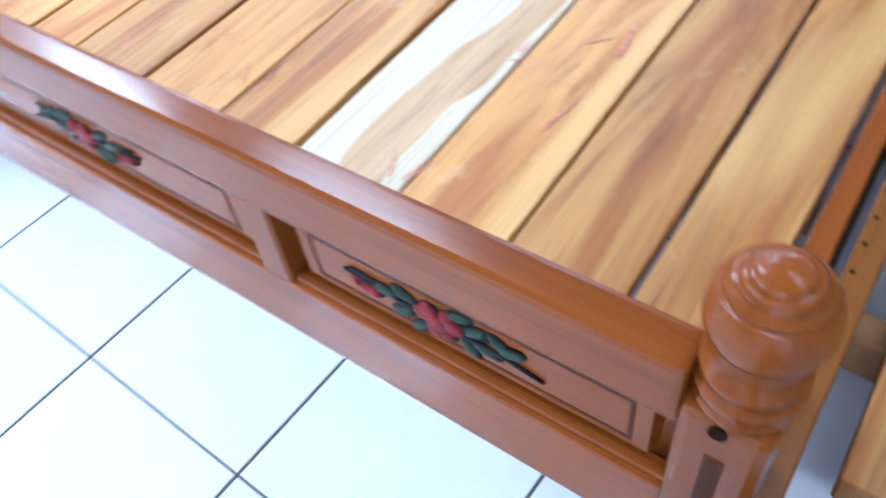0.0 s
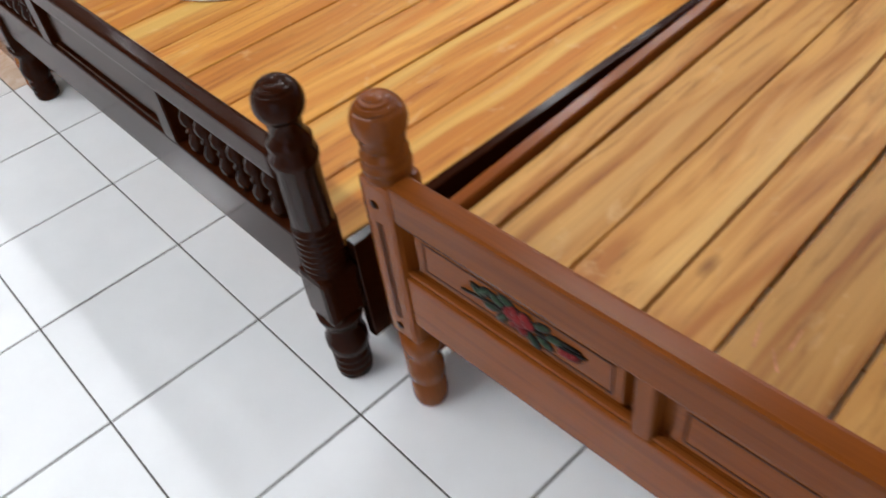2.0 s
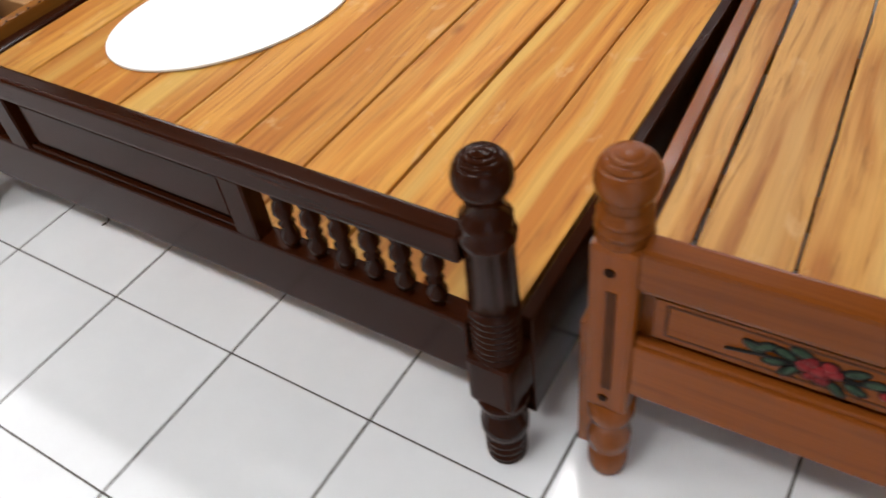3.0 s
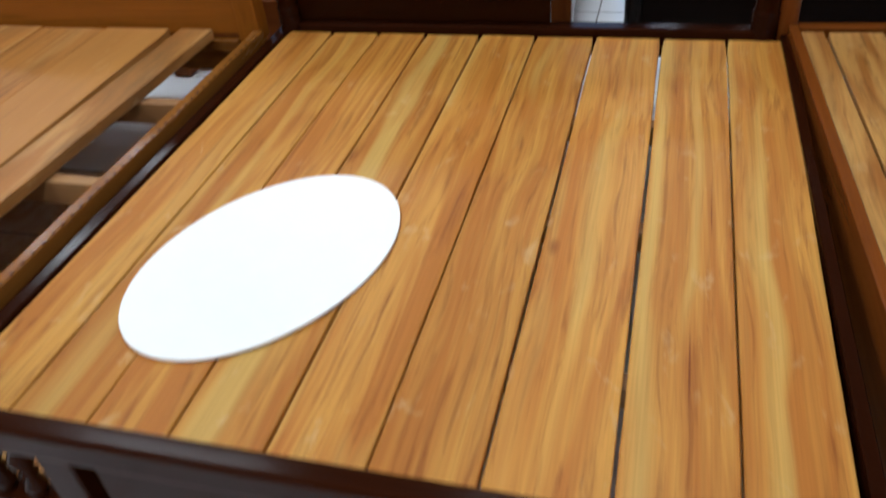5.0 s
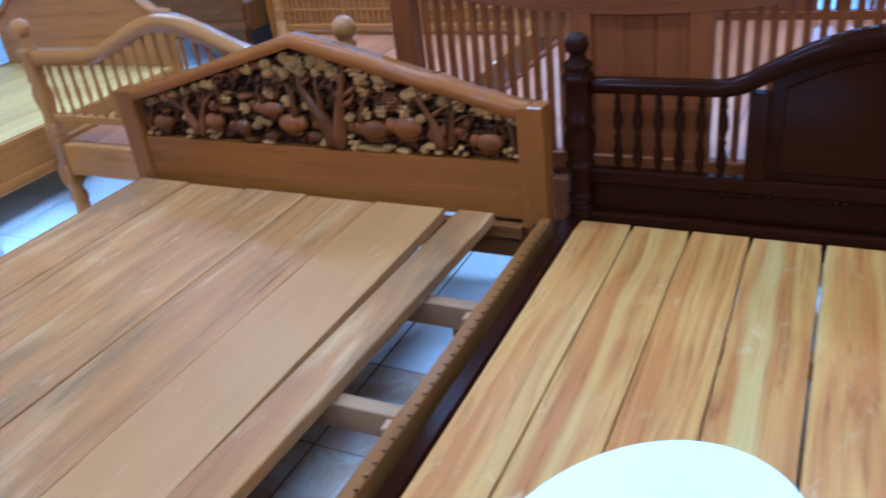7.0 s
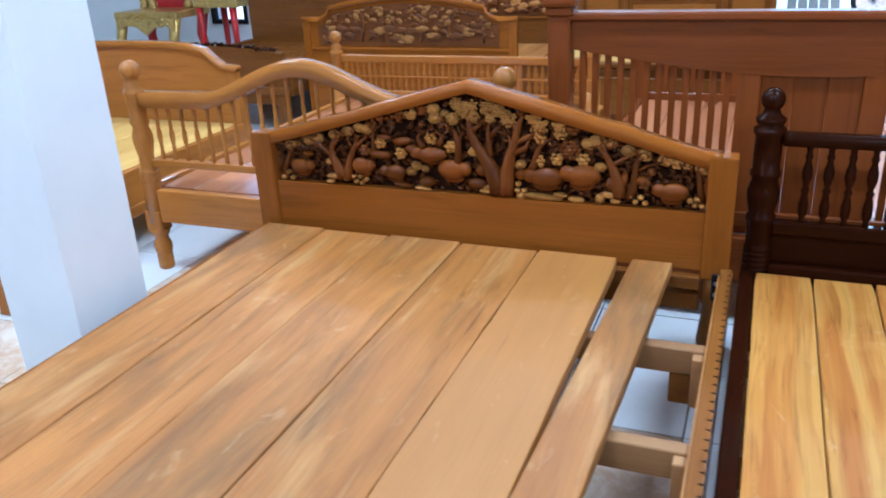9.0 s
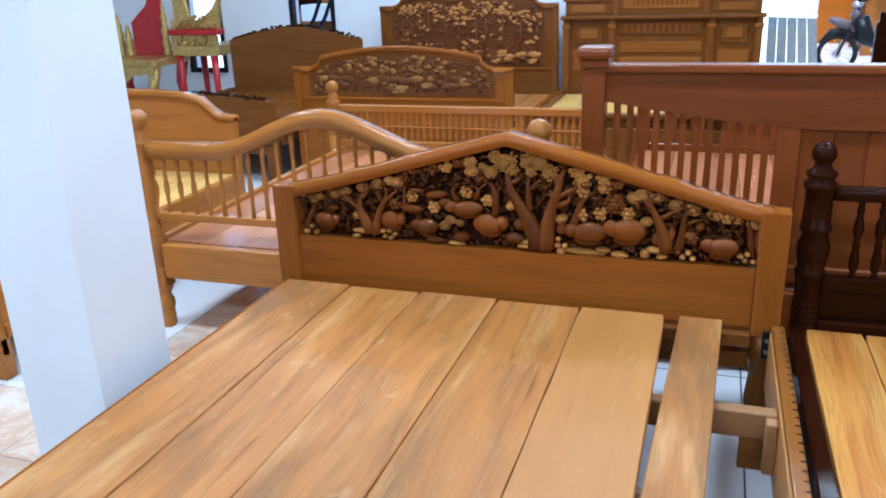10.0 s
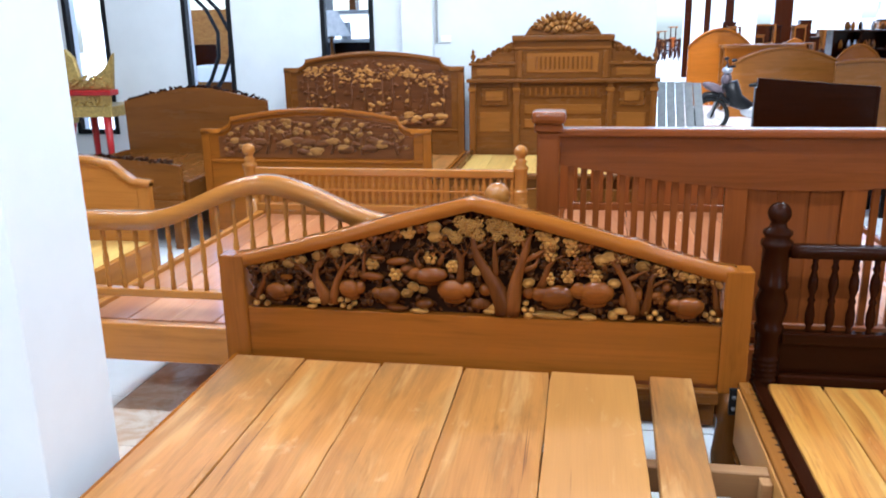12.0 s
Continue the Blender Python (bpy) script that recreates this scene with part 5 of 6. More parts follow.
def carved_field(parent, x0, x1, top, z0, y, seed, count):
    """A shallow carved scene: leafy crowns on trunks, small blossoms, and rounded mounds along the foot."""
    rng = random.Random(seed)
    pale, brown = [], []
    inside = lambda c, r: x0 + 0.02 + r < c[0] < x1 - 0.02 - r and z0 + 0.012 < c[2] - r * 0.5 and c[2] + r * 0.6 < top(c[0]) - 0.03

    def add(rows, c, a, b, turn=0.0, depth=0.008):
        if inside(c, a):
            rows.append((c, (a, depth, b), turn))

    crowns = max(5, count // 25)
    for k in range(crowns):
        x = x0 + (x1 - x0) * (k + 0.5 + rng.uniform(-0.25, 0.25)) / crowns
        z = top(x) - rng.uniform(0.07, 0.10) - 0.10 * rng.random() * (top(x) - z0 > 0.4)
        part("carved_trunk", tube([(x + rng.uniform(-0.03, 0.03), y, z0 + 0.03), (x, y - 0.004, (z0 + z) / 2), (x, y, z)], [0.012, 0.009, 0.006], 6), FCARVE, parent, "", True)
        for _ in range(count // 9):
            a, d = rng.uniform(0, 6.28), rng.random() ** 0.5
            r = rng.uniform(0.010, 0.024)
            add(pale if rng.random() < 0.62 else brown, (x + 0.115 * d * math.cos(a), y - rng.uniform(0, 0.008), z + 0.06 * d * math.sin(a)), r * 1.3, r * 0.7, rng.uniform(-0.6, 0.6))
    for _ in range(count):
        x = rng.uniform(x0 + 0.03, x1 - 0.03)
        r = rng.uniform(0.008, 0.018)
        add(pale if rng.random() < 0.3 else brown, (x, y - rng.uniform(0, 0.006), rng.uniform(z0 + 0.05, top(x) - 0.05)), r * 1.5, r, rng.uniform(-0.8, 0.8))
    for _ in range(count // 4):
        x, r = rng.uniform(x0 + 0.05, x1 - 0.05), rng.uniform(0.022, 0.05)
        add(pale if rng.random() < 0.35 else brown, (x, y - 0.004, z0 + rng.uniform(0.025, 0.13)), r * 1.35, r * 0.62, rng.uniform(-0.2, 0.2), 0.014)
    tagged(part("carved_foliage", blobs(pale, 2), FLEAF, parent, "pale carved leaves", True), kind="stuff")
    tagged(part("carved_relief", blobs(brown, 2), FCARVE, parent, "brown carved relief", True), kind="stuff")


def shouldered(x0, x1, z_end, z_step, z_top, shoulder, n=25):
    """Outline rows of a board with hollow shoulders and a bowed top."""
    rows = [(x0, z_end), (x0 + shoulder * 0.55, z_end)]
    for i in range(6):
        a = i / 5 * math.pi / 2
        rows.append((x0 + shoulder * (0.55 + 0.45 * math.sin(a)), z_end + (z_step - z_end) * (1 - math.cos(a))))
    inner0, inner1 = x0 + shoulder, x1 - shoulder
    for i in range(1, n):
        f = i / n
        rows.append((inner0 + (inner1 - inner0) * f, z_step + (z_top - z_step) * math.sin(math.pi * f)))
    return rows + [(x0 + x1 - x, z) for x, z in rows[:8]][::-1]


def height_on(rows, x):
    for (a, za), (b, zb) in zip(rows, rows[1:]):
        if a <= x <= b:
            return za + (zb - za) * (x - a) / max(1e-6, b - a)
    return rows[0][1]


def carved_board(parent, name, x0, x1, y, z_end, z_step, z_top, shoulder, field_z, border, seed, count, mats):
    rows = shouldered(x0, x1, z_end, z_step, z_top, shoulder)
    board = part(name, prism([(x0, 0.10)] + [(x1, 0.10)] + rows[::-1], y, y + 0.03, 0.006, 2), mats["x"], parent)
    rim = [(x, z) for x, z in rows]
    part("rim", strip([(x, z + 0.004) for x, z in rim], [(x, z - border * 0.55) for x, z in rim], y - 0.020, y + 0.004, 0.008, 2), mats["x"], board, "", True)
    for x in (x0, x1 - 0.06):
        part("stile", box(x, x + 0.06, y - 0.012, y + 0.034, 0.0, z_end - 0.03, 0.004), mats["z"], board)
    inner = [(x, z - border) for x, z in rows if x0 + border < x < x1 - border]
    ground = part("carving_ground", prism([(inner[0][0], field_z), (inner[-1][0], field_z)] + inner[::-1], y - 0.006, y + 0.002, 0), FCARVE, board, "carved brown ground")
    part("field_moulding", box(x0 + 0.06, x1 - 0.06, y - 0.014, y, field_z - 0.035, field_z - 0.012, 0.004), mats["x"], board)
    carved_field(parent, inner[0][0], inner[-1][0], lambda x: height_on(rows, x) - border + 0.03, field_z, y - 0.008, seed, count)
    return board


def build_bed_g():
    bed = thing("carved_bed", -4.28, 5.85, 0, "golden teak bed with carved bowed headboard and footboard", "bed", "beds along the back wall")
    carved_board(bed, "footboard", -5.128, -3.412, 4.9, 0.862, 0.945, 1.012, 0.24, 0.655, 0.055, 21, 150, GOLDEN)
    carved_board(bed, "headboard", -5.165, -3.450, 6.76, 1.208, 1.285, 1.352, 0.22, 0.66, 0.07, 22, 270, BROWN)
    for x in (-5.10, -3.46):
        part("side_rail", box(x, x + 0.035, 4.93, 6.75, 0.25, 0.45, 0.005), GOLDEN["y"], bed)
    for i in range(8):
        plank(-5.063 + 0.2 * i, -4.866 + 0.2 * i, 4.94, 6.74, 0.38, 0.405, DECK_C, bed)
    return bed


def build_bed_i():
    bed = thing("ornate_bed", -2.565, 5.85, 0, "tall brown teak bed with corniced and crested headboard", "bed", "beds along the back wall")
    xl, xr, y = -3.40, -1.735, 6.76
    m = BROWN
    part("head_board", box(xl + 0.03, xr - 0.03, y, y + 0.04, 0.0, 1.08, 0.004), m["x"], bed)
    part("shelf", box(xl - 0.02, xr + 0.02, y - 0.07, y + 0.05, 1.065, 1.10, 0.010, segments=2), m["x"], bed)
    for a, b in ((xl + 0.02, -2.985), (-2.145, xr - 0.02)):
        part("upper_box", box(a, b, y - 0.03, y + 0.045, 1.10, 1.215, 0.004), m["x"], bed)
        part("upper_cornice", box(a - 0.02, b + 0.005, y - 0.05, y + 0.05, 1.215, 1.242, 0.008, segments=2), m["x"], bed)
        part("strip_panel", box(a + 0.05, b - 0.05, y - 0.036, y - 0.028, 1.125, 1.19, 0.003), TAWNY["x"], bed)
    part("centre_box", box(-2.985, -2.145, y - 0.045, y + 0.05, 1.10, 1.43, 0.005), m["x"], bed)
    part("centre_cornice", box(-3.01, -2.12, y - 0.075, y + 0.055, 1.425, 1.475, 0.012, segments=2), m["x"], bed)
    part("centre_moulding", box(-2.99, -2.14, y - 0.055, y, 1.345, 1.375, 0.008), m["x"], bed)
    for x in (-2.965, -2.215):
        part("pilaster", box(x, x + 0.05, y - 0.062, y, 1.10, 1.345, 0.006), m["z"], bed)
    part("centre_panel", box(-2.88, -2.25, y - 0.054, y - 0.044, 1.15, 1.32, 0.006), TAWNY["x"], bed)
    for i in range(13):
        part("reed", box(-2.80 + 0.04 * i, -2.782 + 0.04 * i, y - 0.062, y - 0.052, 1.18, 1.29, 0.004), m["z"], bed)
    # carved crest: a fan of leaves and scrolled shoulders
    crest = [(-2.90, 1.475), (-2.86, 1.54), (-2.76, 1.595), (-2.66, 1.64), (-2.565, 1.668), (-2.47, 1.64), (-2.37, 1.595), (-2.27, 1.54), (-2.23, 1.475)]
    part("crest", prism(crest, y - 0.02, y + 0.03, 0.008, 2), m["x"], bed, "carved arched crest")
    rng = random.Random(31)
    for i in range(15):
        a = -1.25 + 2.5 * i / 14
        rows = [((-2.565 + math.sin(a) * r, y - 0.03, 1.487 + math.cos(a) * r * 0.62), (0.020, 0.016, 0.030), a) for r in (0.08, 0.15, 0.22, 0.27)]
        part("carved_leaf", blobs(rows, 1), FLEAF if i % 2 else m["x"], bed, "", True)
    for s in (-1, 1):
        for i in range(9):
            f = i / 8
            c = (-2.565 + s * (0.39 + 0.36 * f), y + 0.0, 1.43 - 0.165 * f ** 0.7 - 0.02 * math.sin(f * 9))
            part("scroll_leaf", blobs([(c, (0.032, 0.02, 0.026), s * 0.6), ((c[0], c[1] - 0.012, c[2] + 0.014), (0.016, 0.014, 0.016), 0)], 1), m["x"], bed, "", True)
        part("scroll_wing", prism([(-2.565 + s * 0.42, 1.24), (-2.565 + s * 0.80, 1.24), (-2.565 + s * 0.62, 1.30), (-2.565 + s * 0.50, 1.40), (-2.565 + s * 0.42, 1.43)][::s], y - 0.005, y + 0.03, 0.004), m["x"], bed)
        part("finial", lathe(-2.565 + s * 0.80, y, [(0.018, 1.242), (0.024, 1.25), (0.010, 1.262), (0.024, 1.285), (0.026, 1.30), (0.010, 1.32), (0.016, 1.33), (0.003, 1.36)], 12), m["z"], bed, "", True)
    for x in (xl, -3.0, -2.17, xr - 0.06):
        part("pilaster", box(x, x + 0.06, y - 0.04, y + 0.05, 0.0, 1.065, 0.006), m["z"], bed)
        part("capital", box(x - 0.008, x + 0.068, y - 0.05, y, 0.985, 1.02, 0.006), TAWNY["x"], bed)
    for a, b in ((xl + 0.09, -3.03), (-2.08, xr - 0.09)):
        field_panel("panel", a, b, 0.84, 1.04, y - 0.036, 0.034, m, bed)
        part("panel_relief", box(a + 0.06, b - 0.06, y - 0.034, y - 0.022, 0.90, 0.99, 0.005), TAWNY["x"], bed)
        part("low_panel", box(a, b, y - 0.008, y, 0.62, 0.80, 0.004), TAWNY["x"], bed)
    for z, h in ((0.93, 0.11), (0.78, 0.09), (0.66, 0.08)):
        part("centre_strip", box(-2.90, -2.21, y - 0.014, y, z, z + h, 0.006), TAWNY["x"] if z < 0.9 else m["x"], bed)
    for i in range(12):
        part("reed", box(-2.86 + 0.053 * i, -2.84 + 0.053 * i, y - 0.024, y - 0.012, 0.95, 1.02, 0.004), TAWNY["z"], bed)
    for x in (xl, xr - 0.035):
        part("side_rail", box(x, x + 0.035, 4.95, 6.72, 0.25, 0.46, 0.005), m["y"], bed)
    for i in range(8):
        plank(xl + 0.038 + 0.199 * i, xl + 0.235 + 0.199 * i, 4.96, 6.71, 0.39, 0.415, DECK_K, bed)
    part("footboard", box(xl, xr, 4.9, 4.95, 0.08, 0.52, 0.006), m["x"], bed)
    part("foot_cap", box(xl - 0.03, xr + 0.03, 4.88, 4.97, 0.52, 0.555, 0.010, segments=2), m["x"], bed)
    part("foot_panel", box(xl + 0.12, xr - 0.12, 4.888, 4.902, 0.2, 0.46, 0.006), TAWNY["x"], bed)
    return bed


def leafy_edge(parent, x0, x1, rows_z, y, seed, step=0.045):
    rng = random.Random(seed)
    n = int((x1 - x0) / step)
    for i in range(n):
        x = x0 + (x1 - x0) * (i + 0.5) / n
        z = rows_z(x)
        rows = [((x + rng.uniform(-0.02, 0.02), y + rng.uniform(-0.012, 0.012), z + rng.uniform(-0.005, 0.018)), (0.022, 0.016, 0.012), rng.uniform(-0.8, 0.8)) for _ in range(3)]
        part("carved_leaf", blobs(rows, 1), DARK["x"], parent, "", True)


def build_bed_h():
    bed = thing("wooden_bed", -5.9, 5.4, 0, "plain brown teak bed with leaf-carved top edges", "bed", "beds along the back wall")
    xl, xr = -6.56, -5.17
    top = lambda x: 0.95 + 0.115 * math.sin(math.pi * max(0, min(1, (x - xl) / (xr - xl)))) ** 1.2
    rows = [(xl + (xr - xl) * i / 20, top(xl + (xr - xl) * i / 20)) for i in range(21)]
    part("headboard", prism([(xl, 0.0), (xr, 0.0)] + rows[::-1], 6.28, 6.32, 0.005), BROWN["x"], bed)
    leafy_edge(bed, xl + 0.03, xr - 0.03, top, 6.30, 41)
    ft = lambda x: 0.62 + 0.05 * math.sin(math.pi * max(0, min(1, (x - xl) / (xr - xl))))
    rows = [(xl + (xr - xl) * i / 12, ft(xl + (xr - xl) * i / 12)) for i in range(13)]
    part("footboard", prism([(xl - 0.05, 0.22), (xr - 0.05, 0.22)] + [(x - 0.05, z) for x, z in rows[::-1]], 4.70, 4.74, 0.005), BROWN["x"], bed)
    leafy_edge(bed, xl + 0.0, xr - 0.12, lambda x: ft(x + 0.05), 4.72, 42)
    part("foot_moulding", box(xl - 0.07, xr - 0.03, 4.67, 4.76, 0.30, 0.36, 0.012, segments=2), BROWN["x"], bed)
    for x in (xl - 0.02, xr - 0.14):
        part("leg", box(x, x + 0.09, 4.68, 4.76, 0, 0.30, 0.012, segments=2), BROWN["z"], bed)
    for x in (xl - 0.03, xr - 0.06):
        part("side_rail", box(x, x + 0.04, 4.745, 6.28, 0.28, 0.50, 0.006), BROWN["y"], bed)
    for i in range(5):
        plank(xl + 0.02 + 0.26 * i, xl + 0.277 + 0.26 * i, 4.75, 6.275, 0.44, 0.47, BROWN["y"], bed)
    return bed


def build_bed_k():
    bed = thing("yellow_bed", -5.5, 2.6, 0, "golden bed with stepped headboard and yellow board deck", "bed", "beds behind the row")
    xl, xr, y = -6.3, -4.73, 3.42
    half = [(xr, 0.74), (xr - 0.10, 0.75), (xr - 0.16, 0.79), (xr - 0.22, 0.845), (xr - 0.34, 0.87), (xr - 0.5, 0.88), ((xl + xr) / 2, 0.885)]
    rows = half + [(xl + xr - x, z) for x, z in half[:-1]][::-1]
    part("headboard", prism([(xr, 0.0)] + rows + [(xl, 0.0)], y, y + 0.04, 0.006, 2), HONEY["x"], bed)
    part("top_rail", strip([(x, z + 0.012) for x, z in rows[::-1]], [(x, z - 0.022) for x, z in rows[::-1]], y - 0.02, y + 0.055, 0.008, 2), HONEY["x"], bed, "", True)
    part("stile", box(xr - 0.07, xr, y - 0.012, y, 0.0, 0.72, 0.004), HONEY["z"], bed)
    for i in range(6):
        plank(xl + 0.03 + 0.252 * i, xl + 0.28 + 0.252 * i, 1.62, y - 0.005, 0.38, 0.405, DECK_K, bed)
    for x in (xl - 0.01, xr - 0.025):
        part("side_rail", box(x, x + 0.035, 1.6, y, 0.20, 0.41, 0.006), HONEY["y"], bed)
    part("base_moulding", box(xr - 0.01, xr + 0.03, 1.6, y, 0.17, 0.23, 0.012, segments=2), HONEY["y"], bed)
    part("footboard", box(xl, xr + 0.02, 1.56, 1.60, 0.10, 0.50, 0.006), HONEY["x"], bed)
    for x in (xl, xr - 0.05):
        part("leg", box(x, x + 0.07, 1.55, 1.62, 0, 0.18, 0.008), HONEY["z"], bed)
    return bed


def build_bed_j():
    bed = thing("dark_bed", 0.03, 3.4, 0, "bed with ball posts and arched board, deep shade coloured near-black", "bed", "beds behind the row")
    xl, xr, y = -0.505, 0.56, 2.62
    post = [(0.034, 0), (0.040, 0.02), (0.040, 0.69), (0.046, 0.70), (0.046, 0.72), (0.022, 0.76), (0.020, 0.80)] + ball(0.042, 0.862, -1.0, 8)
    for x in (xl, xr):
        part("head_post", lathe(x, y, post, 18), EBONY["z"], bed, smooth=True)
    top = lerp_rows([xl + 0.03, xl + 0.22, 0.03, xr - 0.22, xr - 0.03], [0.725, 0.735, 0.905, 0.735, 0.725], 33)
    part("arched_rail", strip(top, [(x, z - 0.075) for x, z in top], y - 0.028, y + 0.028, 0.012, 2), EBONY["x"], bed, "", True)
    part("low_rail", box(xl + 0.03, xr - 0.03, y - 0.02, y + 0.02, 0.06, 0.285, 0.005), EBONY["x"], bed)
    # broad slanting black boards with gaps between, standing for deep shade behind the arch
    for row in (((-0.47, 0.385), (-0.178, 0.385), (-0.457, 0.64), (-0.47, 0.64)),
                ((-0.098, 0.385), (-0.046, 0.385), (-0.093, 0.64), (-0.184, 0.75), (-0.30, 0.70), (-0.351, 0.648)),
                ((-0.012, 0.385), (0.012, 0.385), (-0.008, 0.553), (-0.008, 0.83), (-0.09, 0.82), (-0.121, 0.75), (-0.046, 0.64)),
                ((0.05, 0.385), (0.53, 0.385), (0.53, 0.68), (0.30, 0.76), (0.06, 0.85), (-0.006, 0.83), (-0.006, 0.57), (0.047, 0.556))):
        part("back_board", prism(row, y + 0.02, y + 0.035, 0.002), EBONY["z"], bed)
    for x in (xl - 0.01, xr - 0.02):
        part("side_rail", box(x, x + 0.03, y + 0.03, 4.55, 0.2, 0.38, 0.005), EBONY["y"], bed)
    part("foot_rail", box(xl, xr, 4.52, 4.57, 0.0, 0.273, 0.006), EBONY["x"], bed)
    return bed


def scrolls(parent, x0, x1, y, z0, z1, count, seed):
    """Gilded scroll carving spread over a panel."""
    rng = random.Random(seed)
    for _ in range(count):
        x, z, turn = rng.uniform(x0, x1), rng.uniform(z0, z1), rng.uniform(-1, 1)
        part("gilt_scroll", blobs([((x, y, z), (0.030, 0.018, 0.018), turn), ((x + 0.03, y, z + 0.02), (0.016, 0.014, 0.016), 0)], 1), GOLD, parent, "", True)


def gilt_post(parent, x, y, z0, z1):
    """A carved post that tapers in knobs to a flame tip."""
    h = z1 - z0
    rows = [(0.045, 0), (0.055, 0.06), (0.036, 0.14), (0.052, 0.24), (0.034, 0.36), (0.048, 0.48), (0.028, 0.60), (0.038, 0.70), (0.018, 0.82), (0.022, 0.88), (0.003, 1.0)]
    part("gilt_post", lathe(x, y, [(r, z0 + f * h) for r, f in rows], 10), GOLD, parent, "", True)


def build_throne():
    seat = thing("gilded_throne", -7.6, 6.2, 0, "gilded carved throne with a red lacquer back", "chair", "gilded seats")
    y = 6.0
    part("seat", box(-8.0, -7.22, y, y + 0.55, 0.72, 0.79, 0.012, segments=2), GOLD, seat)
    part("apron", prism([(-7.98, 0.73), (-7.96, 0.60), (-7.86, 0.66), (-7.72, 0.64), (-7.61, 0.56), (-7.50, 0.64), (-7.36, 0.66), (-7.26, 0.60), (-7.24, 0.73)], y - 0.02, y + 0.01, 0.006), GOLD, seat, "scalloped gilded apron")
    for x in (-7.94, -7.28):
        for yy, mat in ((y + 0.05, GOLD), (y + 0.5, RED)):
            part("leg", tube([(x, yy, 0.73), (x * 1.004, yy - 0.03, 0.52), (x, yy, 0.22), (x * 1.003, yy - 0.03, 0.0)], [0.06, 0.05, 0.032, 0.045], 10), mat, seat, "", True)
    part("red_back", prism([(-7.80, 0.79), (-7.42, 0.79), (-7.42, 1.52), (-7.50, 1.50), (-7.60, 1.28), (-7.80, 1.12)], y + 0.44, y + 0.48, 0.004), RED, seat, "red lacquered back panel")
    for x, top in ((-7.95, 1.22), (-7.84, 1.10), (-7.38, 1.32), (-7.27, 1.16)):
        gilt_post(seat, x, y + 0.42, 0.78, top)
    scrolls(seat, -7.96, -7.28, y - 0.015, 0.64, 0.74, 16, 51)
    bench = thing("gilded_bench", -6.95, 6.4, 0, "gilded carved bench with red rails and legs", "bench", "gilded seats")
    y = 6.36
    part("seat", box(-7.20, -6.68, y - 0.1, y + 0.4, 0.80, 0.90, 0.010, segments=2), GOLD, bench)
    part("rail", box(-7.22, -6.66, y - 0.13, y + 0.02, 1.00, 1.05, 0.008), RED, bench, "red lacquered rail")
    part("apron", box(-7.18, -6.70, y - 0.08, y - 0.04, 0.88, 1.0, 0.006), GOLD, bench)
    part("gold_back", prism([(-7.20, 1.05), (-6.70, 1.05), (-6.66, 1.38), (-6.76, 1.24), (-6.86, 1.17), (-6.96, 1.13), (-7.02, 1.16), (-7.06, 1.34), (-7.14, 1.42), (-7.20, 1.40)], y - 0.02, y + 0.03, 0.008), GOLD, bench, "gilded back rising to a point")
    for x in (-7.16, -6.76):
        for yy in (y - 0.06, y + 0.34):
            part("leg", lathe(x, yy, [(0.03, 0), (0.036, 0.05), (0.022, 0.2), (0.030, 0.5), (0.038, 0.80)], 10), RED, bench, "", True)
    scrolls(bench, -7.16, -6.76, y - 0.03, 1.08, 1.16, 18, 52)
    scrolls(bench, -7.16, -6.74, y - 0.09, 0.90, 0.98, 14, 53)
    return seat


# ---- the hall at the back ----
def build_slabs():
    for i in range(5):
        x = -1.645 + 0.084 * i
        bm = box(x, x + 0.077, 7.40, 7.44, 0, 1.0 - 0.004 * i, 0.004)
        for v in bm.verts:
            v.co.y += 0.38 * v.co.z
            v.co.x += 0.09 * (1 - v.co.z) * (i + 1) / 5
        tagged(part("grey_board", bm, GREYWOOD), "long grey weathered board leaning upright", "board", "leaning grey boards")


def build_dark_board():
    b = thing("dark_headboard", -0.18, 7.7, 0, "plain dark brown board bed end standing in the hall", "headboard")
    part("panel", prism([(-0.73, 0.12), (0.36, 0.10), (0.36, 0.955), (-0.73, 1.04)], 7.60, 7.64, 0.004), DARK["x"], b)
    for x in (-0.75, 0.34):
        part("leg", box(x, x + 0.03, 7.59, 7.66, 0, 0.95, 0.004), DARK["z"], b)
    part("low_bench", box(-1.05, -0.76, 7.7, 8.6, 0.42, 0.47, 0.004), BARE, b)
    part("bench_leg", box(-1.0, -0.95, 7.75, 7.8, 0, 0.42, 0.003), BARE, b)
    part("bench_leg", box(-0.85, -0.80, 8.5, 8.55, 0, 0.42, 0.003), BARE, b)
    part("floor_rail", box(-1.0, 0.36, 8.62, 8.66, 0.0, 0.42, 0.003), BROWN["x"], b)


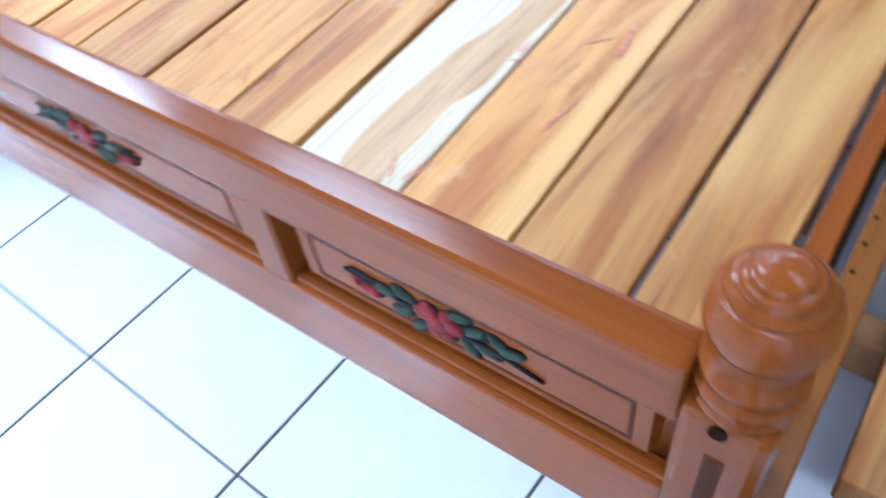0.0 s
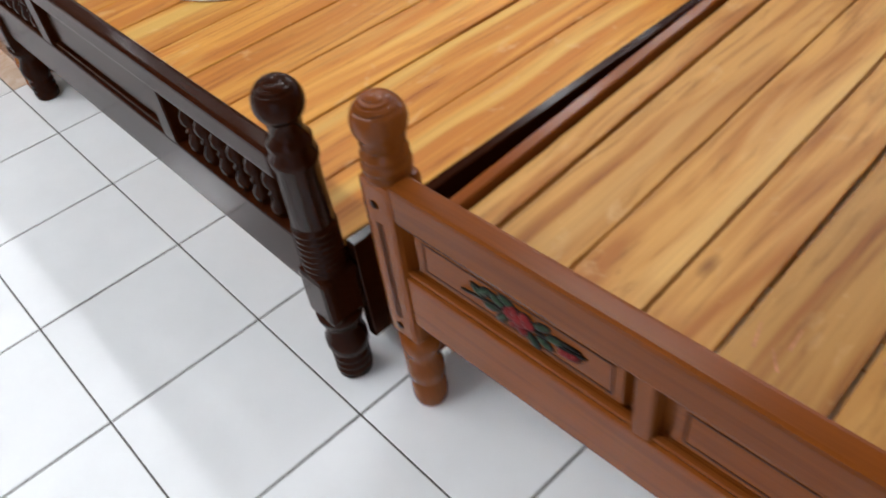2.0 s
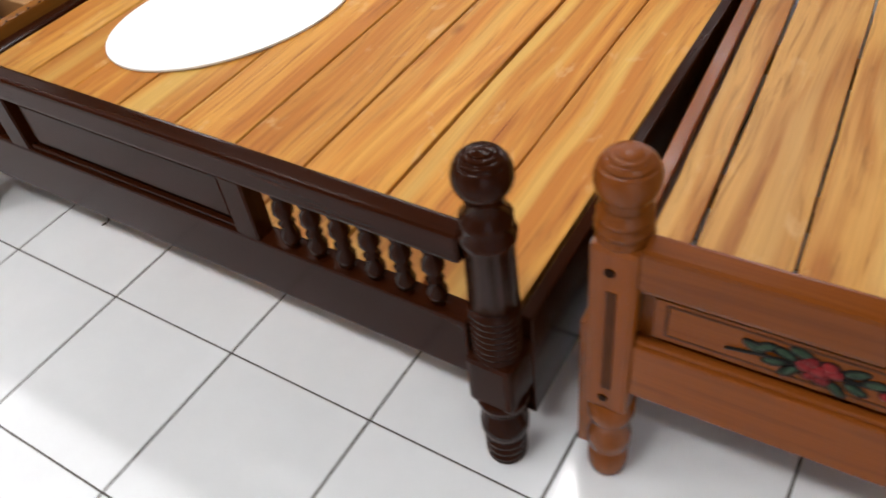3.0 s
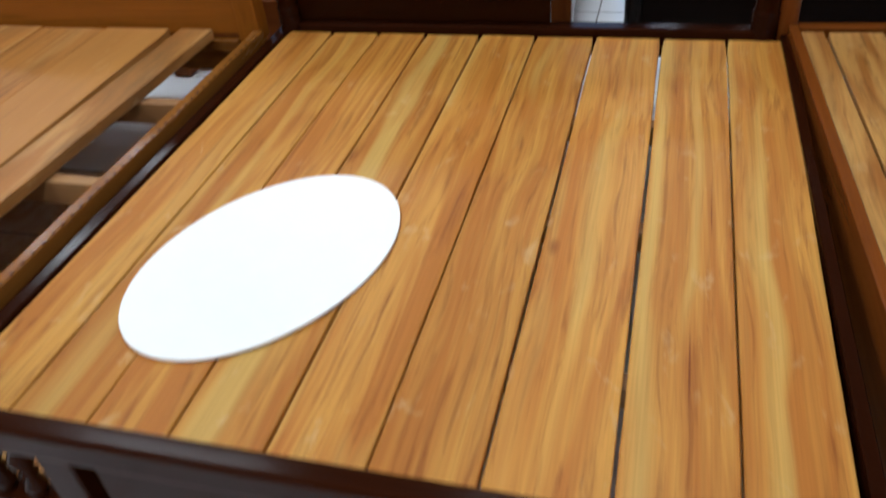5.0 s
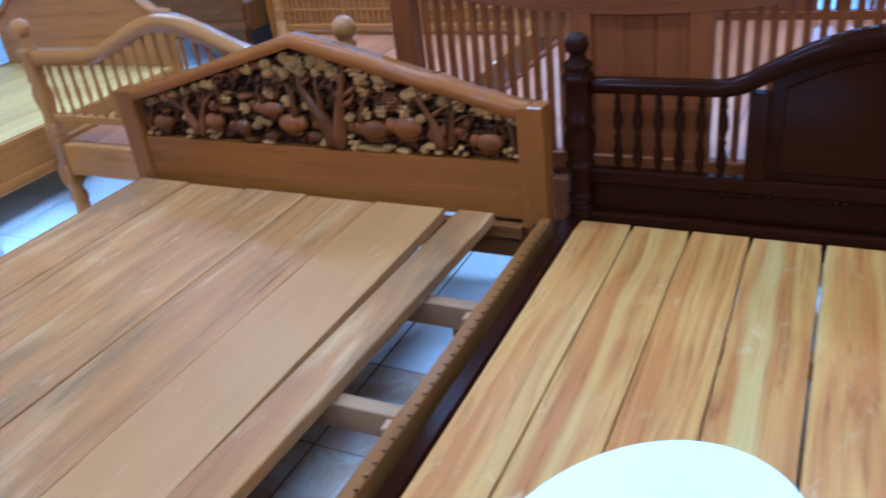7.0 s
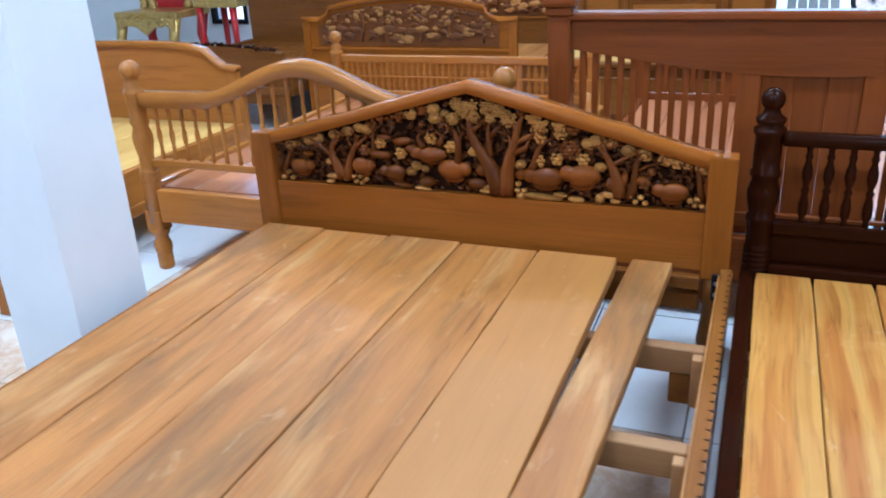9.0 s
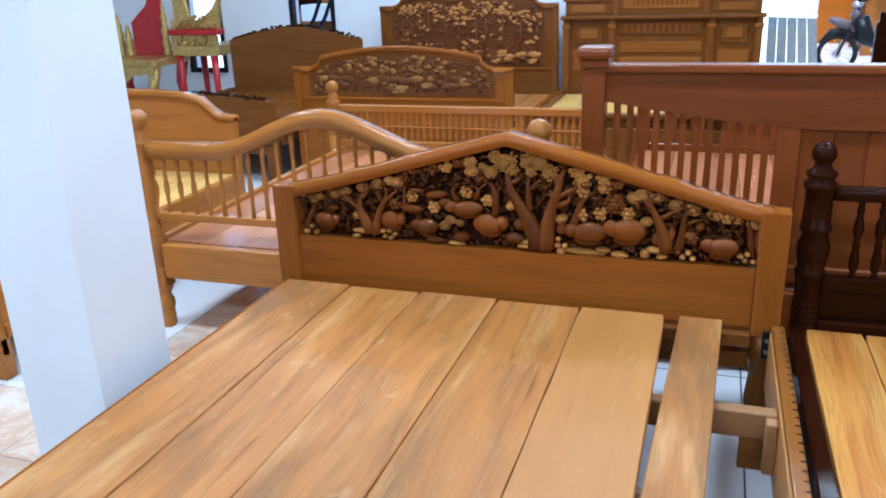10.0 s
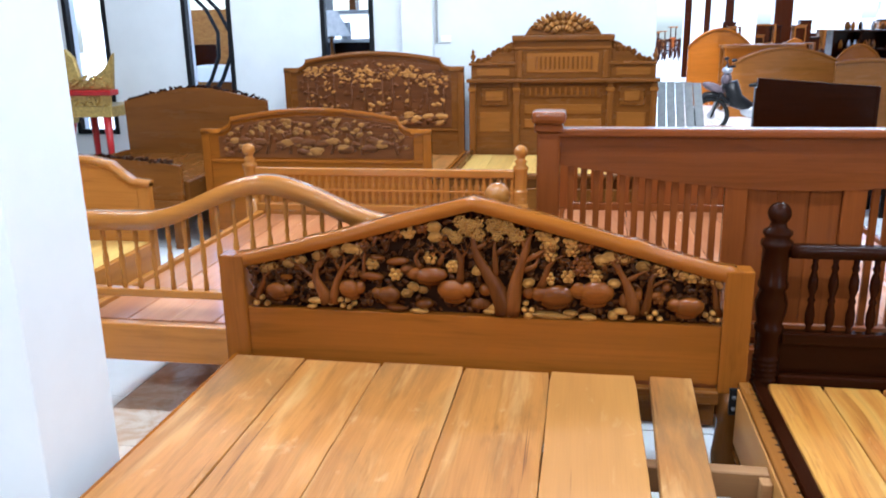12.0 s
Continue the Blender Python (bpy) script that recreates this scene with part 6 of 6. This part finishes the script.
def wheel(x, y, z, r, parent):
    bm = bmesh.new()
    n, m = 28, 8
    loops = [[bm.verts.new((x + (r + 0.035 * math.cos(b)) * math.cos(a), y + 0.03 * math.sin(b), z + (r + 0.035 * math.cos(b)) * math.sin(a))) for b in [2 * math.pi * j / m for j in range(m)]] for a in [2 * math.pi * i / n for i in range(n)]]
    for i in range(n):
        for j in range(m):
            bm.faces.new((loops[i][j], loops[(i + 1) % n][j], loops[(i + 1) % n][(j + 1) % m], loops[i][(j + 1) % m]))
    w = part("wheel", bm, RUBBER, parent, "thin black tyre", True)
    hub = bmesh.new()
    bmesh.ops.create_cone(hub, cap_ends=True, segments=14, radius1=0.06, radius2=0.06, depth=0.08, matrix=Matrix.Translation((x, y, z)) @ Matrix.Rotation(math.pi / 2, 4, "X"))
    part("hub", hub, STEEL, w)
    for i in range(14):
        a = 2 * math.pi * i / 14
        part("spoke", tube([(x, y, z), (x + r * math.cos(a), y + 0.001, z + r * math.sin(a))], [0.004, 0.004], 4), STEEL, w)


def build_bike():
    x, y = -0.45, 12.3
    b = thing("motorbike", x + 0.6, y, 0, "small dark motorbike with blue-grey front parked in the hall", "motorbike")
    wheel(x, y, 0.290, 0.25, b)
    wheel(x + 1.22, y, 0.265, 0.23, b)
    part("fork", tube([(x, y - 0.06, 0.265), (x + 0.12, y - 0.06, 0.62), (x + 0.22, y - 0.04, 0.95)], [0.016, 0.02, 0.02], 8), BLACK, b, "", True)
    part("fork", tube([(x, y + 0.06, 0.285), (x + 0.12, y + 0.06, 0.62), (x + 0.22, y + 0.04, 0.95)], [0.022, 0.026, 0.026], 8), STEEL, b, "", True)
    part("front_guard", tube([(x - 0.24, y, 0.44), (x - 0.1, y, 0.60), (x + 0.12, y, 0.62), (x + 0.26, y, 0.48)], [0.03, 0.055, 0.055, 0.03], 8), BLACK, b, "", True)
    part("fairing", blobs([((x + 0.02, y, 0.72), (0.20, 0.11, 0.07), 0.35), ((x + 0.20, y, 0.85), (0.08, 0.10, 0.10), 0.3)], 2), BLUEGREY, b, "blue-grey front fairing", True)
    part("headlight", blobs([((x + 0.20, y - 0.03, 0.99), (0.08, 0.09, 0.055), 0)], 2), STEEL, b, "", True)
    part("handlebar", tube([(x + 0.26, y - 0.34, 1.06), (x + 0.20, y - 0.1, 1.04), (x + 0.20, y + 0.1, 1.04), (x + 0.26, y + 0.34, 1.06)], [0.016] * 4, 8), RUBBER, b, "", True)
    for s in (-1, 1):
        part("mirror", blobs([((x + 0.24, y + s * 0.34, 1.15), (0.05, 0.02, 0.03), 0)], 1), BLACK, b, "", True)
        part("mirror_stalk", tube([(x + 0.26, y + s * 0.26, 1.05), (x + 0.24, y + s * 0.34, 1.15)], [0.007, 0.007], 6), BLACK, b)
    part("leg_shield", tube([(x + 0.26, y, 0.80), (x + 0.36, y, 0.52), (x + 0.60, y, 0.40)], [0.12, 0.13, 0.08], 10), BLACK, b, "", True)
    part("engine", blobs([((x + 0.62, y, 0.36), (0.18, 0.10, 0.11), 0)], 2), STEEL, b, "", True)
    part("rear_body", blobs([((x + 0.98, y, 0.62), (0.36, 0.12, 0.14), -0.15)], 2), BLACK, b, "", True)
    part("seat", blobs([((x + 0.88, y, 0.77), (0.36, 0.13, 0.055), -0.05)], 2), RUBBER, b, "", True)
    part("swing_arm", tube([(x + 0.62, y - 0.08, 0.34), (x + 1.22, y - 0.08, 0.285)], [0.025, 0.02], 8), STEEL, b, "", True)
    part("exhaust", tube([(x + 0.6, y - 0.12, 0.25), (x + 1.0, y - 0.13, 0.28), (x + 1.4, y - 0.13, 0.36)], [0.02, 0.035, 0.045], 10), STEEL, b, "", True)
    part("stand", tube([(x + 0.62, y - 0.12, 0.24), (x + 0.58, y - 0.26, 0.0)], [0.012, 0.012], 6), STEEL, b)
    b.matrix_basis = pose(x + 0.47, y - 0.6, 0) @ Matrix.Scale(0.92, 4)


def arched_head(x0, x1, y, z_end, z_top, mats, label, deck=True):
    b = thing("headboard_bed", (x0 + x1) / 2, y, 0, label, "bed", "beds in the far hall")
    rows = [(x0 + (x1 - x0) * i / 20, z_end + (z_top - z_end) * (math.sin(math.pi * i / 20) ** 0.8 if 0 < i < 20 else 0)) for i in range(21)]
    part("headboard", prism([(x0, 0.0), (x1, 0.0)] + rows[::-1], y, y + 0.05, 0.008, 2), mats["x"], b)
    part("rim", strip(rows, [(x, z - 0.05) for x, z in rows], y - 0.02, y + 0.06, 0.008), mats["x"], b, "", True)
    if deck:
        part("side_rail", box(x0, x0 + 0.04, y + 0.05, y + 1.9, 0.25, 0.45, 0.004), mats["y"], b)
        part("side_rail", box(x1 - 0.04, x1, y + 0.05, y + 1.9, 0.25, 0.45, 0.004), mats["y"], b)
        part("deck", box(x0 + 0.04, x1 - 0.04, y + 0.05, y + 1.9, 0.40, 0.43, 0.004), DECK_C, b)
    return b


def simple_chair(x, y, rot, mats):
    c = thing("dining_chair", 0, 0, 0, "dark brown wooden dining chair with slatted back", "chair", "chairs in the far hall")
    part("seat", box(-0.2, 0.2, -0.2, 0.2, 0.42, 0.46, 0.006), mats["x"], c)
    for a in (-0.18, 0.18):
        part("front_leg", box(a - 0.02, a + 0.02, -0.19, -0.15, 0, 0.42, 0.003), mats["z"], c)
        part("back_leg", box(a - 0.02, a + 0.02, 0.15, 0.19, 0, 0.98, 0.003), mats["z"], c)
    part("top_slat", box(-0.16, 0.16, 0.155, 0.18, 0.86, 0.96, 0.004), mats["x"], c)
    part("mid_slat", box(-0.16, 0.16, 0.155, 0.18, 0.62, 0.68, 0.004), mats["x"], c)
    c.matrix_basis = pose(x, y, 0, 0, 0, rot)
    return c


def build_hall():
    build_slabs()
    build_dark_board()
    build_bike()
    arched_head(0.10, 1.85, 14.0, 0.90, 1.17, TAWNY, "plain golden bed with a rounded headboard")
    arched_head(-0.37, 0.81, 16.2, 1.15, 1.49, GOLDEN, "orange teak bed with a tall rounded headboard", False)
    arched_head(1.34, 2.4, 12.5, 0.97, 1.02, TAWNY, "pale golden bed with a bowed headboard")
    arched_head(1.85, 2.6, 14.4, 0.90, 1.20, GOLDEN, "orange bed with a bowed headboard behind others")
    arched_head(2.2, 2.8, 20.0, 0.95, 1.22, GOLDEN, "small orange headboard far down the hall", False)
    t = thing("long_table", 0.8, 15.2, 0, "tall brown table with a pale top edge", "table")
    part("tabletop", box(0.10, 1.52, 15.0, 15.5, 1.13, 1.19, 0.006), TAWNY["x"], t)
    part("apron", box(0.14, 1.48, 15.02, 15.05, 0.95, 1.13, 0.004), GOLDEN["x"], t)
    for x in (0.12, 1.44):
        for yy in (15.03, 15.42):
            part("leg", box(x, x + 0.06, yy, yy + 0.06, 0, 1.13, 0.004), BROWN["z"], t)
    first = simple_chair(2.2, 15.9, 20, DARK)
    rng = random.Random(62)
    for n in range(54):
        copy_thing(first, pose(rng.uniform(0.9, 6.4), rng.uniform(18.6, 24.8), 0, 0, 0, rng.uniform(0, 360)))
    for n in range(46):
        copy_thing(first, pose(rng.uniform(0.6, 4.6), rng.uniform(40.0, 57.0), -0.16, 0, 0, rng.uniform(0, 360)))
    for x, y, w, h in ((1.1, 23.4, 0.8, 1.5), (1.15, 21.5, 0.6, 1.20), (1.9, 22.5, 0.7, 1.55), (3.4, 21.0, 1.0, 1.4), (1.9, 18.2, 0.6, 1.15)):
        rack = thing("wooden_rack", x + w / 2, y, 0, "open brown wooden rack in the far hall", "rack", "racks in the far hall")
        for a in (x, x + w - 0.04):
            part("side", box(a, a + 0.04, y, y + 0.35, 0, h, 0.003), BROWN["z"], rack)
        for k in range(4):
            part("shelf", box(x + 0.04, x + w - 0.04, y, y + 0.35, 0.08 + (h - 0.12) * k / 3, 0.11 + (h - 0.12) * k / 3, 0.003), BROWN["x"], rack)
    for n in range(24):
        x, y, w, h = 0.75 + 0.27 * n + rng.uniform(-0.1, 0.1), rng.uniform(22.0, 25.1), rng.uniform(0.2, 0.5), rng.uniform(1.1, 1.62)
        side = thing("side_cabinet", x + w / 2, y, 0, "small dark wooden side cabinet in the far hall", "cabinet", "cabinets in the far hall")
        tone = (DARK, EBONY, BROWN)[n % 3]
        part("body", box(x, x + w, y, y + 0.35, 0.06, h, 0.006), tone["z"], side)
        part("top", box(x - 0.02, x + w + 0.02, y - 0.02, y + 0.37, h, h + 0.03, 0.006), tone["x"], side)
        part("door", box(x + 0.03, x + w - 0.03, y - 0.014, y, 0.12, h - 0.05, 0.004), DARK["z"], side)
        part("base", box(x + 0.02, x + w - 0.02, y + 0.02, y + 0.33, 0, 0.06, 0.002), tone["x"], side)
    # a row of stalls across the bright yard
    for n in range(16):
        x, w, h = -2.0 + 0.7 * n + rng.uniform(-0.2, 0.2), rng.uniform(0.35, 0.65), rng.uniform(0.9, 1.7)
        stall = thing("yard_stall", x + w / 2, 60.0, -0.16, "small dark wooden stall across the yard", "stall", "stalls across the yard")
        part("counter", box(x, x + w, 60.0, 60.8, -0.16, h * 0.55, 0.01), (DARK, BROWN, REDDISH)[n % 3]["z"], stall)
        part("post", box(x, x + 0.08, 60.0, 60.1, h * 0.55, h, 0.005), DARK["z"], stall)
        part("post", box(x + w - 0.08, x + w, 60.0, 60.1, h * 0.55, h, 0.005), DARK["z"], stall)
        part("roof", box(x - 0.1, x + w + 0.1, 59.9, 60.9, h, h + 0.08, 0.01), BROWN["x"], stall)
    cab = thing("display_cabinet", 2.4, 15.2, 0, "dark open display cabinet full of small wares", "cabinet")
    part("back", box(1.95, 2.9, 15.4, 15.44, 0, 1.42, 0.004), DARK["x"], cab)
    for x in (1.95, 2.40, 2.86):
        part("side", box(x, x + 0.04, 15.0, 15.4, 0, 1.42, 0.004), DARK["z"], cab)
    for z in (0.1, 0.42, 0.74, 1.06, 1.38):
        part("shelf", box(1.99, 2.86, 15.0, 15.4, z, z + 0.04, 0.003), DARK["x"], cab)
    rng = random.Random(61)
    for n in range(22):
        x, z = rng.uniform(2.05, 2.80), rng.choice((0.781, 1.101, 1.421))
        tagged(part("small_jar", lathe(x, 15.1, [(0.025, 0), (0.04, 0.04), (0.036, 0.09), (0.016, 0.13), (0.022, 0.145)], 10, None, z), rng.choice((GOLDEN["z"], STEEL, BROWN["z"], DARK["z"])), None, "", True), "small turned jar on a cabinet shelf", "jar", "jars on the cabinet")
    for x, y in ((1.32, 20.0), (0.87, 22.0), (5.0, 11.0)):
        tagged(part("pillar", box(x, x + 0.28, y, y + 0.28, 0, CEILING, 0.006), PLASTER), "square white painted pillar in the hall", "pillar", kind="structure")


def build_side_area():
    step = part("step", box(-1.6, 6.5, 6.9, 7.6, 0, 0.16, 0.01), CREAM)
    step.location = (2.2, -0.6, 0)
    tagged(step, "low cream painted step along the hall floor", "step", kind="structure")
    t = thing("dark_cabinet", -0.2, 6.4, 0, "low dark brown cabinet on short legs", "cabinet")
    part("body", box(-0.45, 0.06, 6.2, 6.6, 0.19, 0.60, 0.006), EBONY["x"], t)
    part("top", box(-0.47, 0.08, 6.18, 6.62, 0.60, 0.63, 0.006), EBONY["x"], t)
    for x in (-0.44, 0.01):
        for yy in (6.21, 6.55):
            part("leg", box(x, x + 0.04, yy, yy + 0.04, 0, 0.19, 0.004), EBONY["z"], t)
    f = thing("small_bed", 1.0, 5.2, 0, "small orange teak bed end with a few spindles", "bed", "beds behind the row")
    for x in (0.10, 0.95):
        part("post", box(x, x + 0.05, 5.0, 5.05, 0, 0.62, 0.005), BROWN["z"], f)
    part("top_rail", box(0.13, 0.97, 5.0, 5.05, 0.55, 0.60, 0.006), BROWN["x"], f)
    part("low_rail", box(0.13, 0.97, 5.0, 5.05, 0.28, 0.34, 0.006), BROWN["x"], f)
    for i in range(4):
        spindle(0.20 + 0.055 * i, 5.025, 0.335, 0.555, BALUSTER, BROWN["z"], f, 10, 0.8)
    part("panel", box(0.40, 0.95, 5.015, 5.035, 0.34, 0.55, 0.003), BROWN["x"], f)
    part("deck", box(0.12, 0.98, 5.06, 6.8, 0.30, 0.34, 0.004), DECK_C, f)
    for x in (0.12, 0.9):
        part("post", box(x, x + 0.05, 6.75, 6.8, 0, 0.5, 0.005), BROWN["z"], f)
    d = thing("black_table", 1.4, 3.9, 0, "near-black table with thick square legs", "table")
    part("tabletop", box(0.85, 2.3, 3.3, 4.4, 0.66, 0.74, 0.010), EBONY["x"], d)
    for x in (0.9, 2.16):
        for yy in (3.36, 4.26):
            part("leg", box(x, x + 0.08, yy, yy + 0.08, 0, 0.66, 0.006), EBONY["z"], d)
    part("low_shelf", box(0.95, 2.2, 3.4, 4.3, 0.2, 0.24, 0.004), EBONY["x"], d)


def build_window_view():
    # seen through the openings of the back wall: shelves, a table lamp, a curved black stand
    s = thing("open_shelf", -4.5, 8.0, 0, "dark open shelf with boxes behind the window", "shelf")
    for x in (-5.2, -4.3, -3.5):
        part("side", box(x, x + 0.04, 8.0, 8.4, 0, 2.4, 0.004), BLACK, s)
    for z in (0.5, 1.0, 1.42, 1.72, 2.1):
        part("shelf", box(-5.16, -3.5, 8.0, 8.4, z, z + 0.035, 0.003), GREYWOOD, s)
    part("back", box(-5.2, -3.46, 8.4, 8.42, 0, 1.42, 0.003), DARK["x"], s)
    rng = random.Random(71)
    for n in range(14):
        x, z = -5.1 + 0.105 * n, (1.035, 1.455, 1.755)[n % 3]
        tagged(part("small_box", box(x, x + 0.07, 8.1, 8.25, z, z + rng.uniform(0.08, 0.2), 0.004), rng.choice((BROWN["x"], GREYWOOD, PAPER))), "small box standing on a dark shelf", "box", "boxes on the shelf")
    lamp_thing = thing("table_lamp", -5.05, 7.65, 0.0, "table lamp with white tapered cloth shade", "lamp")
    part("shade", lathe(-4.98, 7.7, [(0.21, 1.49), (0.205, 1.50), (0.08, 1.74), (0.075, 1.745)], 4), SHADE, lamp_thing)
    part("stem", lathe(-4.98, 7.7, [(0.10, 0.70), (0.02, 0.74), (0.03, 1.0), (0.015, 1.50)], 12), BROWN["z"], lamp_thing, "", True)
    stand = part("lamp_stand", box(-5.25, -4.8, 7.45, 7.9, 0, 0.70, 0.006), BROWN["x"], lamp_thing)
    c = thing("curved_stand", -6.1, 7.6, 0, "tall black stand of two bowed bars", "stand")
    for dx in (0, 0.13):
        part("bowed_bar", tube([(-6.44 + dx, 7.6, 0.9), (-6.31 + dx, 7.6, 1.06), (-6.20 + dx, 7.6, 1.30), (-6.19 + dx, 7.6, 1.55), (-6.30 + dx, 7.6, 1.78), (-6.50 + dx, 7.6, 1.98)], [0.022] * 6, 8), BLACK, c, "", True)
    part("foot_plate", box(-6.5, -5.8, 7.4, 7.8, 0.86, 0.90, 0.006), PAPER, c)
    part("pedestal", box(-6.4, -5.9, 7.45, 7.75, 0, 0.86, 0.006), BROWN["z"], c)
    crate = thing("wooden_cupboard", -6.6, 8.3, 0, "brown cupboard with a dark lower door beyond the window", "cupboard")
    part("body", box(-6.95, -6.25, 8.2, 8.6, 0.0, 1.80, 0.006), FLEAF, crate)
    part("door", box(-6.85, -6.50, 8.185, 8.2, 1.10, 1.42, 0.004), DARK["z"], crate)
    cloth = thing("side_table", -6.2, 7.9, 0, "low table under a white cloth beyond the window", "table")
    part("top", box(-6.60, -5.70, 7.85, 8.15, 1.02, 1.20, 0.02, segments=2), PAPER, cloth)
    part("base", box(-6.50, -5.80, 7.90, 8.10, 0.0, 1.02, 0.006), BROWN["x"], cloth)
    far = part("wall_outer", box(-10, -2.1, 11.0, 11.2, 0, 1.75, 0), PLASTER)
    tagged(far, "low white yard wall outside the windows", "wall", kind="structure")


build_bed_d()
build_bed_e()
build_bed_g()
build_bed_i()
build_bed_h()
build_bed_k()
build_bed_j()
build_throne()
build_hall()
build_side_area()
build_window_view()
socket = part("wall_socket", box(-3.70, -3.60, 6.985, 6.999, 1.42, 1.48, 0.004), PAPER)
tagged(socket, "white double wall socket with cable conduit", "socket")
part("conduit", box(-3.745, -3.725, 6.985, 6.999, 1.42, 3.4, 0.003), GREYWOOD, socket)


build_floor()
